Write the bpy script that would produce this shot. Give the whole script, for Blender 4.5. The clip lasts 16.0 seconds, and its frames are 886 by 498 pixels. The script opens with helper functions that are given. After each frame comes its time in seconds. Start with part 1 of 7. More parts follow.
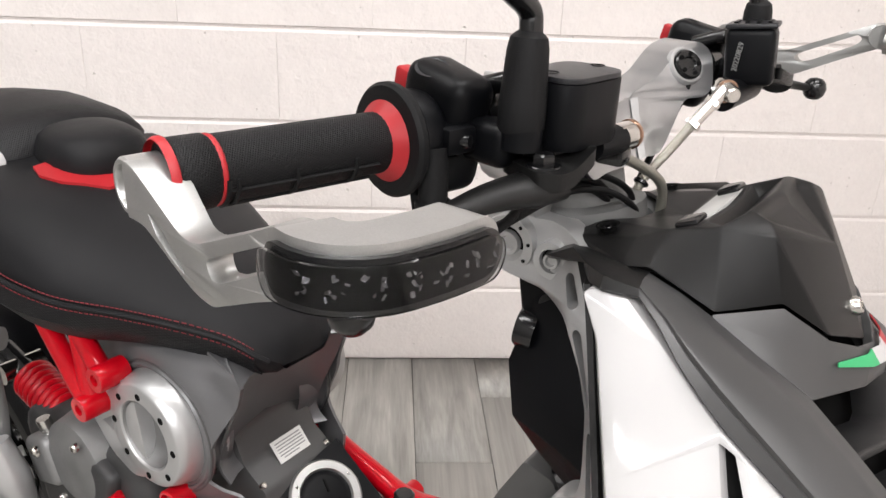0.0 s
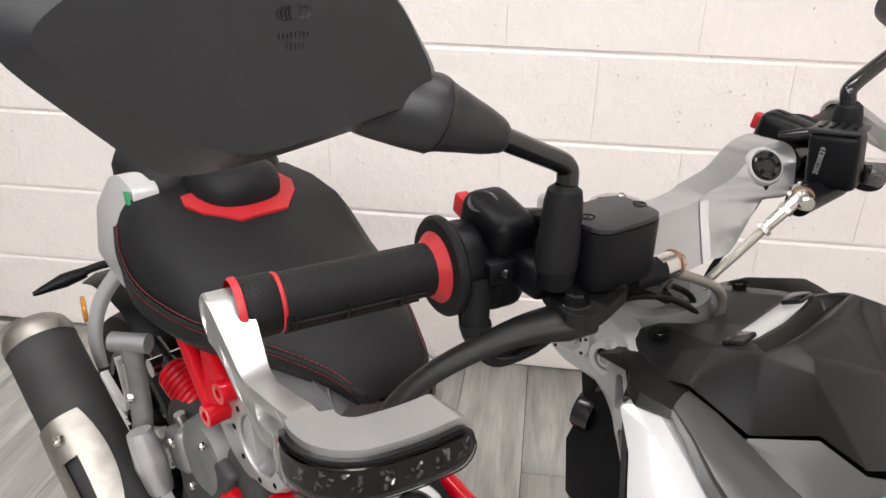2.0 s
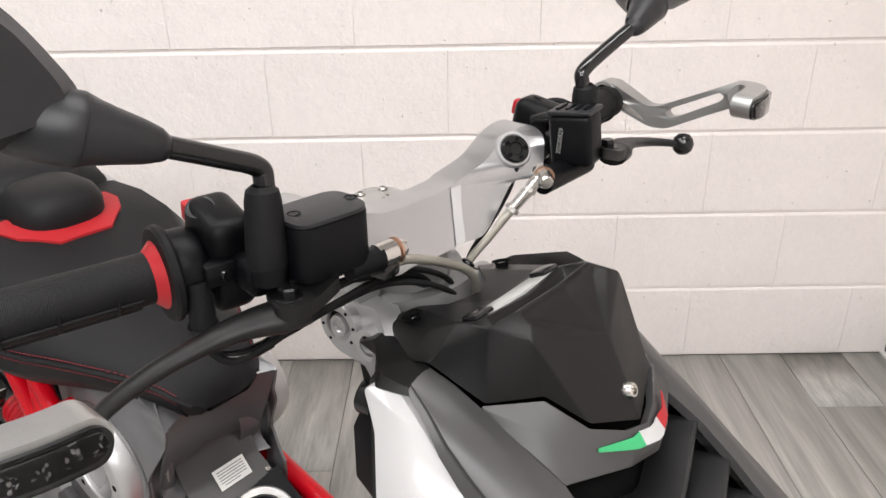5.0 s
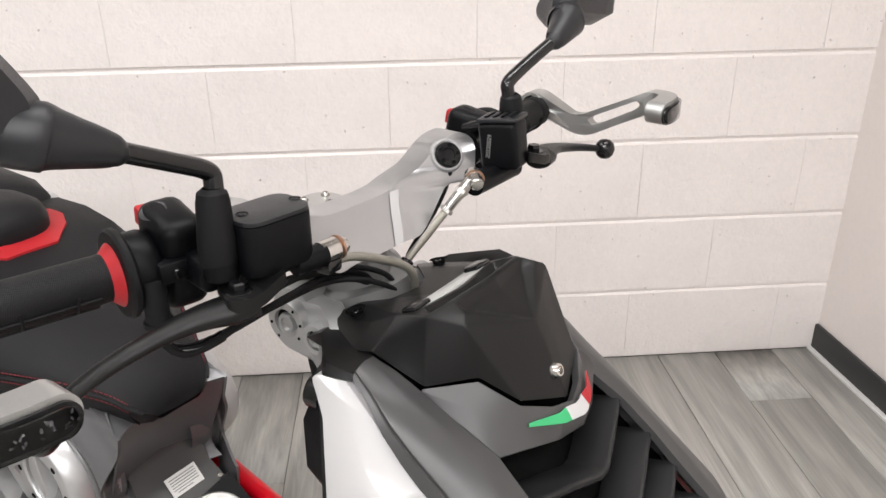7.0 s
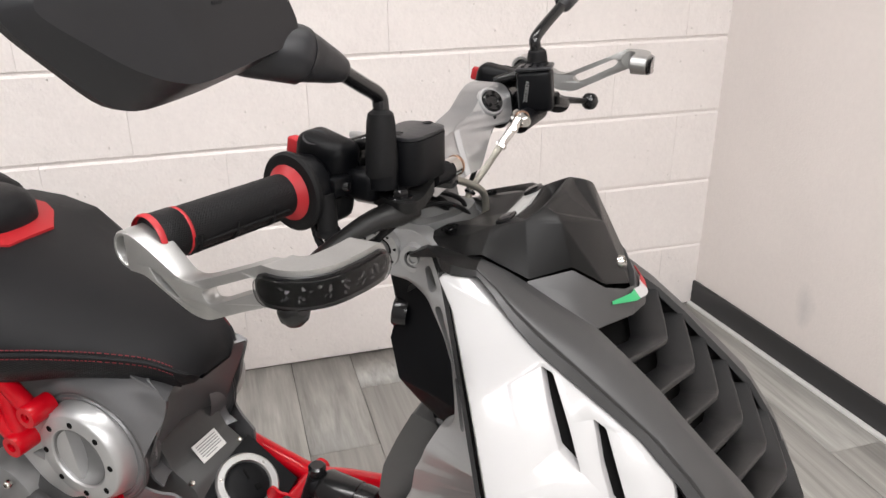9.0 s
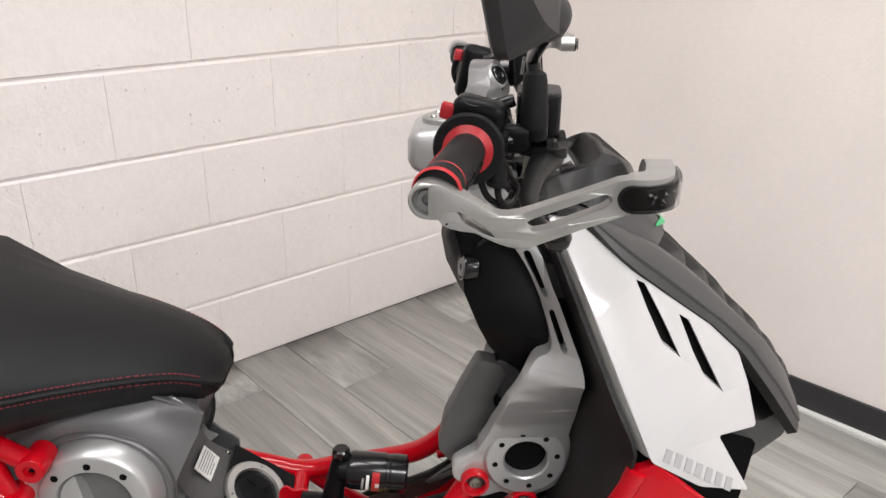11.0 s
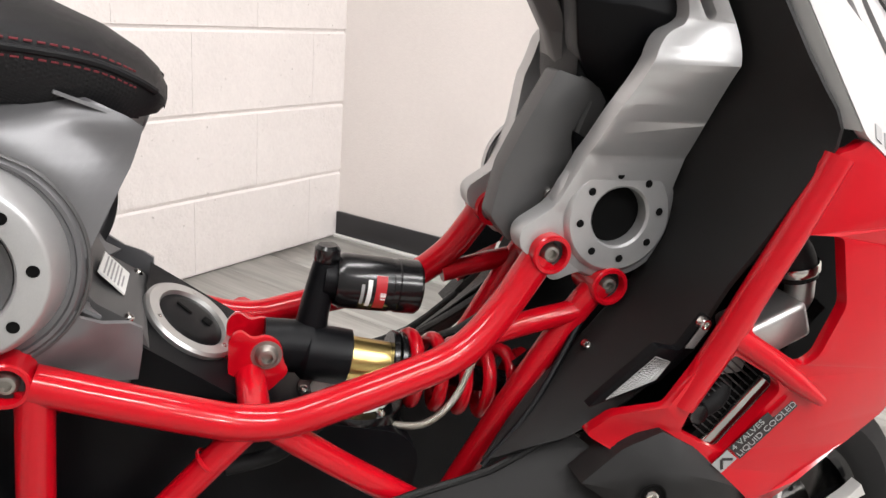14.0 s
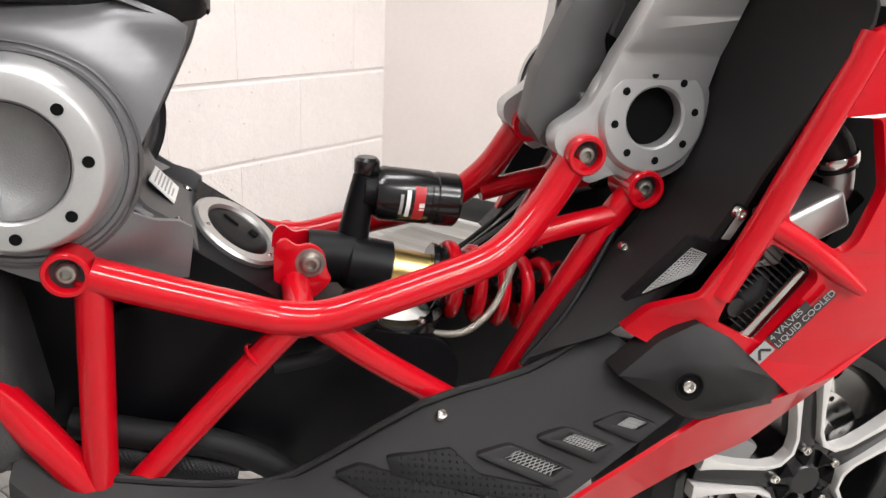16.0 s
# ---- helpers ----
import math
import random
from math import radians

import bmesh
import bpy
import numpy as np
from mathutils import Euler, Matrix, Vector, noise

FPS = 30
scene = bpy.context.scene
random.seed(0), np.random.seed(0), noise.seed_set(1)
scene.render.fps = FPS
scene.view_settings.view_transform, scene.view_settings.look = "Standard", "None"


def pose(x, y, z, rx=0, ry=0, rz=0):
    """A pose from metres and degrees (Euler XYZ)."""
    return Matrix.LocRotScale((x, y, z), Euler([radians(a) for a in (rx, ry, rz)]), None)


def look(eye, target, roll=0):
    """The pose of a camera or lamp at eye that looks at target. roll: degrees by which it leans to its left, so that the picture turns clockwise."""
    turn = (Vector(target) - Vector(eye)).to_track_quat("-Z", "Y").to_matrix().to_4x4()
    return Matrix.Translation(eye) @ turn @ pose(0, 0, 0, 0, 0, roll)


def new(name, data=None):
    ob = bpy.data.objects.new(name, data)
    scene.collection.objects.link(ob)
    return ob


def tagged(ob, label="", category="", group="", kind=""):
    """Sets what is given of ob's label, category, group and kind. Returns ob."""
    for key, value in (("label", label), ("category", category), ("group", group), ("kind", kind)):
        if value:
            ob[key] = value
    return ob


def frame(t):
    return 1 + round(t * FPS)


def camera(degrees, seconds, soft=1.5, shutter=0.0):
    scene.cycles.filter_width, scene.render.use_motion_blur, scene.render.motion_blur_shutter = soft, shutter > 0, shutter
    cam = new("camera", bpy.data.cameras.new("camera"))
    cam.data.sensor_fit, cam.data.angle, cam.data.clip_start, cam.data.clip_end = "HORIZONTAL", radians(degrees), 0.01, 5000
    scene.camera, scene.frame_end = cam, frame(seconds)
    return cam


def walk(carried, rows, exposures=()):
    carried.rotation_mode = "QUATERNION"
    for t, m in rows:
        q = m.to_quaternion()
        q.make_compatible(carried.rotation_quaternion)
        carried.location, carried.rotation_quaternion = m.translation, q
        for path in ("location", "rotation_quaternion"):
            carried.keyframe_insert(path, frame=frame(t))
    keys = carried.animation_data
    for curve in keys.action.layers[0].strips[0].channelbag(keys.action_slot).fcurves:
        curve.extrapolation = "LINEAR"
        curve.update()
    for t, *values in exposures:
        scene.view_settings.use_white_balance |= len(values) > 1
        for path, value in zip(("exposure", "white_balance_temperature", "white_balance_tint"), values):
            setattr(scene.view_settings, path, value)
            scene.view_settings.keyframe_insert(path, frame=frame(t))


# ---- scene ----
cam = camera(59.9, 16.0)
METRES, EYE, TILT, LEAN, TURN = 1.8, 1.23, -20.0, 0.0, 0.0
PATH = [
    (0, (0.654, 0.22, 1.151), (0.792, 2.053, 0.361), 2.5),
    (0.5, (0.653, 0.224, 1.168), (0.757, 2.055, 0.371), 2.7),
    (1, (0.663, 0.222, 1.2), (0.715, 2.047, 0.385), 2.9),
    (1.5, (0.682, 0.217, 1.228), (0.595, 2.031, 0.391), 2.3),
    (2, (0.707, 0.211, 1.246), (0.476, 2.007, 0.397), 1.3),
    (2.5, (0.72, 0.21, 1.248), (0.421, 1.994, 0.395), 0.2),
    (3, (0.72, 0.202, 1.249), (0.408, 1.984, 0.397), -0.7),
    (3.5, (0.724, 0.192, 1.25), (0.448, 1.98, 0.398), -1.2),
    (4, (0.755, 0.188, 1.255), (0.553, 1.986, 0.402), -1.4),
    (4.5, (0.797, 0.194, 1.253), (0.689, 1.999, 0.399), -1.2),
    (5, (0.829, 0.199, 1.254), (0.811, 2.007, 0.4), -1.1),
    (5.2, (0.838, 0.198, 1.256), (0.848, 2.006, 0.401), -1.0),
    (7.5, (0.833, 0.139, 1.26), (0.981, 1.963, 0.454), -0.9),
    (8, (0.799, 0.128, 1.246), (0.998, 1.951, 0.449), -0.8),
    (8.5, (0.719, 0.104, 1.247), (1.019, 1.918, 0.459), -0.6),
    (9, (0.609, 0.056, 1.231), (1.119, 1.821, 0.441), -0.5),
    (9.2, (0.559, 0.021, 1.221), (1.166, 1.758, 0.437), -0.4),
    (11.5, (0.2, 0.238, 1.2), (1.516, 1.538, 0.44), 0.9),
    (12, (0.209, 0.337, 1.158), (1.612, 1.534, 0.386), 1.8),
    (12.5, (0.202, 0.443, 1.082), (1.713, 1.48, 0.281), 3.5),
    (13, (0.183, 0.48, 1.002), (1.784, 1.38, 0.209), 4.6),
    (13.5, (0.187, 0.462, 0.891), (1.814, 1.372, 0.167), 5.6),
    (14, (0.179, 0.437, 0.8), (1.781, 1.462, 0.181), 5.0),
    (14.5, (0.164, 0.419, 0.759), (1.722, 1.531, 0.178), 3.7),
    (15, (0.155, 0.408, 0.751), (1.685, 1.542, 0.139), 2.7),
    (15.5, (0.152, 0.406, 0.745), (1.672, 1.539, 0.108), 2.7),
    (16, (0.157, 0.408, 0.741), (1.681, 1.519, 0.075), 2.9),
]
walk(cam, [(t, look(eye, target, roll)) for t, eye, target, roll in PATH], [(0.0, 0.09), (2.0, 0.05), (5.2, 0.03), (8.0, -0.02), (9.2, -0.05), (12.0, -0.14), (12.5, -0.05), (13.5, 0.17), (14.5, 0.31), (16.0, 0.37)])

scene.view_settings.exposure = 0.0

# ---- world and lamps ----
world = bpy.data.worlds.new("world")
scene.world = world
world.use_nodes = True
world.node_tree.nodes["Background"].inputs[0].default_value = (1.0, 0.97, 0.95, 1)
world.node_tree.nodes["Background"].inputs[1].default_value = 0.08


def area_lamp(x, y, z, sx, sy, watts, colour=(1.0, 0.985, 0.99)):
    data = bpy.data.lights.new("panel_lamp", "AREA")
    data.shape, data.size, data.size_y, data.energy, data.color = "RECTANGLE", sx, sy, watts, colour
    ob = new("panel_lamp", data)
    ob.matrix_world = pose(x, y, z)
    return ob


# Unseen ceiling panels; the southern rows are added and stronger to fill side faces.
LAMPS = [(-0.4, 0.8, 14), (1.0, 0.8, 14), (-0.4, -0.9, 32), (1.0, -0.9, 32), (-0.4, -2.7, 52), (1.0, -2.7, 52)]
for lx, ly, watts in LAMPS:
    area_lamp(lx, ly, 2.66, 1.15, 0.28, watts)


# ---- materials ----
def shader(name, colour, rough=0.5, metal=0.0, coat=0.0, grain=0.0, grain_scale=600.0, bump=0.0, bump_scale=900.0, stain=0.0, stain_scale=9.0, spec=0.5, rough_var=0.0):
    m = bpy.data.materials.new(name)
    m.use_nodes = True
    nt = m.node_tree
    b = nt.nodes["Principled BSDF"]
    b.inputs["Roughness"].default_value = rough
    b.inputs["Metallic"].default_value = metal
    b.inputs["Coat Weight"].default_value = coat
    b.inputs["Coat Roughness"].default_value = 0.06
    b.inputs["Specular IOR Level"].default_value = spec
    tc = nt.nodes.new("ShaderNodeTexCoord")
    b.inputs["Base Color"].default_value = (*colour, 1)
    last = None
    for amount, size in ((grain, grain_scale), (stain, stain_scale)):
        if amount <= 0:
            continue
        n = nt.nodes.new("ShaderNodeTexNoise")
        n.inputs["Scale"].default_value = size
        n.inputs["Detail"].default_value = 5.0
        nt.links.new(tc.outputs["Object"], n.inputs["Vector"])
        mix = nt.nodes.new("ShaderNodeMix")
        mix.data_type = "RGBA"
        mix.blend_type = "MULTIPLY"
        ramp = nt.nodes.new("ShaderNodeMapRange")
        ramp.inputs["From Min"].default_value, ramp.inputs["From Max"].default_value = 0.3, 0.7
        ramp.inputs["To Min"].default_value, ramp.inputs["To Max"].default_value = 1 - amount, 1 + amount * 0.4
        nt.links.new(n.outputs["Fac"], ramp.inputs["Value"])
        mix.inputs[0].default_value = 1.0
        if last is None:
            mix.inputs[6].default_value = (*colour, 1)
        else:
            nt.links.new(last, mix.inputs[6])
        nt.links.new(ramp.outputs["Result"], mix.inputs[7])
        last = mix.outputs[2]
        if rough_var > 0 and size == stain_scale:
            rr = nt.nodes.new("ShaderNodeMapRange")
            rr.inputs["To Min"].default_value, rr.inputs["To Max"].default_value = rough - rough_var, rough + rough_var
            nt.links.new(n.outputs["Fac"], rr.inputs["Value"])
            nt.links.new(rr.outputs["Result"], b.inputs["Roughness"])
    if last is not None:
        nt.links.new(last, b.inputs["Base Color"])
    if bump > 0:
        n = nt.nodes.new("ShaderNodeTexNoise")
        n.inputs["Scale"].default_value = bump_scale
        n.inputs["Detail"].default_value = 3.0
        nt.links.new(tc.outputs["Object"], n.inputs["Vector"])
        bp = nt.nodes.new("ShaderNodeBump")
        bp.inputs["Strength"].default_value = bump
        bp.inputs["Distance"].default_value = 0.002
        nt.links.new(n.outputs["Fac"], bp.inputs["Height"])
        nt.links.new(bp.outputs["Normal"], b.inputs["Normal"])
    return m


def weave(name, colour, rough, scale, strength):
    """A leatherette with a fine embossed lattice."""
    m = shader(name, colour, rough, stain=0.15, stain_scale=14, spec=0.25)
    nt = m.node_tree
    b = nt.nodes["Principled BSDF"]
    tc = nt.nodes.new("ShaderNodeTexCoord")
    mp = nt.nodes.new("ShaderNodeMapping")
    mp.inputs["Rotation"].default_value = (0.6, 0.4, 0.785)
    nt.links.new(tc.outputs["Object"], mp.inputs["Vector"])
    v = nt.nodes.new("ShaderNodeTexVoronoi")
    v.inputs["Scale"].default_value = scale
    v.inputs["Randomness"].default_value = 0.15
    nt.links.new(mp.outputs["Vector"], v.inputs["Vector"])
    bp = nt.nodes.new("ShaderNodeBump")
    bp.inputs["Strength"].default_value = strength
    bp.inputs["Distance"].default_value = 0.001
    nt.links.new(v.outputs["Distance"], bp.inputs["Height"])
    nt.links.new(bp.outputs["Normal"], b.inputs["Normal"])
    return m


M = {}
M["vinyl"] = shader("seat_vinyl", (0.008, 0.008, 0.009), 0.5, bump=0.25, bump_scale=1400, stain=0.2, spec=0.2)
M["weave"] = weave("seat_weave", (0.007, 0.007, 0.008), 0.5, 420, 0.6)
M["black"] = shader("matt_black_plastic", (0.0030, 0.0032, 0.0040), 0.38, bump=0.12, bump_scale=2200, stain=0.25, stain_scale=12, rough_var=0.05, spec=0.14)
M["satin_black"] = shader("satin_black_plastic", (0.0115, 0.0118, 0.0140), 0.38, bump=0.15, bump_scale=2600, stain=0.2, stain_scale=12, rough_var=0.06, spec=0.42)
M["slat_black"] = shader("slat_plastic", (0.011, 0.011, 0.0115), 0.36, bump=0.15, bump_scale=2600, stain=0.2, stain_scale=12, rough_var=0.06, spec=0.42)
M["dark_cast"] = shader("weathered_casting", (0.06, 0.06, 0.061), 0.55, metal=0.5, bump=0.3, bump_scale=600, stain=0.35, stain_scale=18)
M["hood_black"] = shader("hood_black_plastic", (0.0055, 0.0054, 0.0054), 0.34, bump=0.15, bump_scale=2600, stain=0.2, stain_scale=12, rough_var=0.06, spec=0.28)
M["mesh"] = shader("mesh_wire", (0.30, 0.30, 0.295), 0.4, metal=0.4)
M["apron_black"] = shader("grained_black_plastic", (0.0085, 0.0083, 0.0083), 0.44, bump=0.3, bump_scale=1800, stain=0.2, stain_scale=10, rough_var=0.06, spec=0.30)
M["gloss_black"] = shader("gloss_black_plastic", (0.005, 0.005, 0.0055), 0.2, stain=0.1)
M["exhaust_black"] = shader("heatproof_black_paint", (0.030, 0.0295, 0.030), 0.6, bump=0.25, bump_scale=1200, stain=0.25, stain_scale=16, spec=0.3)
M["rubber"] = shader("rubber", (0.006, 0.006, 0.0065), 0.58, bump=0.2, bump_scale=1500, stain=0.2, spec=0.2)
M["grip"] = weave("grip_rubber", (0.003, 0.003, 0.0036), 0.55, 900, 0.5)
M["grey"] = shader("satin_grey_paint", (0.160, 0.160, 0.165), 0.36, metal=0.45, grain=0.12, grain_scale=3000, stain=0.08, stain_scale=10)
M["dark_grey"] = shader("anthracite_paint", (0.076, 0.075, 0.075), 0.42, metal=0.20, grain=0.1, grain_scale=3000, stain=0.08)
M["flank_grey"] = shader("anthracite_fairing_paint", (0.053, 0.0522, 0.0524), 0.38, metal=0.20, grain=0.1, grain_scale=3000, stain=0.08)
M["silver"] = shader("silver_paint", (0.47, 0.47, 0.47), 0.36, metal=0.6, grain=0.1, grain_scale=2500, stain=0.08, stain_scale=16)
M["crown_silver"] = shader("forged_silver", (0.44, 0.44, 0.445), 0.28, metal=0.85, grain=0.08, grain_scale=2500, stain=0.08, stain_scale=16)
M["alu"] = shader("machined_aluminium", (0.50, 0.50, 0.49), 0.40, metal=0.92, grain=0.08, grain_scale=1800, stain=0.1, stain_scale=30)
M["cast"] = shader("cast_aluminium", (0.24, 0.24, 0.24), 0.5, metal=0.7, bump=0.25, bump_scale=700, stain=0.2, stain_scale=20)
M["steel"] = shader("polished_steel", (0.62, 0.60, 0.57), 0.18, metal=1.0, stain=0.1, stain_scale=40)
M["brushed"] = shader("brushed_steel", (0.36, 0.34, 0.31), 0.48, metal=1.0, stain=0.25, stain_scale=30)
M["gold"] = shader("gold_anodised", (0.55, 0.42, 0.16), 0.3, metal=1.0)
M["copper"] = shader("copper_washer", (0.46, 0.29, 0.21), 0.35, metal=1.0)
M["red"] = shader("red_gloss_paint", (0.44, 0.002, 0.009), 0.28, coat=0.6, spec=0.08, stain=0.06, stain_scale=8)
M["red_soft"] = shader("red_rubber", (0.36, 0.008, 0.013), 0.5, stain=0.08)
M["thread"] = shader("red_thread", (0.17, 0.030, 0.036), 0.7, spec=0.2)
M["white"] = shader("white_gloss_paint", (0.415, 0.409, 0.409), 0.3, coat=0.4, stain=0.03, stain_scale=6)
M["green"] = shader("green_vinyl", (0.03, 0.32, 0.12), 0.4)
M["strip"] = shader("grey_strip", (0.34, 0.34, 0.33), 0.3, stain=0.1)
M["spoke"] = shader("pale_machined_face", (0.60, 0.585, 0.565), 0.4, metal=0.3, stain=0.12, stain_scale=25)
M["sticker"] = shader("paper_label", (0.72, 0.72, 0.70), 0.5)
M["ink"] = shader("grey_ink", (0.28, 0.28, 0.28), 0.5)
M["dark_ink"] = shader("dark_ink", (0.035, 0.03, 0.03), 0.6, spec=0.2)
M["amber"] = shader("amber_lens", (0.55, 0.25, 0.04), 0.25)
M["chip"] = shader("led_reflector", (0.30, 0.30, 0.31), 0.15, metal=0.8)
# Stands in for shade inside bores and openings; also colours a few dark parts.
M["shade_black"] = shader("opening_shade", (0.005, 0.005, 0.005), 0.75, spec=0.05)
M["braid"] = weave("braided_steel", (0.40, 0.385, 0.335), 0.35, 900, 0.8)
M["braid"].node_tree.nodes["Principled BSDF"].inputs["Metallic"].default_value = 0.9
M["paint"] = shader("wall_paint", (0.80, 0.745, 0.715), 0.42, stain=0.05, stain_scale=2.5, grain=0.02, grain_scale=60, bump=0.35, bump_scale=140)
M["block"] = shader("painted_block", (0.82, 0.770, 0.745), 0.38, stain=0.05, stain_scale=3, grain=0.03, grain_scale=90, bump=0.8, bump_scale=120)


def pitted(m, scale, depth, share):
    """Adds small scattered air holes to a painted block."""
    nt = m.node_tree
    b = nt.nodes["Principled BSDF"]
    tc = nt.nodes.new("ShaderNodeTexCoord")
    oi = nt.nodes.new("ShaderNodeObjectInfo")
    sc = nt.nodes.new("ShaderNodeVectorMath")
    sc.operation = "SCALE"
    sc.inputs[0].default_value = (13.0, 0.0, 29.0)
    nt.links.new(oi.outputs["Random"], sc.inputs["Scale"])
    add = nt.nodes.new("ShaderNodeVectorMath")
    add.operation = "ADD"
    nt.links.new(tc.outputs["Object"], add.inputs[0])
    nt.links.new(sc.outputs[0], add.inputs[1])
    wob = nt.nodes.new("ShaderNodeTexNoise")
    wob.inputs["Scale"].default_value = 160.0
    nt.links.new(add.outputs[0], wob.inputs["Vector"])
    wv = nt.nodes.new("ShaderNodeVectorMath")
    wv.operation = "MULTIPLY_ADD"
    wv.inputs[1].default_value = (0.008, 0.008, 0.008)
    nt.links.new(wob.outputs["Color"], wv.inputs[0])
    nt.links.new(add.outputs[0], wv.inputs[2])
    v = nt.nodes.new("ShaderNodeTexVoronoi")
    v.inputs["Scale"].default_value = scale
    nt.links.new(wv.outputs[0], v.inputs["Vector"])
    sep = nt.nodes.new("ShaderNodeSeparateColor")
    nt.links.new(v.outputs["Color"], sep.inputs[0])
    size = nt.nodes.new("ShaderNodeMapRange")
    size.inputs["From Min"].default_value, size.inputs["From Max"].default_value = 1 - share, 1.0
    size.inputs["To Min"].default_value, size.inputs["To Max"].default_value = 0.0, 0.24
    nt.links.new(sep.outputs[0], size.inputs["Value"])
    sub = nt.nodes.new("ShaderNodeMath")
    sub.operation = "SUBTRACT"
    nt.links.new(size.outputs[0], sub.inputs[0])
    nt.links.new(v.outputs["Distance"], sub.inputs[1])
    cut = nt.nodes.new("ShaderNodeMapRange")
    cut.inputs["From Min"].default_value, cut.inputs["From Max"].default_value = 0.0, 0.06
    nt.links.new(sub.outputs[0], cut.inputs["Value"])
    swell = nt.nodes.new("ShaderNodeTexNoise")
    swell.inputs["Scale"].default_value = 14.0
    nt.links.new(add.outputs[0], swell.inputs["Vector"])
    hgt = nt.nodes.new("ShaderNodeMath")
    hgt.operation = "MULTIPLY_ADD"
    hgt.inputs[1].default_value = -1.0
    nt.links.new(cut.outputs[0], hgt.inputs[0])
    nt.links.new(swell.outputs["Fac"], hgt.inputs[2])
    old = b.inputs["Normal"].links[0].from_node
    bp = nt.nodes.new("ShaderNodeBump")
    bp.inputs["Strength"].default_value, bp.inputs["Distance"].default_value = 0.8, depth
    nt.links.new(hgt.outputs[0], bp.inputs["Height"])
    nt.links.new(old.outputs[0], bp.inputs["Normal"])
    nt.links.new(bp.outputs[0], b.inputs["Normal"])
    src = b.inputs["Base Color"].links[0].from_socket
    mix = nt.nodes.new("ShaderNodeMix")
    mix.data_type = "RGBA"
    mix.inputs[7].default_value = (0.66, 0.615, 0.585, 1)
    nt.links.new(cut.outputs[0], mix.inputs[0])
    nt.links.new(src, mix.inputs[6])
    nt.links.new(mix.outputs[2], b.inputs["Base Color"])


def scuffed(m, at, size):
    """A soft grey rub mark, high and narrow, on a wall."""
    nt = m.node_tree
    b = nt.nodes["Principled BSDF"]
    tc = nt.nodes.new("ShaderNodeTexCoord")
    mp = nt.nodes.new("ShaderNodeVectorMath")
    mp.operation = "SUBTRACT"
    mp.inputs[1].default_value = at
    nt.links.new(tc.outputs["Object"], mp.inputs[0])
    dv = nt.nodes.new("ShaderNodeVectorMath")
    dv.operation = "DIVIDE"
    dv.inputs[1].default_value = size
    nt.links.new(mp.outputs[0], dv.inputs[0])
    ln = nt.nodes.new("ShaderNodeVectorMath")
    ln.operation = "LENGTH"
    nt.links.new(dv.outputs[0], ln.inputs[0])
    n = nt.nodes.new("ShaderNodeTexNoise")
    n.inputs["Scale"].default_value, n.inputs["Detail"].default_value = 18.0, 4.0
    nt.links.new(tc.outputs["Object"], n.inputs["Vector"])
    ad = nt.nodes.new("ShaderNodeMath")
    ad.operation = "ADD"
    nt.links.new(ln.outputs["Value"], ad.inputs[0])
    nt.links.new(n.outputs["Fac"], ad.inputs[1])
    r = nt.nodes.new("ShaderNodeMapRange")
    r.inputs["From Min"].default_value, r.inputs["From Max"].default_value = 0.7, 1.5
    r.inputs["To Min"].default_value, r.inputs["To Max"].default_value = 0.42, 0.0
    nt.links.new(ad.outputs[0], r.inputs["Value"])
    src = b.inputs["Base Color"].links[0].from_socket
    mix = nt.nodes.new("ShaderNodeMix")
    mix.data_type = "RGBA"
    mix.inputs[7].default_value = (0.42, 0.42, 0.42, 1)
    nt.links.new(r.outputs[0], mix.inputs[0])
    nt.links.new(src, mix.inputs[6])
    nt.links.new(mix.outputs[2], b.inputs["Base Color"])


pitted(M["block"], 64.0, 0.006, 0.15)
M["paint_east"] = shader("east_wall_paint", (0.80, 0.745, 0.715), 0.42, stain=0.05, stain_scale=2.5, grain=0.02, grain_scale=60, bump=0.35, bump_scale=140)
scuffed(M["paint_east"], (2.1, 1.627, 0.21), (0.2, 0.040, 0.075))
M["skirting"] = shader("black_skirting", (0.022, 0.022, 0.024), 0.45, stain=0.2)
# Tones of unseen walls and ceiling, kept dull to cut fill and reflections.
M["unseen_wall_grey"] = shader("unseen_wall_tone", (0.26, 0.255, 0.25), 0.6, stain=0.06, stain_scale=2.0)
M["ceiling"] = shader("ceiling_paint", (0.50, 0.495, 0.49), 0.8, stain=0.04)
M["floor_base"] = shader("floor_joint", (0.12, 0.115, 0.11), 0.6)


def glass(name, colour, rough=0.03):
    m = bpy.data.materials.new(name)
    m.use_nodes = True
    b = m.node_tree.nodes["Principled BSDF"]
    b.inputs["Base Color"].default_value = (*colour, 1)
    b.inputs["Roughness"].default_value = rough
    b.inputs["Transmission Weight"].default_value = 1.0
    b.inputs["IOR"].default_value = 1.25
    return m


M["smoke"] = glass("smoked_lens", (0.62, 0.62, 0.63), 0.02)


def emitter(name, colour, strength):
    m = bpy.data.materials.new(name)
    m.use_nodes = True
    b = m.node_tree.nodes["Principled BSDF"]
    b.inputs["Emission Color"].default_value = (*colour, 1)
    b.inputs["Emission Strength"].default_value = strength
    return m


M["panel_glow"] = emitter("panel_diffuser", (1, 0.96, 0.92), 6.0)


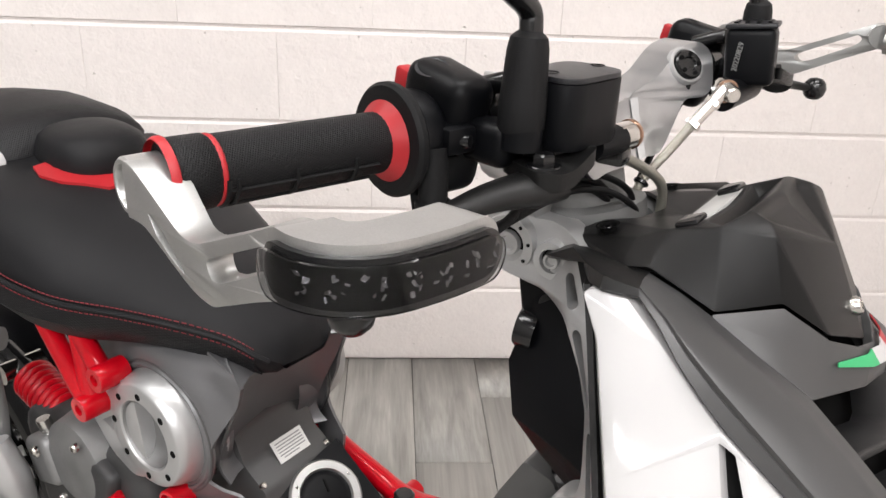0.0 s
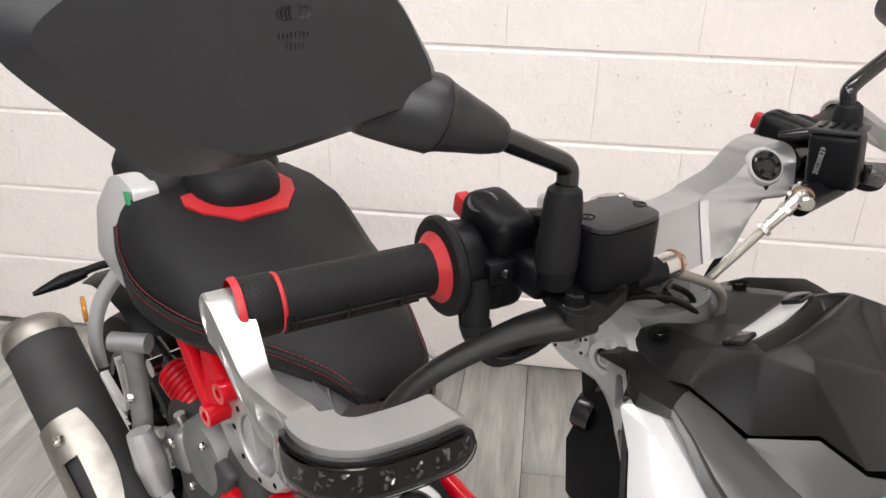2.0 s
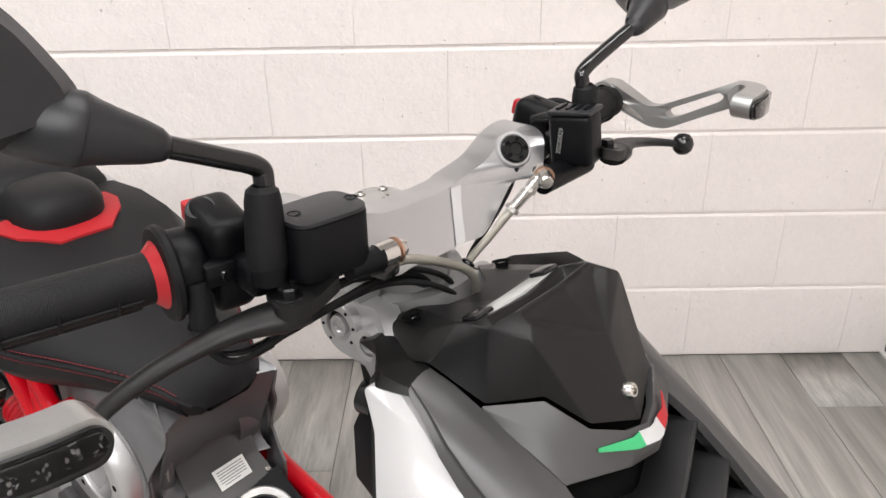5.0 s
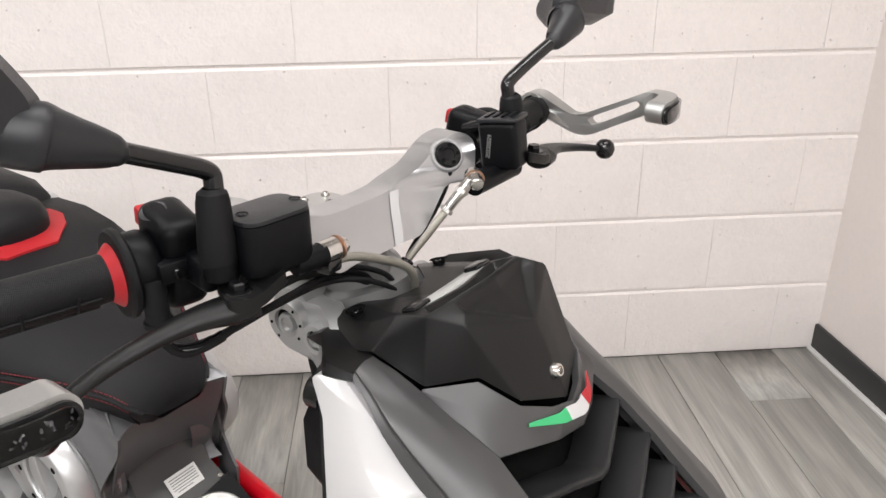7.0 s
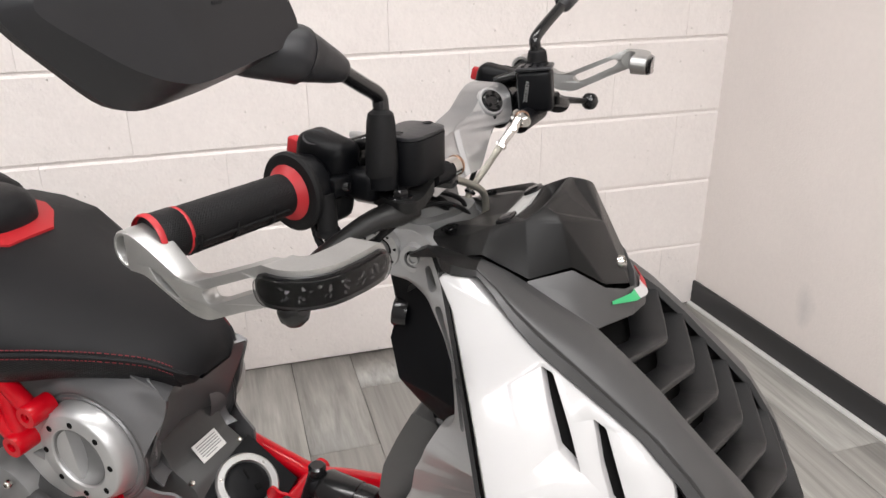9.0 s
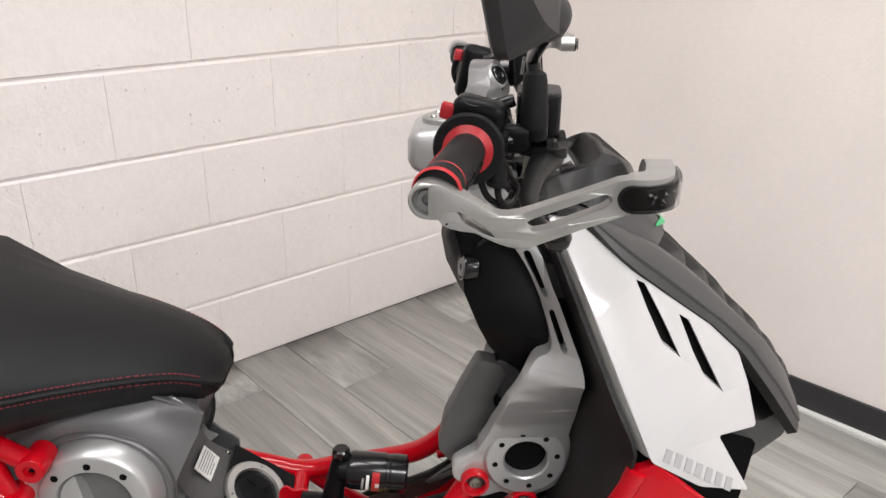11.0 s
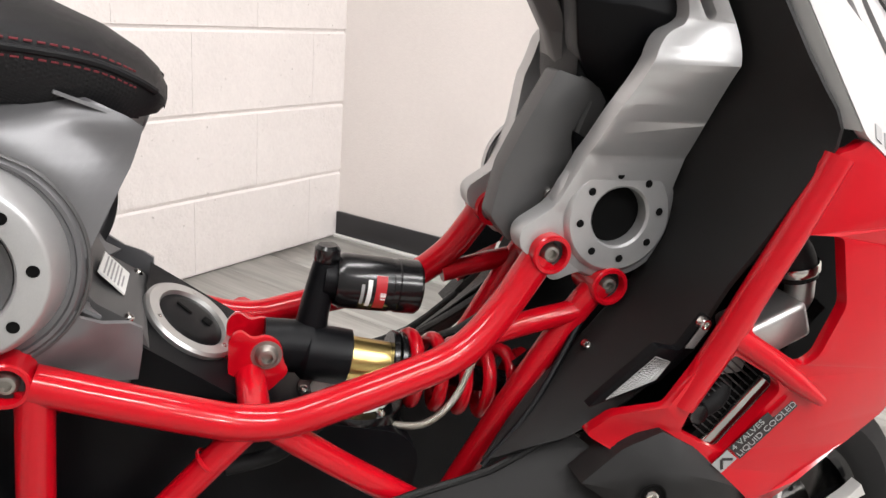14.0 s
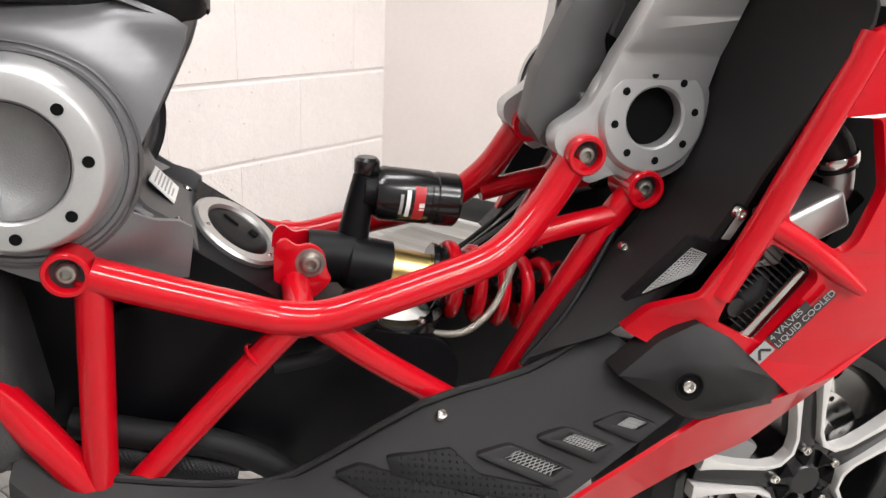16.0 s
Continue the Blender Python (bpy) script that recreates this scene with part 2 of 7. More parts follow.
def plank_material():
    m = bpy.data.materials.new("vinyl_plank")
    m.use_nodes = True
    nt = m.node_tree
    b = nt.nodes["Principled BSDF"]
    b.inputs["Roughness"].default_value = 0.42
    tc = nt.nodes.new("ShaderNodeTexCoord")
    oi = nt.nodes.new("ShaderNodeObjectInfo")
    add = nt.nodes.new("ShaderNodeVectorMath")
    add.operation = "ADD"
    comb = nt.nodes.new("ShaderNodeCombineXYZ")
    mul = nt.nodes.new("ShaderNodeMath")
    mul.operation = "MULTIPLY"
    mul.inputs[1].default_value = 37.0
    nt.links.new(oi.outputs["Random"], mul.inputs[0])
    nt.links.new(mul.outputs[0], comb.inputs[0])
    nt.links.new(mul.outputs[0], comb.inputs[1])
    nt.links.new(tc.outputs["Object"], add.inputs[0])
    nt.links.new(comb.outputs[0], add.inputs[1])
    cols = []
    for sc, lo, hi in (((1.6, 26.0, 1.0), 0.0, 1.0), ((5.0, 130.0, 1.0), 0.0, 1.0)):
        mp = nt.nodes.new("ShaderNodeMapping")
        mp.inputs["Scale"].default_value = sc
        nt.links.new(add.outputs[0], mp.inputs["Vector"])
        n = nt.nodes.new("ShaderNodeTexNoise")
        n.inputs["Scale"].default_value = 1.0
        n.inputs["Detail"].default_value = 6.0
        n.inputs["Distortion"].default_value = 0.6
        nt.links.new(mp.outputs[0], n.inputs["Vector"])
        cols.append(n.outputs["Fac"])
    ramp = nt.nodes.new("ShaderNodeValToRGB")
    ramp.color_ramp.elements[0].position, ramp.color_ramp.elements[1].position = 0.30, 0.72
    ramp.color_ramp.elements[0].color = (0.268, 0.262, 0.242, 1)
    ramp.color_ramp.elements[1].color = (0.455, 0.444, 0.415, 1)
    nt.links.new(cols[0], ramp.inputs[0])
    r2 = nt.nodes.new("ShaderNodeMapRange")
    r2.inputs["From Min"].default_value, r2.inputs["From Max"].default_value = 0.3, 0.7
    r2.inputs["To Min"].default_value, r2.inputs["To Max"].default_value = 0.84, 1.06
    nt.links.new(cols[1], r2.inputs["Value"])
    r3 = nt.nodes.new("ShaderNodeMapRange")
    r3.inputs["To Min"].default_value, r3.inputs["To Max"].default_value = 0.90, 1.08
    nt.links.new(oi.outputs["Random"], r3.inputs["Value"])
    mm = nt.nodes.new("ShaderNodeMath")
    mm.operation = "MULTIPLY"
    nt.links.new(r2.outputs[0], mm.inputs[0])
    nt.links.new(r3.outputs[0], mm.inputs[1])
    mix = nt.nodes.new("ShaderNodeMix")
    mix.data_type, mix.blend_type = "RGBA", "MULTIPLY"
    mix.inputs[0].default_value = 1.0
    nt.links.new(ramp.outputs[0], mix.inputs[6])
    nt.links.new(mm.outputs[0], mix.inputs[7])
    nt.links.new(mix.outputs[2], b.inputs["Base Color"])
    bp = nt.nodes.new("ShaderNodeBump")
    bp.inputs["Strength"].default_value, bp.inputs["Distance"].default_value = 0.15, 0.002
    nt.links.new(cols[1], bp.inputs["Height"])
    nt.links.new(bp.outputs[0], b.inputs["Normal"])
    return m


M["plank"] = plank_material()


# ---- mesh helpers ----
def finish(bm, angle=38):
    bmesh.ops.recalc_face_normals(bm, faces=bm.faces)
    for f in bm.faces:
        f.smooth = True
    lim = radians(angle)
    for e in bm.edges:
        e.smooth = not (len(e.link_faces) == 2 and e.calc_face_angle(0) > lim)
    return bm


LOW = {"on": False}


def raised(x, z):
    """How far the running gear, drawn from its own datum, sits forward and up in the scooter's axes."""
    up = float(np.interp(z, [0.0, 0.22, 0.43, 0.50, 0.56, 0.60, 0.63, 0.66, 0.70, 0.80, 0.94], [0.006, 0.014, 0.024, 0.020, 0.017, 0.017, 0.0145, 0.012, 0.006, 0.004, 0.0]))
    ahead = min(0.020, max(0.0, 0.045 * (-0.06 - x))) * float(np.interp(z, [0.66, 0.74], [1.0, 0.0]))
    near = float(np.interp(x, [-0.70, -0.60], [0.0, 1.0]))
    return Vector((ahead * near, 0, up * near))


def lifted(bm):
    """Small parts move as a whole, long ones bend along."""
    P = [v.co for v in bm.verts]
    lo, hi = [Vector([f(p[k] for p in P) for k in range(3)]) for f in (min, max)]
    mid = (lo + hi) / 2
    for v in bm.verts:
        v.co += raised(mid.x, mid.z) if (hi - lo).length < 0.24 else raised(v.co.x, v.co.z)
    return bm


def part(name, bm, material, parent=None, label="", angle=38):
    """Links a bmesh as one mesh object under a thing or a part."""
    if LOW["on"]:
        lifted(bm)
    finish(bm, angle)
    me = bpy.data.meshes.new(name)
    bm.to_mesh(me)
    bm.free()
    me.materials.append(M[material])
    ob = new(name, me)
    if parent is not None:
        ob.parent = parent
    return tagged(ob, label=label)


def chamfer(bm, size, angle=30, segments=2):
    edges = [e for e in bm.edges if len(e.link_faces) == 2 and e.calc_face_angle(0) > radians(angle)]
    bmesh.ops.bevel(bm, geom=edges, offset=size, segments=segments, affect="EDGES", profile=0.5, clamp_overlap=True)
    return bm


def moved(bm, m):
    bmesh.ops.transform(bm, matrix=m, verts=bm.verts)
    return bm


def flipped(bm):
    """The same shape on the other side of the plane y = 0."""
    for v in bm.verts:
        v.co.y = -v.co.y
    return bm


def smooth_path(pts, n=6):
    P = [Vector(p) for p in pts]
    out = []
    for i in range(len(P) - 1):
        a, b = P[max(i - 1, 0)], P[min(i + 2, len(P) - 1)]
        p, q = P[i], P[i + 1]
        for k in range(n):
            t = k / n
            out.append(0.5 * (2 * p + (q - a) * t + (2 * a - 5 * p + 4 * q - b) * t * t + (3 * p - a - 3 * q + b) * t ** 3))
    out.append(P[-1])
    return out


def tube(pts, r, n=14, smooth=6, bm=None, squash=(1, 1), up=(0, 0, 1)):
    """A round bar along a path; r may be a list with one radius for each given point."""
    bm = bm or bmesh.new()
    P = smooth_path(pts, smooth) if smooth else [Vector(p) for p in pts]
    if isinstance(r, (list, tuple)):
        R = []
        for i in range(len(P)):
            s = i / (len(P) - 1) * (len(r) - 1)
            k = min(int(s), len(r) - 2)
            R.append(r[k] + (r[k + 1] - r[k]) * (s - k))
    else:
        R = [r] * len(P)
    rings = []
    ref = Vector(up)
    for i, p in enumerate(P):
        d = (P[min(i + 1, len(P) - 1)] - P[max(i - 1, 0)]).normalized()
        side = d.cross(ref)
        if side.length < 1e-4:
            side = d.orthogonal()
        side.normalize()
        ref = side.cross(d).normalized()
        rings.append([bm.verts.new(p + R[i] * (squash[0] * math.cos(2 * math.pi * k / n) * side + squash[1] * math.sin(2 * math.pi * k / n) * ref)) for k in range(n)])
    for a, b in zip(rings, rings[1:]):
        for k in range(n):
            bm.faces.new((a[k], a[(k + 1) % n], b[(k + 1) % n], b[k]))
    bm.faces.new(rings[0])
    bm.faces.new(rings[-1])
    return bm


def loft(rings, bm=None, caps=True, closed=True):
    bm = bm or bmesh.new()
    V = [[bm.verts.new(p) for p in ring] for ring in rings]
    n = len(V[0])
    for a, b in zip(V, V[1:]):
        for k in range(n if closed else n - 1):
            bm.faces.new((a[k], a[(k + 1) % n], b[(k + 1) % n], b[k]))
    if caps and closed:
        bm.faces.new(V[0])
        bm.faces.new(V[-1])
    return bm


def turned(profile, origin, axis, n=32, bm=None):
    """A turned shape: (radius, height) pairs round an axis."""
    bm = bm or bmesh.new()
    m = Matrix.Translation(origin) @ Vector(axis).to_track_quat("Z", "Y").to_matrix().to_4x4()
    rings = []
    for r, h in profile:
        if r <= 1e-6:
            rings.append([bm.verts.new(m @ Vector((0, 0, h)))])
        else:
            rings.append([bm.verts.new(m @ Vector((r * math.cos(2 * math.pi * k / n), r * math.sin(2 * math.pi * k / n), h))) for k in range(n)])
    for a, b in zip(rings, rings[1:]):
        for k in range(n):
            q = [a[k % len(a)], a[(k + 1) % len(a)], b[(k + 1) % len(b)], b[k % len(b)]]
            q = list(dict.fromkeys(q))
            if len(q) > 2:
                bm.faces.new(q)
    return bm


def box(c, size, rot=(0, 0, 0), bevel=0.0, segments=2, taper=1.0):
    bm = bmesh.new()
    bmesh.ops.create_cube(bm, size=1.0)
    for v in bm.verts:
        if v.co.z > 0:
            v.co.x *= taper
            v.co.y *= taper
        v.co = Vector((v.co.x * size[0], v.co.y * size[1], v.co.z * size[2]))
    if bevel:
        chamfer(bm, bevel, segments=segments)
    return moved(bm, pose(*c, *rot))


def rounded(pts, r=0.004, n=3):
    """A polygon of 2D points with its corners rounded."""
    out = []
    for i, p in enumerate(pts):
        p, a, b = Vector(p), Vector(pts[i - 1]), Vector(pts[(i + 1) % len(pts)])
        da, db = (a - p), (b - p)
        ra, rb = min(r, da.length * 0.45), min(r, db.length * 0.45)
        s, e = p + da.normalized() * ra, p + db.normalized() * rb
        for k in range(n + 1):
            t = k / n
            out.append((1 - t) ** 2 * s + 2 * t * (1 - t) * p + t * t * e)
    return out


from mathutils.geometry import tessellate_polygon


def plate(outer, holes=(), y0=-0.1, y1=-0.09, bevel=0.0, shape=None, inner_shape=None):
    """A plate with holes through it, drawn in (x, z), from y0 outside to y1 inside. shape(x, z) may add a height to the outside."""
    bm = bmesh.new()
    loops = [[Vector((p[0], p[1], 0)) for p in outer]] + [[Vector((p[0], p[1], 0)) for p in h] for h in holes]
    flat = [p for l in loops for p in l]
    sh = shape or (lambda x, z: 0.0)
    sh2 = inner_shape or sh
    A = [bm.verts.new((p.x, y0 + sh(p.x, p.y), p.y)) for p in flat]
    B = [bm.verts.new((p.x, y1 + sh2(p.x, p.y), p.y)) for p in flat]
    for t in tessellate_polygon(loops):
        if len(set(t)) == 3:
            bm.faces.new([A[i] for i in t])
            bm.faces.new([B[i] for i in reversed(t)])
    k = 0
    rim = []
    for l in loops:
        n = len(l)
        for i in range(n):
            a, b = k + i, k + (i + 1) % n
            f = bm.faces.new((A[a], A[b], B[b], B[a]))
            rim += [e for e in f.edges if e.verts[0] in (A[a], A[b]) and e.verts[1] in (A[a], A[b])]
        k += n
    bmesh.ops.recalc_face_normals(bm, faces=bm.faces)
    if bevel:
        bmesh.ops.bevel(bm, geom=rim, offset=bevel, segments=2, affect="EDGES", profile=0.5, clamp_overlap=True)
    return bm


def sheet(rows, thick=0.003, smooth=0):
    """A skin over rows of points, given a thickness."""
    bm = bmesh.new()
    V = [[bm.verts.new(p) for p in (smooth_path(r, smooth) if smooth else r)] for r in rows]
    for a, b in zip(V, V[1:]):
        for k in range(len(a) - 1):
            bm.faces.new((a[k], a[k + 1], b[k + 1], b[k]))
    bmesh.ops.recalc_face_normals(bm, faces=bm.faces)
    bmesh.ops.solidify(bm, geom=list(bm.faces), thickness=thick)
    return bm


def circle(cx, cz, r, n=24):
    return [(cx + r * math.cos(2 * math.pi * k / n), cz + r * math.sin(2 * math.pi * k / n)) for k in range(n)]


def slot(a, b, r, n=8):
    a, b = Vector(a), Vector(b)
    w = math.atan2((b - a).y, (b - a).x)
    out = []
    for c, s in ((b, w - math.pi / 2), (a, w + math.pi / 2)):
        out += [(c.x + r * math.cos(s + math.pi * k / n), c.y + r * math.sin(s + math.pi * k / n)) for k in range(n + 1)]
    return out


def thing(name, m, label, category, group="", kind=""):
    ob = new(name)
    ob.matrix_world = m
    return tagged(ob, label, category, group, kind)


def screw(parent, at, axis, r=0.005, material="steel", name="screw"):
    """A button-head screw with a hexagon socket."""
    bm = turned([(0, 0.0005), (r * 0.45, 0.0005), (r * 0.5, r * 0.55), (r * 0.75, r * 0.5), (r, r * 0.1), (r * 1.0, -r * 0.6), (0, -r * 0.6)], at, axis, 14)
    return part(name, bm, material, parent)


# ---- the room ----
NORTH, EAST, WEST, SOUTH, TALL = 2.1, 2.1, -1.03, -4.0, 2.7
floor_ob = tagged(part("floor", box((0.5, -0.95, -0.03), (3.9, 6.3, 0.05)), "floor_base"), "grey wood-look vinyl plank floor", "floor", kind="structure")
wall_n = tagged(part("wall_north", box((0.5, NORTH + 0.0555, TALL / 2), (3.5, 0.10, TALL)), "block"), "cream painted concrete block wall with raked bed joints", "wall", kind="structure")
wall_e = tagged(part("wall_east", box((EAST + 0.05, -0.95, TALL / 2), (0.10, 6.4, TALL)), "paint_east"), "smooth cream painted wall with a grey scuff", "wall", kind="structure")
SLANT = pose(EAST, NORTH, 0, 0, 0, 3.2) @ pose(-EAST, -NORTH, 0)
wall_e.matrix_world = SLANT
# West wall, south wall and ceiling are unseen; their greys hold back light.
tagged(part("wall_west", box((WEST - 0.05, -0.95, TALL / 2), (0.10, 6.1, TALL)), "unseen_wall_grey"), "plain unseen wall, grey to cut reflected light", "wall", kind="structure")
tagged(part("wall_south", box((0.5, SOUTH - 0.05, TALL / 2), (3.9, 0.10, TALL)), "unseen_wall_grey"), "plain unseen wall, grey to cut reflected light", "wall", kind="structure")
tagged(part("ceiling", box((0.5, -0.95, TALL + 0.03), (3.9, 6.4, 0.06)), "ceiling"), "plain unseen ceiling, toned down to cut reflected light", "ceiling", kind="structure")
skirt = tagged(part("baseboard", box((EAST - 0.006, -0.95, 0.045), (0.012, 6.1, 0.082), bevel=0.003), "skirting"), "black vinyl skirting board along the wall foot", "skirting board", kind="structure")
skirt.matrix_world = SLANT
bead = tagged(part("trim", box((EAST - 0.016, -0.95, 0.004), (0.020, 6.1, 0.010), bevel=0.003), "sticker"), "pale sealant bead along the skirting", "trim", kind="structure")
bead.matrix_world = SLANT
tagged(part("trim", box((WEST + 0.02, NORTH - 0.16, 1.05), (0.04, 0.05, 2.1), bevel=0.004), "paint"), "cream painted door lining at the wall end", "door lining", kind="structure")
for lx, ly, watts in LAMPS:
    lamp = thing("unseen_ceiling_light", pose(lx, ly, TALL), "flat white rectangular ceiling light panel, unseen and placed to light the scene", "ceiling light", "ceiling lights")
    fr = box((0, 0, -0.012), (1.21, 0.34, 0.024), bevel=0.003)
    part("frame", fr, "white", lamp)
    part("diffuser", box((0, 0, -0.0265), (1.15, 0.28, 0.004)), "panel_glow", lamp)


def room_pieces():
    """Blocks of the wall and planks of the floor, one object each."""
    L, Hh = 0.45, 0.225
    bm = bmesh.new()
    w, h = L - 0.00004, Hh - 0.009
    prof = [(-w / 2, -h / 2), (w / 2, -h / 2), (w / 2, h / 2), (-w / 2, h / 2)]
    back = [bm.verts.new((x, 0.004, z)) for x, z in prof]
    mid = [bm.verts.new((x, -0.002, z)) for x, z in prof]
    fro = [bm.verts.new((x * (1 - 0.0010 / w), -0.0055, z - (0.0055 if z > 0 else -0.0012))) for x, z in prof]
    for a, b in ((back, mid), (mid, fro)):
        for k in range(4):
            bm.faces.new((a[k], a[(k + 1) % 4], b[(k + 1) % 4], b[k]))
    bm.faces.new(fro)
    finish(bm, 8)
    me = bpy.data.meshes.new("block")
    bm.to_mesh(me)
    bm.free()
    me.materials.append(M["block"])
    for r in range(12):
        x0 = 1.505 + (0.225 if r % 2 else 0.0)
        for k in range(-6, 3):
            x = x0 + k * L + L / 2
            if WEST - 0.25 < x < EAST + 0.2:
                ob = new("block", me)
                ob.parent = wall_n
                ob.matrix_world = pose(x, NORTH + 0.0055 + random.uniform(-0.00012, 0.00012), Hh * (r + 0.5))
    pl, pw = 1.22, 0.178
    bm = box((0, 0, -0.0025), (pl - 0.0016, pw - 0.0016, 0.005))
    top = [e for e in bm.edges if all(v.co.z > -0.001 for v in e.verts)]
    bmesh.ops.bevel(bm, geom=top, offset=0.0012, segments=1, affect="EDGES")
    finish(bm, 60)
    me = bpy.data.meshes.new("plank")
    bm.to_mesh(me)
    bm.free()
    me.materials.append(M["plank"])
    rows = int(3.62 / pw)
    for r in range(rows):
        off = random.random() * pl
        for k in range(6):
            y = SOUTH + off + (k - 0.5) * pl
            if y - pl / 2 < NORTH and y + pl / 2 > SOUTH:
                ob = new("plank", me)
                ob.parent = floor_ob
                y0, y1 = max(y - pl / 2, SOUTH), min(y + pl / 2, NORTH + 0.004)
                ob.matrix_world = pose(-1.06 + (r + 0.5) * pw, (y0 + y1) / 2, 0, 0, 0, 90) @ Matrix.Scale((y1 - y0) / pl, 4, (1, 0, 0))
    # the last row of planks stops at the wall, which stands over it


# ---- the scooter ----
PLACE = pose(0.8554, 0.7233, 0, 0, 0, -39.17)
S = thing("scooter", PLACE, "red, white and anthracite sports scooter with trellis frame on its stand", "scooter")


def both(name, make, material, parent, label="", angle=38):
    a = part(name, make(), material, parent, label, angle)
    b = part(name, moved(flipped(make()), Matrix.Translation((0, -0.026 if LOW["on"] else 0.0, 0))), material, parent, label, angle)
    return a, b


LOW["on"] = True
# trellis frame
MAIN = [(-0.477, -0.116, 0.503), (-0.417, -0.117, 0.483), (-0.358, -0.118, 0.465), (-0.331, -0.118, 0.458), (-0.300, -0.118, 0.457), (-0.262, -0.117, 0.466), (-0.196, -0.109, 0.483), (-0.157, -0.104, 0.495), (-0.130, -0.098, 0.511), (-0.104, -0.091, 0.537), (-0.084, -0.088, 0.566), (-0.073, -0.088, 0.584)]
trellis = part("frame", tube([(-0.318, -0.118, 0.452), (-0.318, 0.118, 0.452)], 0.013, smooth=0), "red", S, "red gloss tubular trellis frame")
both("frame_tube", lambda: tube(MAIN, 0.0150), "red", trellis)
both("frame_tube", lambda: tube([(-0.476, -0.116, 0.497), (-0.481, -0.115, 0.42), (-0.488, -0.114, 0.30)], 0.0135), "red", trellis)
both("frame_tube", lambda: tube([(-0.598, -0.140, 0.470), (-0.576, -0.126, 0.438), (-0.551, -0.112, 0.400), (-0.505, -0.114, 0.332), (-0.485, -0.114, 0.303)], 0.0150), "red", trellis)
both("frame_tube", lambda: tube([(-0.330, -0.117, 0.452), (-0.379, -0.114, 0.398), (-0.470, -0.110, 0.297)], 0.0115), "red", trellis)
both("frame_tube", lambda: tube([(-0.300, -0.117, 0.450), (-0.246, -0.114, 0.408), (-0.170, -0.117, 0.358)], 0.0115), "red", trellis)
both("frame_tube", lambda: tube([(-0.012, -0.088, 0.556), (-0.030, -0.086, 0.531), (-0.069, -0.083, 0.460), (-0.111, -0.080, 0.385), (-0.150, -0.078, 0.315)], 0.0125), "red", trellis)
both("frame_tube", lambda: tube([(-0.110, -0.088, 0.512), (-0.070, -0.088, 0.522), (-0.030, -0.088, 0.530)], 0.0105), "red", trellis)
for c in ((-0.492, -0.118, 0.508), (-0.069, -0.093, 0.589), (-0.009, -0.091, 0.558)):
    def boss(c=c):
        return turned([(0.0125, -0.030), (0.0125, 0.010), (0.0132, 0.0115), (0.0160, 0.0115), (0.0172, 0.0100), (0.0172, -0.030), (0.0125, -0.030)], c, (0, -1, 0), 28)
    both("frame_boss", boss, "red", trellis)
    both("bore", lambda c=c: turned([(0, 0.0), (0.0128, 0.0), (0.0128, -0.004)], (c[0], c[1] - 0.003, c[2]), (0, -1, 0), 24), "dark_cast", trellis)
    for s in (1, -1):
        screw(trellis, (c[0], s * (c[1] - 0.0045) - (0.0 if s == 1 else 0.026), c[2]), (0, -s, 0), 0.0085, "brushed", "bolt")
both("gusset", lambda: plate(rounded([(-0.337, 0.440), (-0.336, 0.490), (-0.326, 0.498), (-0.316, 0.488), (-0.304, 0.492), (-0.291, 0.483), (-0.290, 0.466), (-0.284, 0.456), (-0.304, 0.436)], 0.008), [], -0.036, -0.031, 0.001), "red", trellis)
both("weld_collar", lambda: turned([(0.0112, -0.0018), (0.0123, -0.0010), (0.0123, 0.0010), (0.0112, 0.0018)], (-0.3560, -0.1152, 0.4235), (-0.72, 0.03, -0.7), 18), "red", trellis)

LOW["on"] = False
# rear sub-frame triangle beside the seat
rear = part("subframe", tube([(-0.583, -0.142, 0.622), (-0.70, -0.125, 0.700), (-0.84, -0.100, 0.790)], 0.0125), "red", S, "red gloss tubular rear subframe")
part("frame_tube", flipped(tube([(-0.583, -0.142, 0.622), (-0.70, -0.125, 0.700), (-0.84, -0.100, 0.790)], 0.0125)), "red", rear)
both("frame_tube", lambda: tube([(-0.583, -0.140, 0.622), (-0.612, -0.128, 0.690), (-0.640, -0.115, 0.745)], 0.0105), "red", rear)
both("frame_tube", lambda: tube([(-0.556, -0.134, 0.668), (-0.61, -0.125, 0.695), (-0.68, -0.110, 0.735)], 0.0120), "red", rear)
for c in ((-0.583, -0.145, 0.622), (-0.556, -0.136, 0.668)):
    both("frame_boss", lambda c=c: turned([(0.007, -0.025), (0.007, 0.012), (0.0145, 0.012), (0.0155, 0.010), (0.0155, -0.025), (0.007, -0.025)], c, (0, -1, 0), 24), "red", rear)
    both("bolt", lambda c=c: turned([(0, 0.004), (0.0068, 0.004), (0.0068, -0.02)], c, (0, -1, 0), 16), "shade_black", rear)

LOW["on"] = True
# middle: seat pedestal, hub, filler cover
HUB = (-0.5215, 0.5930)
PED_EDGE = [(0.486, -0.408), (0.510, -0.404), (0.530, -0.403), (0.536, -0.412), (0.540, -0.430), (0.548, -0.444), (0.558, -0.449), (0.570, -0.448), (0.590, -0.439), (0.618, -0.426), (0.650, -0.411), (0.680, -0.396), (0.692, -0.391), (0.700, -0.400), (0.708, -0.420), (0.716, -0.440)]


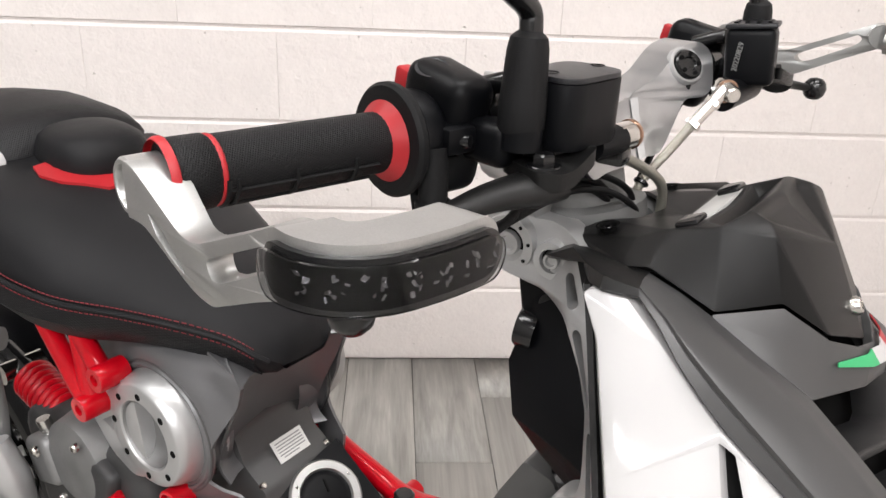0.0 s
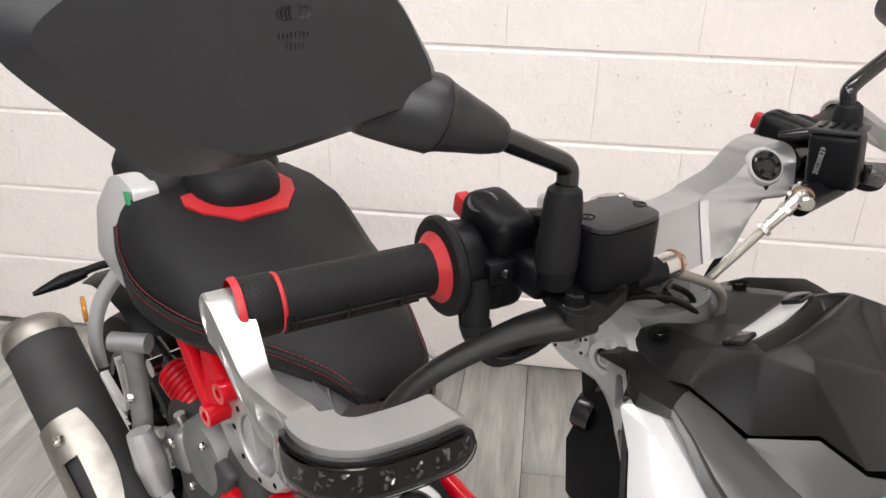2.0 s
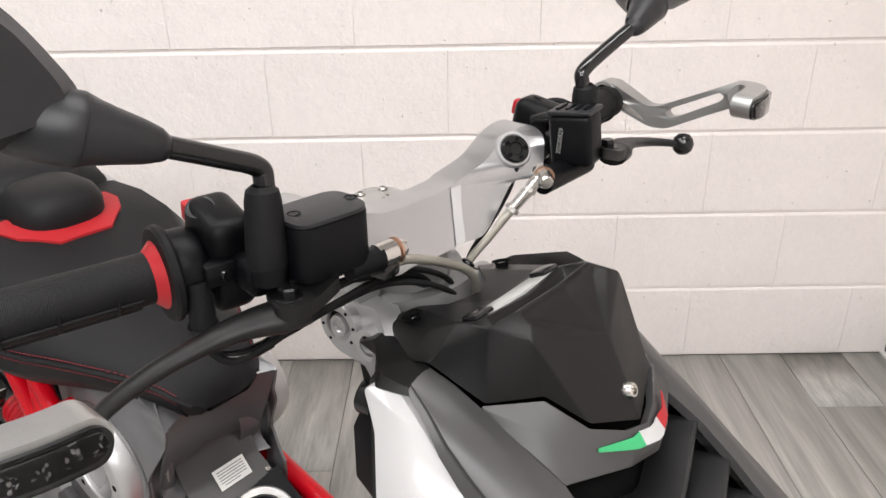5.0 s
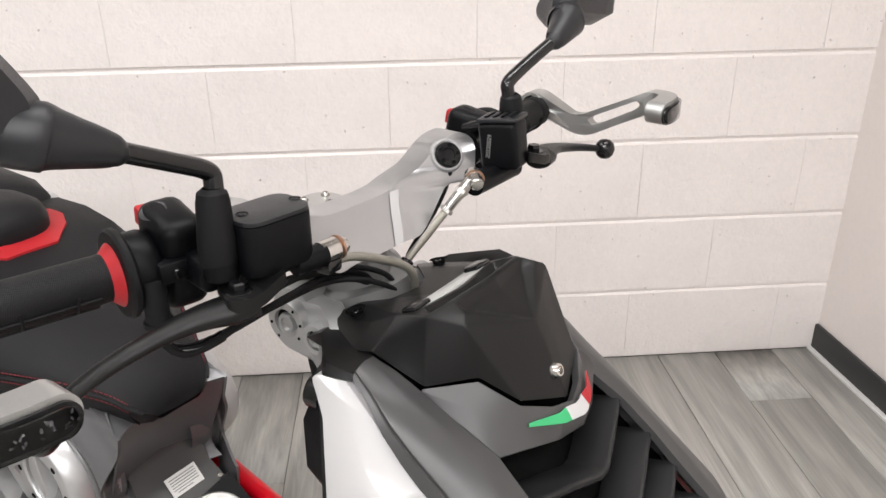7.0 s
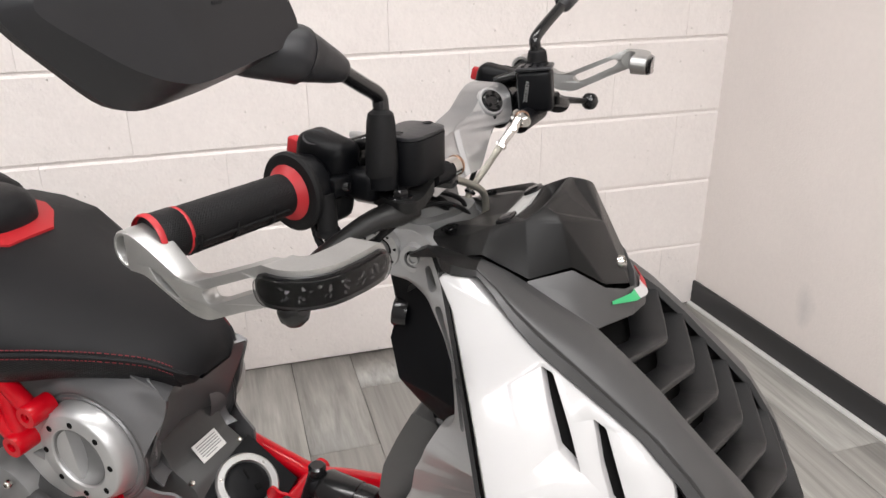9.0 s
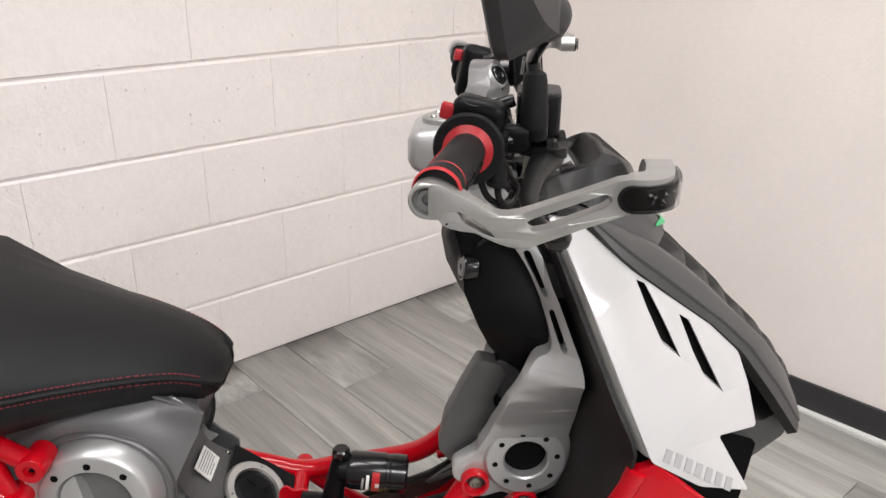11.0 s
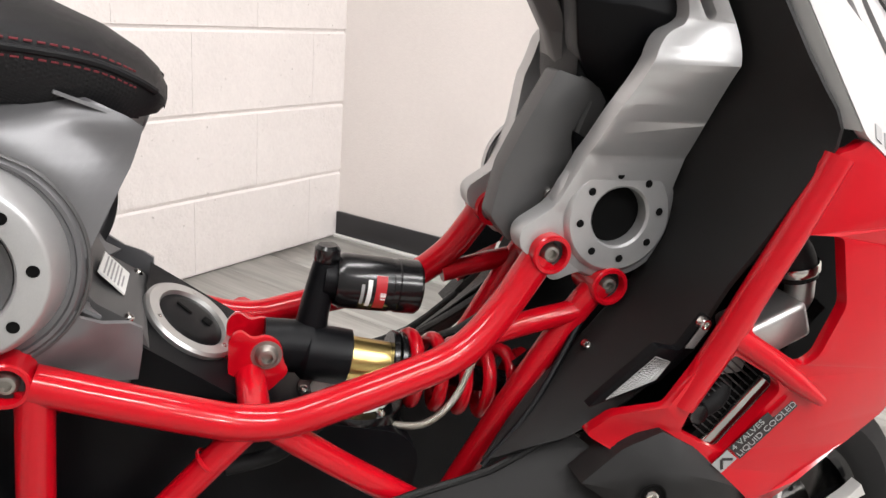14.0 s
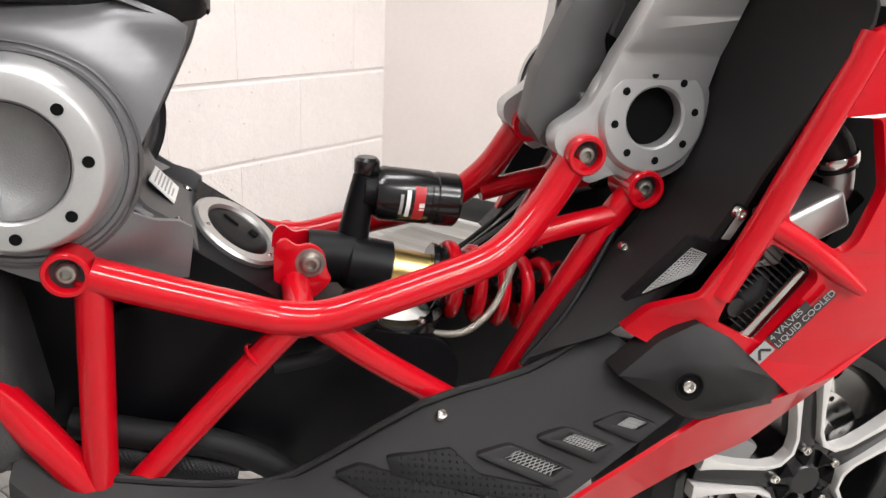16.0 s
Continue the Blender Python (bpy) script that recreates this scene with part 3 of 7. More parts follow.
def pedestal():
    """Shell with a raised lip round the hub and a soft dome beyond it."""
    rows = []
    n = 34
    for z, xr in PED_EDGE:
        row = []
        for k in range(n + 1):
            xl = -0.665 + 0.16 * min(1.0, max(0.0, (0.565 - z) / 0.075))
            x = xl + (xr - xl) * k / n
            r = ((x - HUB[0]) ** 2 + (z - HUB[1]) ** 2) ** 0.5
            y = -0.088
            if r < 0.084:
                y -= 0.017
            elif r < 0.135:
                u = (0.135 - r) / 0.051
                y -= 0.017 * u * u * (3 - 2 * u)
            if z > 0.698:
                y += 1.1 * (z - 0.698)
            if k == n:
                y += 0.003
            row.append((x, y, z))
        rows.append(row)
    fine = []
    for a, b in zip(rows, rows[1:]):
        m = max(1, round(abs(b[0][2] - a[0][2]) / 0.007))
        for j in range(m):
            t = j / m
            row = []
            for p, q in zip(a, b):
                x, z = p[0] + (q[0] - p[0]) * t, p[2] + (q[2] - p[2]) * t
                r = ((x - HUB[0]) ** 2 + (z - HUB[1]) ** 2) ** 0.5
                u = min(1.0, max(0.0, (0.135 - r) / 0.051))
                row.append((x, -0.088 - 0.017 * u * u * (3 - 2 * u) + max(0.0, 1.1 * (z - 0.698)), z))
            fine.append(row)
    fine.append(rows[-1])
    return sheet(fine, 0.004)


part("side_panel", pedestal(), "grey", S, "satin dark grey side panel under the seat", 50)
part("side_panel", moved(flipped(pedestal()), Matrix.Translation((0, -0.014, 0))), "grey", S, "satin dark grey side panel under the seat", 50)
def pedestal_front():
    """Hollow front between the two side panels."""
    rows = []
    for z, xr in PED_EDGE[4:]:
        rows.append([(xr - dx, y, z) for dx, y in ((0.002, -0.084), (0.012, -0.066), (0.018, -0.040), (0.021, -0.007), (0.018, 0.026), (0.012, 0.052), (0.002, 0.070))])
    return sheet(rows, 0.003)


part("panel_front", pedestal_front(), "grey", S, "", 60)
both("panel_inside", lambda: plate([(-0.66, 0.50), (-0.50, 0.50), (-0.49, 0.56), (-0.48, 0.62), (-0.47, 0.70), (-0.66, 0.70)], [], -0.060, 0.0, 0.004), "dark_grey", S)
# Groove drawn as a thin dark ring, its shade in the colour.
both("panel_groove", lambda: turned([(0.0850, 0.0115), (0.0858, 0.0120), (0.0876, 0.0112), (0.0882, 0.0092)], (HUB[0], -0.094, HUB[1]), (0, -1, 0), 56), "dark_grey", S)
both("side_panel_rim", lambda: turned([(0.074, -0.03), (0.0765, 0.010), (0.0785, 0.013), (0.0815, 0.013), (0.0845, 0.010), (0.087, 0.006)], (HUB[0], -0.094, HUB[1]), (0, -1, 0), 56), "grey", S)
RING = [(0.0395, -0.020), (0.0405, -0.010), (0.0415, -0.002), (0.0435, 0.0), (0.0605, 0.0), (0.0635, -0.0020), (0.0680, -0.012), (0.0712, -0.026), (0.0722, -0.060)]
hub = part("hub_ring", turned(RING, (HUB[0], -0.131, HUB[1]), (0, -1, 0), 64), "silver", S, "satin silver round hub casting with eight bores")
part("hub_ring", flipped(turned(RING, (HUB[0], -0.131, HUB[1]), (0, -1, 0), 64)), "silver", S)
both("hub_funnel", lambda: turned([(0.0, -0.0240), (0.010, -0.0236), (0.022, -0.0215), (0.032, -0.0165), (0.038, -0.0090), (0.0408, -0.0020)], (HUB[0], -0.131, HUB[1]), (0, -1, 0), 48), "cast", S, "", 70)
# Each bore is a black disc on the face, shade in its colour.
for k in range(8):
    a = math.radians(1 + 45 * k)
    part("bore", turned([(0, 0.0004), (0.0042, 0.0004), (0.0042, -0.004)], (HUB[0] + 0.0545 * math.cos(a), -0.1312, HUB[1] + 0.0545 * math.sin(a)), (0, -1, 0), 14), "shade_black", hub)
arm = part("engine_arm", plate(rounded([(-0.640, 0.575), (-0.620, 0.600), (-0.575, 0.640), (-0.545, 0.655), (-0.525, 0.530), (-0.56, 0.515), (-0.60, 0.53)], 0.012), [[(-0.612, 0.572), (-0.585, 0.590), (-0.592, 0.566)]], -0.126, -0.085, 0.003), "silver", S, "satin silver cast engine arm")
cover = part("filler_cover", plate(rounded([(-0.45, 0.66), (-0.455, 0.62), (-0.462, 0.580), (-0.442, 0.540), (-0.408, 0.518), (-0.396, 0.482), (-0.345, 0.450), (-0.41, 0.440), (-0.52, 0.48), (-0.52, 0.66)], 0.006), [], -0.056, 0.056, 0.005), "dark_grey", S, "grey plastic filler cover with a round cap")
CAPN, CAPC = Vector((0.56, -0.20, 0.80)).normalized(), Vector((-0.3700, 0.004, 0.4915))


def filler_box():
    """A box whose top is sliced at the slant of the cap."""
    bm = plate(rounded([(-0.402, 0.540), (-0.332, 0.500), (-0.325, 0.470), (-0.328, 0.448), (-0.360, 0.432), (-0.42, 0.444), (-0.41, 0.49)], 0.006), [], -0.059, 0.059, 0.004)
    got = bmesh.ops.bisect_plane(bm, geom=list(bm.verts) + list(bm.edges) + list(bm.faces), plane_co=CAPC - CAPN * 0.001, plane_no=CAPN, clear_outer=True)
    bmesh.ops.contextual_create(bm, geom=[e for e in got["geom_cut"] if isinstance(e, bmesh.types.BMEdge)])
    return bm


part("filler_box", filler_box(), "black", cover)
part("cap_ring", turned([(0.031, 0.002), (0.033, 0.0055), (0.042, 0.0055), (0.0445, 0.003), (0.0445, -0.012)], CAPC, CAPN, 44), "alu", cover, "silver filler cap ring")
part("filler_cap", turned([(0, 0.0045), (0.022, 0.0045), (0.0295, 0.003), (0.0318, 0.001), (0.0318, -0.012)], CAPC, CAPN, 36), "black", cover)
CAPM = Matrix.Translation(CAPC) @ CAPN.to_track_quat("Z", "Y").to_matrix().to_4x4()
part("key_flap", moved(box((0.004, 0.012, 0.0055), (0.003, 0.016, 0.002), bevel=0.0005), CAPM), "shade_black", cover)
part("key_flap", moved(box((0.010, -0.012, 0.0055), (0.009, 0.009, 0.002), bevel=0.0015), CAPM), "shade_black", cover)
for k in range(3):
    a = 2.1 * k + 0.4
    screw(cover, CAPM @ Vector((0.038 * math.cos(a), 0.038 * math.sin(a), 0.0055)), CAPN, 0.0022)
STK = Matrix.Translation((-0.4330, 0.006, 0.5400)) @ Vector((0.74, 0, 0.67)).to_track_quat("Z", "Y").to_matrix().to_4x4()
lab = part("label", moved(box((0.0, 0, 0.001), (0.048, 0.028, 0.0016)), STK), "sticker", cover, "white warning label with grey lines")
for k in range(6):
    part("text_line", moved(box((0.0 if k else -0.004, -0.0098 + 0.0039 * k, 0.0020), (0.040 if k else 0.024, 0.0015, 0.0004)), STK), "ink", lab)
for p in ((-0.416, 0.050, 0.5235), (-0.416, -0.052, 0.5235)):
    screw(cover, p, (0.7, 0, 0.71), 0.0045)

# black tank below the tubes
# Added black filler that darkens the gap between tank and engine.
part("battery_box", chamfer(plate(rounded([(-0.60, 0.30), (-0.60, 0.47), (-0.56, 0.505), (-0.46, 0.500), (-0.44, 0.44), (-0.45, 0.28)], 0.012), [], -0.045, 0.045), 0.006, 40, 2), "black", S, "black filler block added between tank and engine")
part("fuel_tank", chamfer(plate(rounded([(-0.476, 0.452), (-0.485, 0.38), (-0.466, 0.318), (-0.376, 0.286), (-0.25, 0.290), (-0.176, 0.310), (-0.160, 0.380), (-0.182, 0.404), (-0.257, 0.418), (-0.34, 0.445)], 0.02, 5), [], -0.066, 0.066), 0.010, 50, 3), "black", S, "black moulded plastic fuel tank")
pump = part("fuel_pump", turned([(0, 0.010), (0.022, 0.010), (0.030, 0.007), (0.042, 0.005), (0.042, -0.01)], (-0.222, -0.015, 0.4125), (0.12, -0.05, 1), 30), "sticker", S, "pale plastic fuel pump flange")
part("pump_ring", turned([(0.038, 0.004), (0.038, 0.008), (0.049, 0.008), (0.051, 0.004), (0.051, -0.01)], (-0.222, -0.015, 0.4125), (0.12, -0.05, 1), 36), "gloss_black", pump)
for k in range(6):
    a = k * 1.05
    screw(pump, (-0.222 + 0.045 * math.cos(a), -0.015 + 0.045 * math.sin(a), 0.4205 - 0.005 * math.cos(a)), (0.12, -0.05, 1), 0.0042)
part("pump_stub", tube([(-0.234, -0.02, 0.415), (-0.234, -0.02, 0.440)], 0.0075, smooth=0), "sticker", pump)
part("hose", tube([(-0.25, -0.055, 0.422), (-0.272, -0.075, 0.418), (-0.30, -0.085, 0.405), (-0.34, -0.09, 0.400)], 0.007), "rubber", S, "ribbed black rubber hose")
part("hose", tube([(-0.20, -0.04, 0.40), (-0.16, -0.06, 0.405), (-0.13, -0.06, 0.43), (-0.11, -0.05, 0.47)], 0.0035), "braid", S, "thin braided steel hose")
part("hose", tube([(-0.51, -0.08, 0.36), (-0.45, -0.085, 0.345), (-0.40, -0.09, 0.335), (-0.36, -0.09, 0.315), (-0.33, -0.09, 0.29)], 0.013), "rubber", S)
part("hose", tube([(-0.53, -0.07, 0.335), (-0.45, -0.08, 0.318), (-0.38, -0.085, 0.300)], 0.016), "weave", S)

# shock absorber lying along the middle
shock = part("shock_absorber", tube([(-0.304, -0.010, 0.472), (-0.262, -0.012, 0.468)], 0.024, smooth=0, n=22), "black", S, "black shock absorber with red spring and reservoir")
SA, SB = Vector((-0.304, -0.010, 0.472)), Vector((-0.045, -0.030, 0.420))
SD = (SB - SA).normalized()
part("shock_body", turned([(0, 0.03), (0.018, 0.03), (0.026, 0.040), (0.026, 0.078), (0.020, 0.080), (0, 0.080)], SA, SD, 26), "black", shock)
part("gold_sleeve", turned([(0.0205, 0.078), (0.0205, 0.125)], SA, SD, 30), "gold", shock, "gold anodised sleeve")
part("damper_rod", turned([(0.012, 0.12), (0.012, 0.27)], SA, SD, 20), "gloss_black", shock)
for h in (0.118, 0.126):
    part("lock_ring", turned([(0.019, h), (0.031, h), (0.032, h + 0.001), (0.032, h + 0.005), (0.031, h + 0.006), (0.019, h + 0.006)], SA, SD, 24), "gloss_black", shock)


def coil(origin, axis, r, wire, length, turns, n=10, steps=22, taper=0.0):
    m = Matrix.Translation(origin) @ Vector(axis).to_track_quat("Z", "Y").to_matrix().to_4x4()
    pts = []
    for k in range(int(turns * steps) + 1):
        a = 2 * math.pi * k / steps
        rr = r * (1 - taper * k / (turns * steps))
        pts.append(m @ Vector((rr * math.cos(a), rr * math.sin(a), length * k / (turns * steps))))
    return tube(pts, wire, n=n, smooth=0)


part("spring", coil(SA + SD * 0.135, SD, 0.031, 0.0066, 0.122, 5.2), "red", shock, "red coil spring")
screw(shock, (-0.304, -0.038, 0.474), (0, -1, 0), 0.0100, "brushed", "bolt")
part("washer", turned([(0.006, 0), (0.0135, 0), (0.0135, -0.003)], (-0.304, -0.0365, 0.474), (0, -1, 0), 24), "brushed", shock)
can = part("reservoir", turned([(0, 0.040), (0.023, 0.040), (0.0255, 0.037), (0.0255, 0.018), (0.0245, 0.017), (0.0245, 0.012), (0.0255, 0.011), (0.0255, -0.034), (0.0225, -0.040), (0, -0.040)], (-0.197, 0.002, 0.5255), (1, -0.02, -0.12), 34), "gloss_black", shock, "gloss black reservoir with red and white sticker")
CM = Matrix.Translation((-0.197, 0.002, 0.5255)) @ Vector((1, -0.02, -0.12)).to_track_quat("Z", "Y").to_matrix().to_4x4()


def wrap(z0, z1, a0, a1, r=0.0259, n=10):
    bm = bmesh.new()
    rows = []
    for z in (z0, z1):
        rows.append([bm.verts.new(CM @ Vector((r * math.cos(radians(a0 + (a1 - a0) * k / n)), r * math.sin(radians(a0 + (a1 - a0) * k / n)), z))) for k in range(n + 1)])
    for k in range(n):
        bm.faces.new((rows[0][k], rows[0][k + 1], rows[1][k + 1], rows[1][k]))
    return bm


for z0, z1, a0, a1, mt in ((-0.006, 0.004, -45, 30, "red_soft"), (-0.001, 0.004, -10, 10, "sticker"), (-0.014, -0.010, -35, 25, "sticker"), (-0.020, -0.017, -25, 20, "ink")):
    part("sticker", wrap(z0, z1, a0 + 190, a1 + 190), mt, can)
part("reservoir_arm", tube([(-0.262, -0.006, 0.470), (-0.258, -0.004, 0.500), (-0.247, 0.002, 0.545)], [0.017, 0.014, 0.012], n=12, smooth=3), "black", shock)
part("reservoir_neck", tube([(-0.250, 0.002, 0.533), (-0.228, 0.002, 0.529)], 0.018, smooth=0, n=20), "black", shock)
part("valve_knob", turned([(0, 0.017), (0.009, 0.017), (0.012, 0.014), (0.012, 0.003), (0.010, 0.0), (0.010, -0.01)], (-0.2465, 0.003, 0.548), (0.05, 0, 1), 10), "gloss_black", shock)

# Added black sheet; hides the floor and stands in for the dark depth.
part("splash_guard", chamfer(plate(rounded([(-0.27, 0.28), (-0.265, 0.405), (-0.20, 0.430), (-0.10, 0.460), (-0.055, 0.490), (-0.02, 0.520), (0.03, 0.53), (0.05, 0.44), (0.00, 0.30), (-0.10, 0.26)], 0.01), [], 0.020, 0.034), 0.003, 40), "black", S, "black backing sheet added behind the shock absorber")
for p in ((-0.115, 0.012, 0.440), (-0.075, 0.010, 0.468)):
    part("wiring_block", chamfer(box(p, (0.030, 0.022, 0.022), (0, -28, 0)), 0.003), "gloss_black", S, "black wiring connector")

LOW["on"] = False
# steering column: cast legs with slots, storage box, rear cover
LEG = [(-0.115, 0.938), (-0.108, 0.949), (-0.094, 0.956), (-0.059, 0.959), (-0.044, 0.958), (-0.028, 0.952), (-0.024, 0.946), (-0.003, 0.900), (0.022, 0.847), (0.042, 0.797), (0.046, 0.780), (0.043, 0.762), (0.042, 0.728), (0.042, 0.696), (0.036, 0.652), (0.020, 0.600), (-0.008, 0.588), (-0.036, 0.588), (-0.062, 0.578), (-0.074, 0.596), (-0.094, 0.608), (-0.096, 0.626), (-0.068, 0.645), (-0.056, 0.672), (-0.046, 0.700), (-0.040, 0.728), (-0.032, 0.752), (-0.028, 0.774), (-0.018, 0.790), (-0.002, 0.796), (0.002, 0.806), (0.000, 0.820), (-0.011, 0.849), (-0.028, 0.892), (-0.036, 0.905), (-0.046, 0.908), (-0.069, 0.912), (-0.098, 0.917), (-0.112, 0.925)]
LEG_HOLES = [slot((-0.0350, 0.931), (-0.0288, 0.919), 0.0046), slot((-0.0205, 0.898), (-0.003, 0.860), 0.0050), slot((0.0060, 0.839), (0.0195, 0.806), 0.0050), circle(-0.009, 0.6374, 0.0258, 28)]
RINGC = (-0.009, 0.6374)


def leg_y(x, z):
    """The leg splays outward from its pivots down to the knee and comes back in at the ring."""
    y = float(np.interp(z, [0.57, 0.64, 0.69, 0.73, 0.77, 0.80, 0.84, 0.855, 0.926, 0.96], [-0.092, -0.0945, -0.103, -0.125, -0.146, -0.135, -0.119, -0.1136, -0.0885, -0.078]))
    return y + (min(0.02, max(0.0, 0.6 * (-0.03 - x))) if z > 0.885 else 0.0)


def leg():
    """A casting of even wall, cut across so that it can bend, its long edges rounded over."""
    bm = plate(rounded(LEG, 0.008), LEG_HOLES, 0.0, 0.022)
    for z in (0.60, 0.62, 0.655, 0.675, 0.69, 0.705, 0.72, 0.735, 0.75, 0.765, 0.78, 0.80, 0.82, 0.84, 0.87, 0.90, 0.926):
        bmesh.ops.bisect_plane(bm, geom=list(bm.verts) + list(bm.edges) + list(bm.faces), plane_co=(0, 0, z), plane_no=(0, 0, 1))
    for x in (-0.065, -0.05, -0.038, -0.03):
        bmesh.ops.bisect_plane(bm, geom=list(bm.verts) + list(bm.edges) + list(bm.faces), plane_co=(x, 0, 0), plane_no=(1, 0, 0))
    rim = [e for e in bm.edges if len(e.link_faces) == 2 and e.calc_face_angle(0) > radians(50) and all(v.co.y < 0.001 for v in e.verts)]
    bmesh.ops.bevel(bm, geom=rim, offset=0.0032, segments=2, affect="EDGES", profile=0.5, clamp_overlap=True)
    for v in bm.verts:
        y, x, z = v.co.y + leg_y(v.co.x, v.co.z), v.co.x, v.co.z
        w = 0.8 * float(np.interp(z, [0.700, 0.735, 0.77, 0.81, 0.85, 0.88, 0.915], [0.0, 0.12, 0.45, 0.85, 1.0, 0.9, 0.0]))
        dx = x - float(np.interp(z, [0.72, 0.77, 0.80, 0.85, 0.89, 0.92], [0.010, 0.016, 0.018, 0.005, -0.013, -0.024]))
        v.co.x, v.co.y = x - 0.55 * w * dx, y - 0.85 * w * dx
    return bm


legs = [part("column_leg", leg(), "silver", S, "satin silver cast steering leg with slots", 32), part("column_leg", moved(flipped(leg()), Matrix.Translation((0, -0.026, 0))), "silver", S, "satin silver cast steering leg with slots", 32)]
for s, lg in ((1, legs[0]), (-1, legs[1])):
    def ring(s=s):
        bm = turned([(0.0255, -0.025), (0.0255, 0.001), (0.0275, 0.003), (0.046, 0.003), (0.0495, 0.0), (0.0505, -0.004), (0.0505, -0.020)], (RINGC[0], -0.0965, RINGC[1]), (0, -1, 0), 52)
        return bm if s == 1 else flipped(bm)
    part("leg_ring", ring(), "silver", lg)
    shoulder = turned([(0.0500, 0.0), (0.0560, -0.002), (0.0590, -0.008), (0.0590, -0.016)], (RINGC[0], -0.0950, RINGC[1]), (0, -1, 0), 52)
    part("ring_shoulder", shoulder if s == 1 else flipped(shoulder), "silver", lg)
    # Ring bores: black discs on the solid face in place of shaded holes.
    for k in range(8):
        a = radians(8 + 45 * k)
        c = (RINGC[0] + 0.0368 * math.cos(a), -0.0998, RINGC[1] + 0.0368 * math.sin(a))
        bm = turned([(0, 0.0005), (0.0029, 0.0005), (0.0034, 0.0002)], c, (0, -1, 0), 14)
        part("bore", bm if s == 1 else flipped(bm), "shade_black", lg)
    for c, r in (((-0.094, -0.0655, 0.937), 0.0215), ((-0.055, -0.0720, 0.936), 0.0140)):
        bm = turned([(0, 0.002), (r * 0.22, 0.002), (r * 0.28, 0.0045), (r * 0.40, 0.0045), (r * 0.46, -0.001), (r * 0.58, -0.001), (r * 0.63, 0.004), (r * 0.97, 0.004), (r, 0.002), (r, -0.012)], c, (0, -1, 0), 30)
        pr = part("pivot_ring", bm if s == 1 else flipped(bm), "silver", lg)
        bm = turned([(r * 0.41, 0.0006), (r * 0.60, 0.0006), (r * 0.60, -0.003)], c, (0, -1, 0), 30)
        part("pivot_gap", bm if s == 1 else flipped(bm), "shade_black", pr)
    for k in range(8):
        a = radians(45 * k + 10)
        bm = turned([(0, 0.0003), (0.0014, 0.0003), (0.0014, -0.002)], (-0.094 + 0.0175 * math.cos(a), -0.0698, 0.937 + 0.0175 * math.sin(a)), (0, -1, 0), 8)
        part("bore", bm if s == 1 else flipped(bm), "shade_black", lg)
part("column_core", tube([(RINGC[0], -0.085, RINGC[1]), (RINGC[0], 0.085, RINGC[1])], 0.0254, smooth=0, n=24), "shade_black", S)
part("storage_box", chamfer(plate(rounded([(-0.088, 0.925), (-0.086, 0.893), (-0.076, 0.850), (-0.060, 0.818), (-0.048, 0.785), (-0.044, 0.740), (-0.034, 0.724), (-0.044, 0.690), (-0.026, 0.668), (0.015, 0.665), (0.05, 0.70), (0.075, 0.762), (0.010, 0.893), (-0.035, 0.932)], 0.008), [], -0.056, 0.022), 0.006, 40, 3), "black", S, "black moulded plastic storage box in the column")
WING = [(-0.090, -0.045, 0.905), (-0.0800, -0.050, 0.866), (-0.080, -0.068, 0.843), (-0.065, -0.083, 0.810), (-0.051, -0.067, 0.776), (-0.030, -0.052, 0.745)]
part("box_wing", chamfer(sheet([[(x + 0.004, y + 0.030, z) for x, y, z in WING], WING, [(-0.045, -0.056, 0.905), (-0.045, -0.066, 0.875), (-0.035, -0.082, 0.845), (-0.020, -0.096, 0.806), (-0.015, -0.080, 0.765), (-0.005, -0.060, 0.735)], [(-0.010, -0.060, 0.900), (0.004, -0.076, 0.868), (0.012, -0.090, 0.845), (0.018, -0.108, 0.800), (0.012, -0.085, 0.750), (0.010, -0.060, 0.720)]], 0.004), 0.0015, 25, 2), "black", S, "black moulded plastic storage box in the column", 40)
part("box_recess", chamfer(plate(rounded([(-0.070, 0.900), (-0.050, 0.906), (-0.024, 0.898), (-0.026, 0.886), (-0.050, 0.872), (-0.058, 0.850), (-0.070, 0.872)], 0.008), [], -0.0585, -0.05), 0.002, 40), "gloss_black", S)
lock = part("box_lock", turned([(0, 0.0030), (0.0030, 0.0030), (0.0036, 0.0040), (0.0098, 0.0040), (0.0112, 0.0025), (0.0112, -0.004)], (-0.0835, -0.0535, 0.8660), (-1, -0.20, 0.12), 28), "cast", S, "round metal lock in the column")
part("lock_rim", turned([(0.0112, 0.000), (0.0130, 0.0032), (0.0150, 0.0034), (0.0165, 0.0010), (0.0172, -0.012)], (-0.0835, -0.0535, 0.8660), (-1, -0.20, 0.12), 32), "gloss_black", lock)
part("key_slot", box((-0.0867, -0.0535, 0.8660), (0.002, 0.0022, 0.0070)), "shade_black", lock)
screw(S, (-0.030, -0.066, 0.8995), (-0.3, -1, 0.1), 0.0042)
LOW["on"] = True
COVER = [(0.930, -0.092, -0.101), (0.890, -0.101, -0.106), (0.856, -0.090, -0.100), (0.820, -0.068, -0.084), (0.776, -0.043, -0.056), (0.738, -0.040, -0.038), (0.722, -0.029, -0.034), (0.700, -0.036, -0.044), (0.650, -0.046, -0.060), (0.604, -0.070, -0.076), (0.578, -0.070, -0.072)]


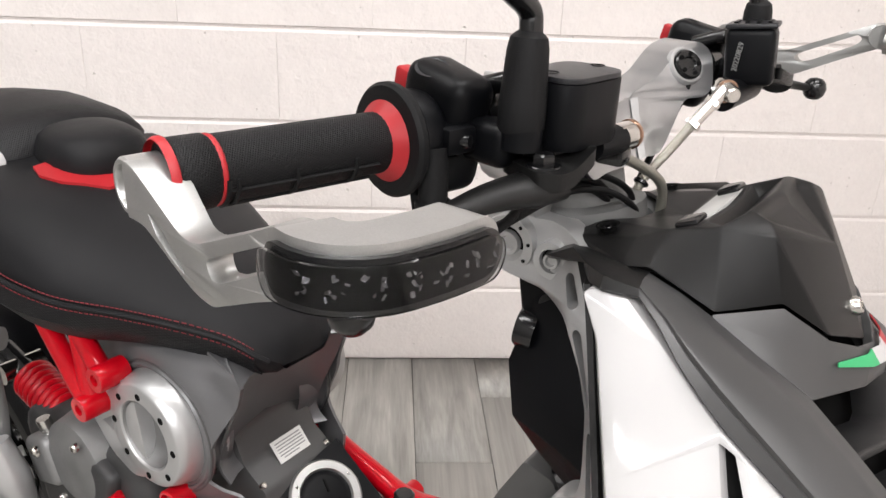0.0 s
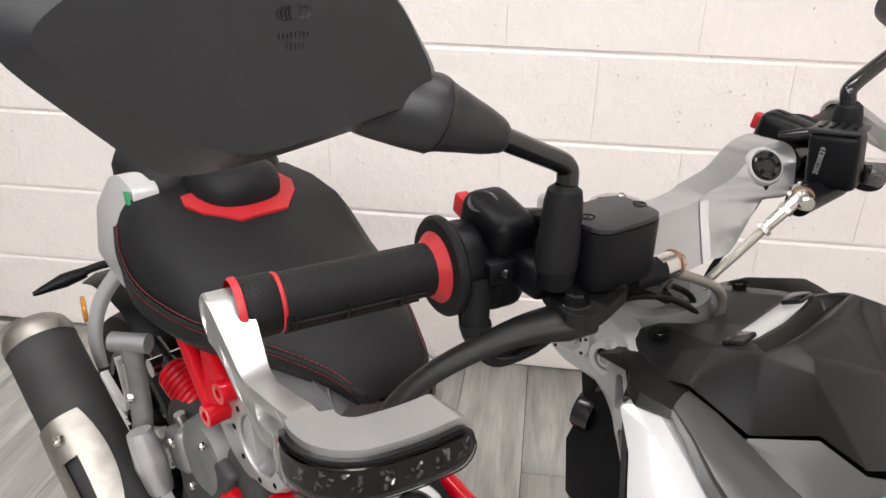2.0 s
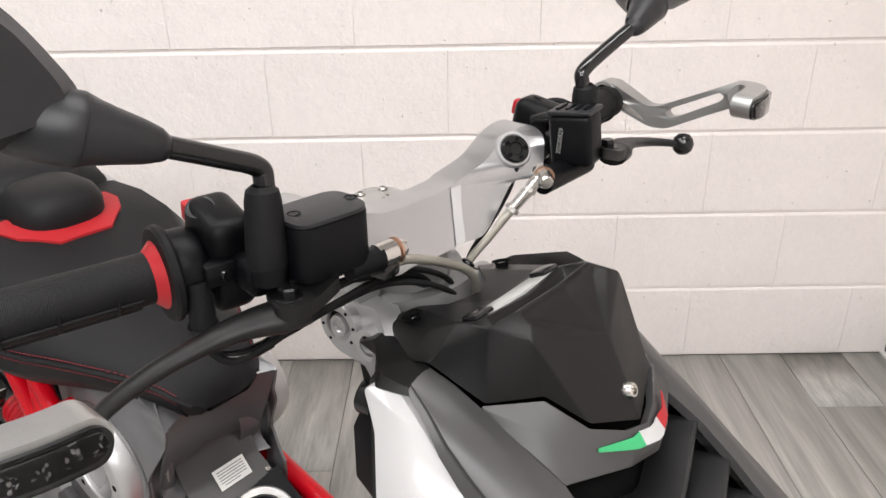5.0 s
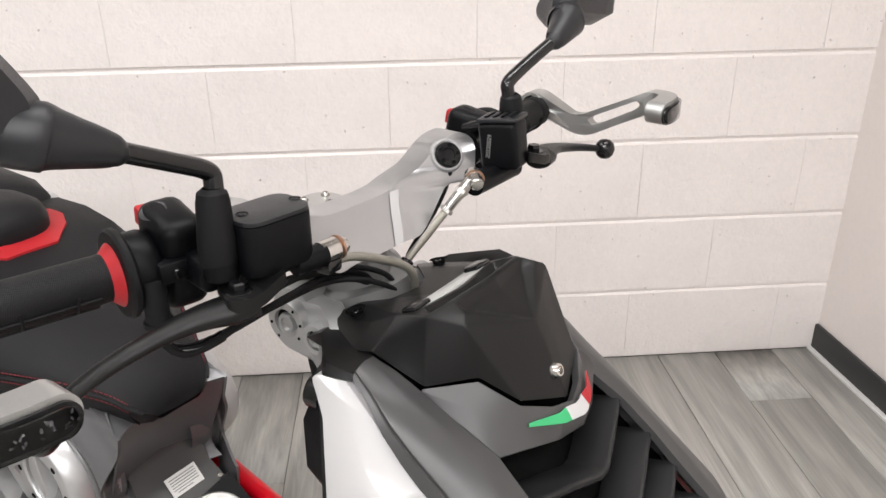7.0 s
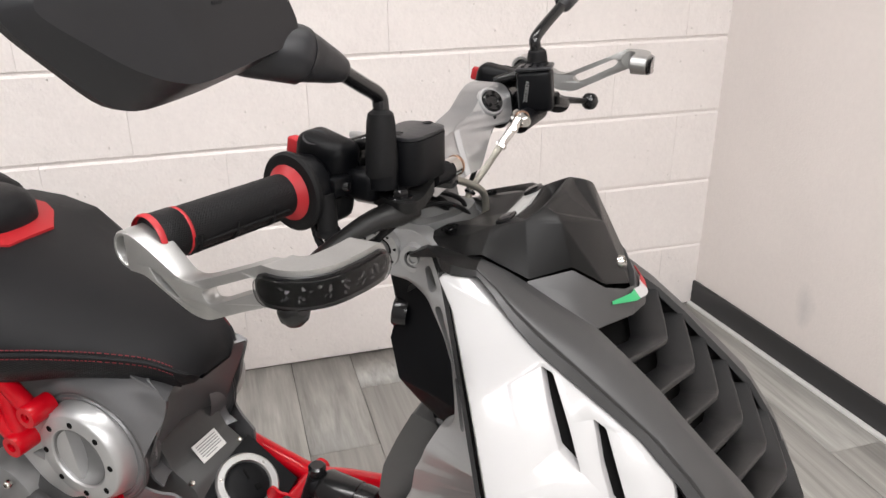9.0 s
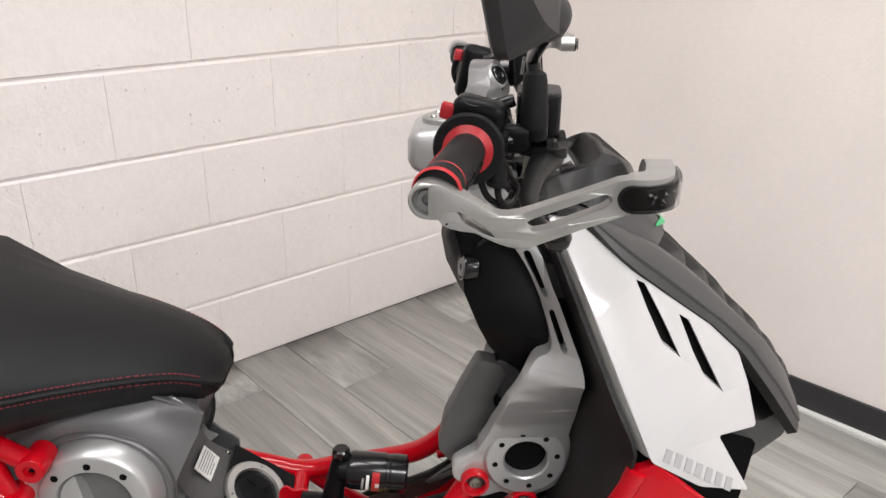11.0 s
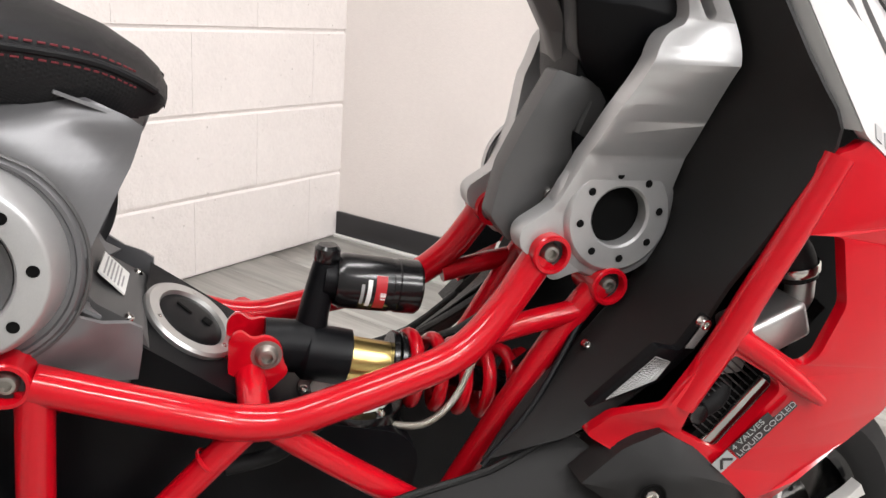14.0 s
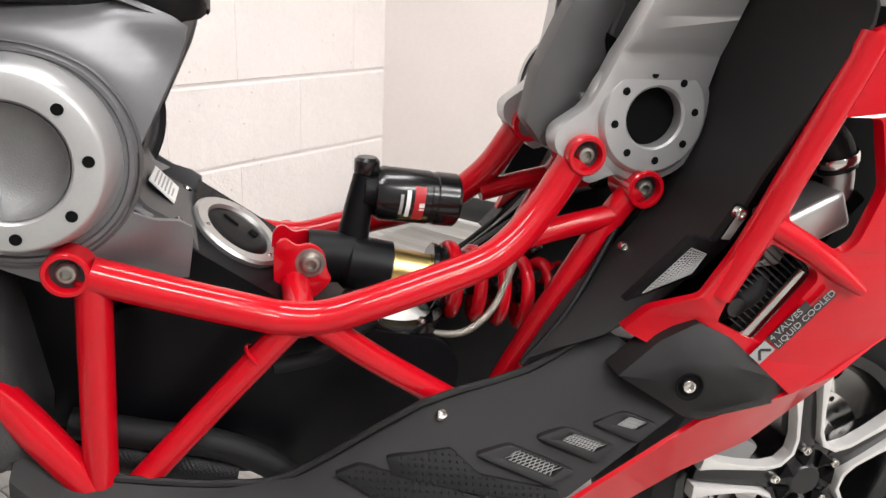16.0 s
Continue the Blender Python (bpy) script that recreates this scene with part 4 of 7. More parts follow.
def rear_cover():
    rings = []
    for z, xn, xr in COVER:
        ny = 0.0 if z < 0.75 else 0.032
        rings.append([(xn + 0.03, -0.052 + ny, z), (xn, -0.060 + ny, z), (xn - 0.003, -0.058 + ny, z), (xr, -0.032 + ny * 0.5, z), (xr - 0.002, -0.013, z), (xr, 0.006, z), (xn + 0.003, 0.024 if z > 0.75 else 0.036, z), (xn + 0.006, 0.027 if z > 0.75 else 0.038, z), (xn + 0.03, 0.024, z)])
    return loft(rings)


part("rear_cover", rear_cover(), "dark_grey", S, "anthracite plastic cover behind the steering column", 30)
SIDE_COVER = (lambda: plate(rounded([(-0.086, 0.703), (-0.066, 0.742), (-0.040, 0.735), (-0.032, 0.722), (-0.047, 0.688), (-0.040, 0.660), (-0.078, 0.612), (-0.092, 0.594), (-0.112, 0.618), (-0.104, 0.662)], 0.004), [], -0.064, -0.04, 0.003))
part("side_cover", SIDE_COVER(), "dark_grey", S)
# Black strip stands in for the shaded gap between cover and leg.
part("cover_edge", plate([(-0.046, 0.690), (-0.036, 0.685), (-0.030, 0.662), (-0.078, 0.604), (-0.087, 0.596), (-0.082, 0.612), (-0.040, 0.658)], [], -0.068, -0.05), "black", S)
screw(S, (-0.060, -0.0650, 0.634), (0, -1, 0), 0.0058)
screw(S, (-0.1035, -0.0560, 0.652), (-0.9, -0.2, 0.3), 0.0045)

# leg shield: black inner apron
APR_IN = [(-0.022, -0.078, 0.950), (0.010, -0.098, 0.889), (0.046, -0.132, 0.774), (0.046, -0.116, 0.720), (0.046, -0.096, 0.670), (0.046, -0.086, 0.620), (0.034, -0.084, 0.580), (0.008, -0.090, 0.540), (-0.078, -0.112, 0.455), (-0.125, -0.138, 0.412)]
APR_OUT = [(-0.006, -0.118, 0.950), (0.016, -0.143, 0.894), (0.061, -0.198, 0.780), (0.080, -0.222, 0.732), (0.068, -0.219, 0.692), (0.048, -0.212, 0.640), (0.030, -0.203, 0.595), (0.014, -0.192, 0.545), (-0.020, -0.174, 0.485), (-0.062, -0.160, 0.445)]


def apron():
    rows = []
    rows.append([(x - 0.012, y - 0.004, z) if z > 0.80 else (x - 0.012, y + 0.034, z) if z > 0.60 else (x + 0.002, y + 0.004, z) for x, y, z in APR_IN])
    for t in (0.0, 0.2, 0.4, 0.6, 0.8, 1.0):
        rows.append([tuple(Vector(a).lerp(Vector(b), t)) for a, b in zip(APR_IN, APR_OUT)])
    return sheet(rows, 0.004, 3)


both("apron", apron, "apron_black", S, "matt black plastic leg shield lining")
# Added black sheet; stands in for the shade behind the apron gaps.
both("apron_back", lambda: plate([(-0.02, 0.94), (0.05, 0.90), (0.125, 0.77), (0.105, 0.69), (0.065, 0.60), (-0.02, 0.50), (-0.07, 0.46), (-0.05, 0.45), (0.10, 0.50), (0.16, 0.72), (0.10, 0.88)], [], -0.060, -0.050), "shade_black", S)
both("apron_edge", lambda: tube([(-0.125, -0.139, 0.414), (-0.078, -0.123, 0.458), (-0.026, -0.092, 0.524), (0.000, -0.086, 0.575)], 0.003), "black", S)


LOW["on"] = False
# white side panel, red lower panel
def wy(x, z):
    """Depth of the flank: a plane that leans outward to the bottom and inward to the nose."""
    return -0.7787 + 0.4716 * x + 0.6867 * z


WHITE = [(-0.006, 0.950), (0.012, 0.954), (0.050, 0.922), (0.083, 0.893), (0.118, 0.868), (0.174, 0.829), (0.206, 0.800), (0.215, 0.770), (0.220, 0.733), (0.172, 0.736), (0.203, 0.684), (0.145, 0.702), (0.092, 0.734), (0.070, 0.786), (0.042, 0.854), (0.011, 0.926)]
SLITS = [[(0.088, 0.884), (0.098, 0.879), (0.118, 0.842), (0.134, 0.809), (0.114, 0.825), (0.099, 0.857)], [(0.136, 0.846), (0.147, 0.839), (0.164, 0.805), (0.182, 0.770), (0.161, 0.788), (0.149, 0.812)]]
for s in (1, -1):
    def white():
        bm = plate(rounded(WHITE, 0.004), [rounded(q, 0.0012) for q in SLITS], 0.0, 0.011, 0.0016, wy)
        return bm if s == 1 else moved(flipped(bm), Matrix.Translation((0, -0.016, 0)))
    wp = part("side_panel", white(), "white", S, "white gloss front side panel with two black slits")
    def backing():
        bm = plate([(0.08, 0.892), (0.16, 0.838), (0.195, 0.78), (0.16, 0.76), (0.10, 0.81)], [], 0.012, 0.015, 0, wy)
        return bm if s == 1 else moved(flipped(bm), Matrix.Translation((0, -0.016, 0)))
    # Black backing stands in for the dark depth of the slits.
    part("slit_backing", backing(), "shade_black", wp)
    def flange():
        """The panel's rear edge folds inward, its shade put in as grey."""
        edge = [(-0.002, 0.946), (0.012, 0.925), (0.043, 0.853), (0.071, 0.785), (0.092, 0.737)]
        bm = sheet([[(x, wy(x, z) + 0.002, z) for x, z in edge], [(x - 0.004, wy(x, z) + 0.008, z) for x, z in edge], [(x - 0.010, wy(x, z) + 0.020, z) for x, z in edge]], 0.002)
        return bm if s == 1 else moved(flipped(bm), Matrix.Translation((0, -0.016, 0)))
    part("panel_flange", flange(), "strip", wp)
    # maker's lettering as plain bars
    a, b = Vector((0.105, 0.738)), Vector((0.184, 0.693))
    for k in range(7):
        p = a + (b - a) * (k + 0.5) / 7
        d = (b - a).normalized()
        n = Vector((-d.y, d.x))
        q = [p + d * u + n * v for u, v in ((-0.0040, -0.0052), (0.0040, -0.0052), (0.0040, 0.0052), (-0.0040, 0.0052))]
        bm = plate([tuple(v) for v in q], [], -0.0012, 0.001, 0, wy)
        part("lettering_bar", bm if s == 1 else moved(flipped(bm), Matrix.Translation((0, -0.016, 0))), "ink", wp)


LOW["on"] = True


def ry(x, z):
    """Depth of the red panel: nearly flat along its rib, swelling before it, curling in at the rear tip."""
    d = (x + 0.004) * 0.95 - (z - 0.478) * 0.312
    return -0.212 - 0.045 * (z - 0.48) - 0.26 * min(max(d, 0.0), 0.08) + 0.12 * max(0.0, d - 0.09) + 1.35 * max(0.0, -d - 0.015)


RED = [(0.079, 0.714), (0.091, 0.719), (0.097, 0.726), (0.130, 0.700), (0.167, 0.665), (0.190, 0.630), (0.204, 0.580), (0.206, 0.522), (0.190, 0.485), (0.157, 0.459), (0.110, 0.432), (0.070, 0.416), (0.046, 0.437), (0.036, 0.446), (-0.004, 0.469), (-0.027, 0.449), (-0.055, 0.457), (-0.039, 0.481), (-0.010, 0.503), (0.028, 0.571), (0.059, 0.642)]
RED_HOLES = [rounded([(0.034, 0.548), (0.070, 0.528), (0.073, 0.519), (0.038, 0.461), (0.003, 0.479), (0.012, 0.510)], 0.004), rounded([(0.068, 0.648), (0.096, 0.648), (0.109, 0.592), (0.097, 0.551), (0.087, 0.541), (0.042, 0.568)], 0.005)]
panels_red = []
for s in (1, -1):
    def redp():
        bm = plate(rounded(RED, 0.004), RED_HOLES, 0.0, 0.010, 0.003, ry)
        return bm if s == 1 else flipped(bm)
    rp = part("lower_panel", redp(), "red", S, "red gloss lower side panel with two openings")
    panels_red.append(rp)
    for pts, r in (([(0.082, -0.221, 0.712), (0.060, -0.219, 0.648), (0.030, -0.213, 0.565), (0.004, -0.207, 0.500)], 0.0110), ([(0.034, -0.214, 0.560), (0.060, -0.221, 0.545), (0.085, -0.228, 0.528), (0.112, -0.233, 0.510)], [0.0095, 0.0095, 0.0085, 0.004])):
        bm = tube(pts, r)
        part("panel_rib", bm if s == 1 else flipped(bm), "red", rp)
    def strip():
        bm = sheet([[(0.190, -0.215, 0.486), (0.110, -0.227, 0.433), (0.066, -0.224, 0.416), (-0.001, -0.218, 0.397), (-0.107, -0.212, 0.330), (-0.20, -0.205, 0.27), (-0.33, -0.20, 0.235)], [(0.205, -0.180, 0.455), (0.120, -0.195, 0.400), (0.060, -0.200, 0.362), (0.000, -0.198, 0.338), (-0.075, -0.19, 0.292), (-0.17, -0.19, 0.245), (-0.33, -0.19, 0.215)]], 0.004)
        return bm if s == 1 else flipped(bm)
    part("belly_strip", strip(), "red", rp)

# engine bay behind the openings
bay = part("radiator", box((0.06, -0.135, 0.50), (0.012, 0.13, 0.20), (0, 38, 0)), "shade_black", S, "dark radiator and hoses behind the lower panel")
for k in range(15):
    part("radiator_fin", moved(box((0, 0, 0), (0.0012, 0.006, 0.070)), pose(0.040 + 0.0015 * k, -0.198, 0.462 + 0.0058 * k, 0, 38, 0) @ pose(0, 0, 0, 0, 90, 0)), "dark_cast", bay)
part("radiator_bar", tube([(0.018, -0.203, 0.436), (0.078, -0.206, 0.514)], 0.0062, smooth=0), "steel", bay)
part("radiator_hose", tube([(0.010, -0.16, 0.455), (0.020, -0.19, 0.480), (0.045, -0.195, 0.500), (0.055, -0.17, 0.53)], 0.010), "rubber", bay)
part("thermostat", chamfer(box((0.076, -0.192, 0.560), (0.058, 0.04, 0.032), (0, -25, 0)), 0.005, 30, 3), "alu", bay)
part("water_elbow", tube([(0.085, -0.190, 0.560), (0.108, -0.188, 0.572), (0.108, -0.186, 0.600)], 0.0115), "alu", bay)
part("water_hose", tube([(0.107, -0.186, 0.598), (0.097, -0.182, 0.620), (0.078, -0.165, 0.628)], 0.0150), "rubber", bay)
part("hose_clip", turned([(0.0165, -0.004), (0.0172, -0.003), (0.0172, 0.003), (0.0165, 0.004)], (0.104, -0.185, 0.606), (-0.35, 0, 1), 22), "steel", bay)
part("bay_bracket", chamfer(plate(rounded([(0.0255, 0.5197), (0.0595, 0.5217), (0.0635, 0.5377), (0.0315, 0.5377)], 0.004), [circle(0.0415, 0.5287, 0.0036, 12)], -0.200, -0.192), 0.0015, 40, 2), "cast", bay, "cast alloy bracket")
screw(bay, (0.0263, -0.1980, 0.5121), (0, -1, 0), 0.0048)
part("radiator_cap", turned([(0, 0.006), (0.008, 0.006), (0.010, 0.003), (0.010, -0.01)], (0.024, -0.200, 0.487), (0, -1, 0), 18), "gloss_black", bay)
# Added black sheet that gives the bay behind the openings its shade.
part("bay_wall", plate([(0.0, 0.44), (0.23, 0.44), (0.25, 0.66), (0.14, 0.70), (0.105, 0.62), (0.05, 0.55)], [], -0.12, -0.11), "shade_black", bay)

# foot board with step pads and vents
FB_IN = [(-0.545, -0.112, 0.362), (-0.515, -0.116, 0.336), (-0.437, -0.122, 0.322), (-0.383, -0.125, 0.316), (-0.327, -0.128, 0.321), (-0.217, -0.136, 0.380), (-0.122, -0.142, 0.407), (-0.060, -0.150, 0.448)]
FB_OUT = [(-0.548, -0.150, 0.300), (-0.510, -0.185, 0.262), (-0.437, -0.200, 0.250), (-0.383, -0.205, 0.246), (-0.300, -0.210, 0.262), (-0.200, -0.212, 0.290), (-0.107, -0.210, 0.330), (-0.020, -0.216, 0.400)]
FB_MID = [(-0.548, -0.135, 0.345), (-0.515, -0.145, 0.315), (-0.437, -0.152, 0.300), (-0.383, -0.154, 0.300), (-0.310, -0.158, 0.316), (-0.200, -0.158, 0.365), (-0.120, -0.158, 0.403), (-0.040, -0.175, 0.438)]


def board_y(x, z):
    """Depth of the board's outside at a place of the side view."""
    X = [p[0] for p in FB_MID]
    zi, yi = np.interp(x, X, [p[2] for p in FB_MID]), np.interp(x, X, [p[1] for p in FB_MID])
    X = [p[0] for p in FB_OUT]
    zo, yo = np.interp(x, X, [p[2] for p in FB_OUT]), np.interp(x, X, [p[1] for p in FB_OUT])
    return float(yi + (yo - yi) * (zi - z) / max(zi - zo, 1e-3))


VENTS = ([(-0.176, 0.355), (-0.148, 0.364), (-0.099, 0.350), (-0.120, 0.338)], [(-0.125, 0.369), (-0.101, 0.379), (-0.067, 0.372), (-0.083, 0.358)], [(-0.081, 0.384), (-0.056, 0.397), (-0.034, 0.392), (-0.052, 0.377)])
MESHES = ([(-0.154, 0.354), (-0.142, 0.361), (-0.108, 0.351), (-0.118, 0.344)], [(-0.107, 0.369), (-0.095, 0.376), (-0.073, 0.372), (-0.083, 0.365)], [(-0.064, 0.386), (-0.053, 0.394), (-0.041, 0.392), (-0.051, 0.385)])
PADS = ([(-0.248, 0.348), (-0.196, 0.358), (-0.176, 0.342), (-0.114, 0.335), (-0.117, 0.327), (-0.186, 0.330), (-0.244, 0.338)], [(-0.292, 0.334), (-0.271, 0.342), (-0.217, 0.335), (-0.164, 0.325), (-0.180, 0.316), (-0.250, 0.318)], [(-0.378, 0.298), (-0.338, 0.308), (-0.291, 0.320), (-0.273, 0.314), (-0.290, 0.300), (-0.374, 0.286)])
for s in (1, -1):
    def board():
        bm = sheet([FB_IN, FB_MID, FB_OUT], 0.006)
        return bm if s == 1 else flipped(bm)
    fb = part("foot_board", board(), "apron_black", S, "matt black plastic foot board with ribbed pads and mesh vents", 20)
    def lip():
        bm = tube([(p[0], p[1], p[2] + 0.001) for p in FB_IN], 0.0035, n=8, smooth=3)
        return bm if s == 1 else flipped(bm)
    part("board_lip", lip(), "apron_black", fb)

    for q in PADS:
        bm = plate(rounded(q, 0.003), [], -0.0030, 0.002, 0.0008, board_y)
        pad = part("step_pad", bm if s == 1 else flipped(bm), "rubber", fb)
        bm = bmesh.new()
        xs = [p[0] for p in q]
        x = min(xs) + 0.012
        while x < max(xs) - 0.01:
            zs = [p[1] for p in q]
            for z in np.arange(min(zs), max(zs), 0.0045):
                inside = False
                for (x1, z1), (x2, z2) in zip(q, q[1:] + q[:1]):
                    if (z1 > z) != (z2 > z) and x < (x2 - x1) * (z - z1) / (z2 - z1) + x1:
                        inside = not inside
                if inside:
                    turned([(0.0011, 0), (0.0008, 0.0012), (0, 0.0013)], (x, (board_y(x, float(z)) - 0.003), float(z)), (0, -0.77, 0.64), 6, bm)
            x += 0.0055
        part("pad_studs", bm if s == 1 else flipped(bm), "rubber", pad)
    for q, mq in zip(VENTS, MESHES):
        bm = plate(rounded(q, 0.004), [rounded(mq, 0.002)], -0.0040, 0.002, 0.0015, board_y)
        vf = part("vent_frame", bm if s == 1 else flipped(bm), "apron_black", fb)
        bm = plate(rounded(mq, 0.001), [], -0.0005, 0.001, 0, board_y)
        part("vent_back", bm if s == 1 else flipped(bm), "shade_black", vf)
        bm = bmesh.new()
        Q = [Vector((p[0], board_y(*p) - 0.0022, p[1])) for p in mq]
        for k in range(15):
            t = (k - 2) / 11
            for sh in (0.16, -0.16):
                a, b = t, t + sh
                if b < 0:
                    b = 0
                if 0 <= a <= 1 and 0 <= b <= 1:
                    tube([Q[1].lerp(Q[2], a), Q[0].lerp(Q[3], b)], 0.0004, n=5, smooth=0, bm=bm)
        part("vent_mesh", bm if s == 1 else flipped(bm), "mesh", vf)
    def boxv():
        V = [(-0.066, -0.1985, 0.428), (-0.036, -0.2020, 0.458), (-0.010, -0.2110, 0.476), (0.014, -0.2180, 0.465), (0.073, -0.2230, 0.419), (0.057, -0.2260, 0.407), (-0.008, -0.2280, 0.400), (-0.020, -0.2230, 0.402)]
        T = [(-0.040, -0.2190, 0.432), (-0.022, -0.2200, 0.449), (-0.005, -0.2235, 0.456), (0.004, -0.2290, 0.449), (0.042, -0.2310, 0.437), (0.040, -0.2320, 0.416), (-0.002, -0.2330, 0.409), (-0.016, -0.2290, 0.411)]
        bm = chamfer(loft([[(x, y + 0.025, z) for x, y, z in V], V, T]), 0.0018, 18, 2)
        return bm if s == 1 else flipped(bm)
    part("corner_block", boxv(), "apron_black", fb)
    recess = turned([(0, -0.0015), (0.0085, -0.0010), (0.0105, 0.0012), (0.0115, 0.0012)], (-0.021, -0.2272, 0.430), (-0.15, -1, 0.1), 24)
    part("screw_recess", recess if s == 1 else flipped(recess), "shade_black", fb)
    screw(fb, (-0.021, -0.2262 * s, 0.430), (-0.15, -s, 0.1), 0.0065)
    screw(fb, (-0.201, -0.1475 * s, 0.3760), (0.1, -0.6 * s, 0.8), 0.0055)
    screw(fb, (-0.030, -0.113 * s, 0.508), (0, -s, 0.2), 0.0045)

# mesh panels set into the apron
for s in (1, -1):
    def mframe():
        bm = plate(rounded([(-0.058, 0.486), (-0.016, 0.545), (0.004, 0.540), (0.018, 0.572), (0.026, 0.566), (0.018, 0.540), (-0.002, 0.508)], 0.003), [], -0.199, -0.19, 0.002, lambda x, z: 0.3 * max(0.0, 0.56 - z))
        return bm if s == 1 else flipped(bm)
    mf = part("mesh_frame", mframe(), "black", S)
    for q in ([(-0.045, 0.494), (-0.016, 0.535), (-0.001, 0.529), (-0.007, 0.511)], [(0.007, 0.545), (0.013, 0.563), (0.020, 0.562), (0.014, 0.544)]):
        bm = bmesh.new()
        Q = [Vector((p[0], (-0.2004 + 0.3 * max(0.0, 0.56 - p[1])) * s, p[1])) for p in q]
        for g, n in ((0, 15), (1, 7)):
            for k in range(n + 1):
                if g == 0:
                    tube([Q[0].lerp(Q[1], k / n), Q[3].lerp(Q[2], k / n)], 0.00045, n=4, smooth=0, bm=bm)
                else:
                    tube([Q[0].lerp(Q[3], k / n), Q[1].lerp(Q[2], k / n)], 0.00045, n=4, smooth=0, bm=bm)
        part("vent_mesh", bm, "mesh", mf)
    screw(mf, (0.017, -0.199 * s, 0.566), (0, -s, 0), 0.0055)


LOW["on"] = False
# nose: hood, collar, slatted front
def sym(half):
    """Rows of points from the middle outward become rows from one side to the other."""
    return [[(x, -y, z) for x, y, z in reversed(r)] + [p for p in r[1:]] for r in half]


HV = {
    "r0": (-0.0085, 0.000, 0.9649), "r1": (-0.0154, 0.024, 0.9639), "r2": (-0.0344, 0.040, 0.9625), "r3": (-0.046, 0.061, 0.955), "rb": (-0.047, 0.063, 0.944),
    "c1": (0.0012, 0.090, 0.9570), "c2": (0.0195, 0.090, 0.9590), "h": (0.0606, 0.081, 0.9385), "i": (0.0932, 0.059, 0.9465), "g": (0.1205, 0.044, 0.928), "f": (0.1365, 0.000, 0.9125),
    "u1": (0.000, 0.066, 0.9665), "s1": (0.014, 0.052, 0.9715), "sa": (0.050, 0.064, 0.986), "e": (0.082, 0.061, 0.9877), "e2": (0.1075, 0.000, 0.9700),
    "t0": (0.012, 0.000, 0.966), "t2": (0.038, 0.049, 0.983), "t3": (0.041, 0.000, 0.981), "v2": (0.046, 0.045, 0.9745), "v3": (0.048, 0.000, 0.973),
    "k2": (0.060, 0.048, 0.9945), "k3": (0.064, 0.000, 0.9965), "l2": (0.066, 0.047, 0.9945), "l3": (0.070, 0.000, 0.9965), "q2": (0.069, 0.041, 0.9885), "q3": (0.075, 0.000, 0.9890),
    "p2": (0.076, 0.052, 0.9925), "w": (0.1025, 0.000, 0.9725),
}
HF = ["r0 r1 t0", "r1 s1 t0", "r1 r2 s1", "r2 u1 s1", "r2 r3 u1", "r3 c1 u1", "r3 rb c1", "u1 c1 c2", "u1 c2 s1", "s1 c2 h sa", "sa h i e", "e i g", "e g f e2", "t0 s1 t2 t3", "s1 sa t2", "t3 t2 v2 v3", "v3 v2 k2 k3", "t2 sa k2 v2", "k3 k2 l2 l3", "k2 sa p2 l2", "sa e p2", "l3 l2 q2 q3", "l2 p2 q2", "q2 p2 e2 w", "q3 q2 w", "p2 e e2"]


def hood_shape():
    bm = bmesh.new()
    V = {}
    for k, (x, y, z) in HV.items():
        V[k] = bm.verts.new((x, y, z))
        V["-" + k] = V[k] if y == 0 else bm.verts.new((x, -y, z))
    for f in HF:
        ks = f.split()
        bm.faces.new([V[k] for k in ks])
        bm.faces.new([V["-" + k] for k in reversed(ks)])
    bmesh.ops.recalc_face_normals(bm, faces=bm.faces)
    sharp = [e for e in bm.edges if len(e.link_faces) == 2 and e.calc_face_angle(0) > radians(9)]
    bmesh.ops.bevel(bm, geom=sharp, offset=0.0016, segments=2, affect="EDGES", profile=0.5, clamp_overlap=True)
    bmesh.ops.solidify(bm, geom=list(bm.faces), thickness=0.003)
    return bm


hood = part("hood", hood_shape(), "hood_black", S, "matt black faceted nose hood", 34)
for s in (1, -1):
    part("screw_recess", turned([(0, -0.003), (0.0052, -0.003), (0.0062, 0.001), (0.0085, 0.0015)], (-0.0243, 0.0570 * s, 0.9648), (-0.25, 0.1 * s, 1), 20), "shade_black", hood)
    screw(hood, (-0.0243, 0.0570 * s, 0.9632), (-0.25, 0.1 * s, 1), 0.0038, "gloss_black")
part("hood_panel", box((0.0265, 0.0, 0.9745), (0.021, 0.088, 0.004), (0, -27, 0), bevel=0.0015), "strip", hood, "grey translucent strip set in the hood")
for s in (1, -1):
    part("hood_latch", box((0.026, 0.043 * s, 0.9775), (0.016, 0.020, 0.006), (0, -24, 0), bevel=0.002), "gloss_black", hood)
screw(hood, (0.1270, -0.001, 0.9335), (0.9, 0, 0.45), 0.0065)
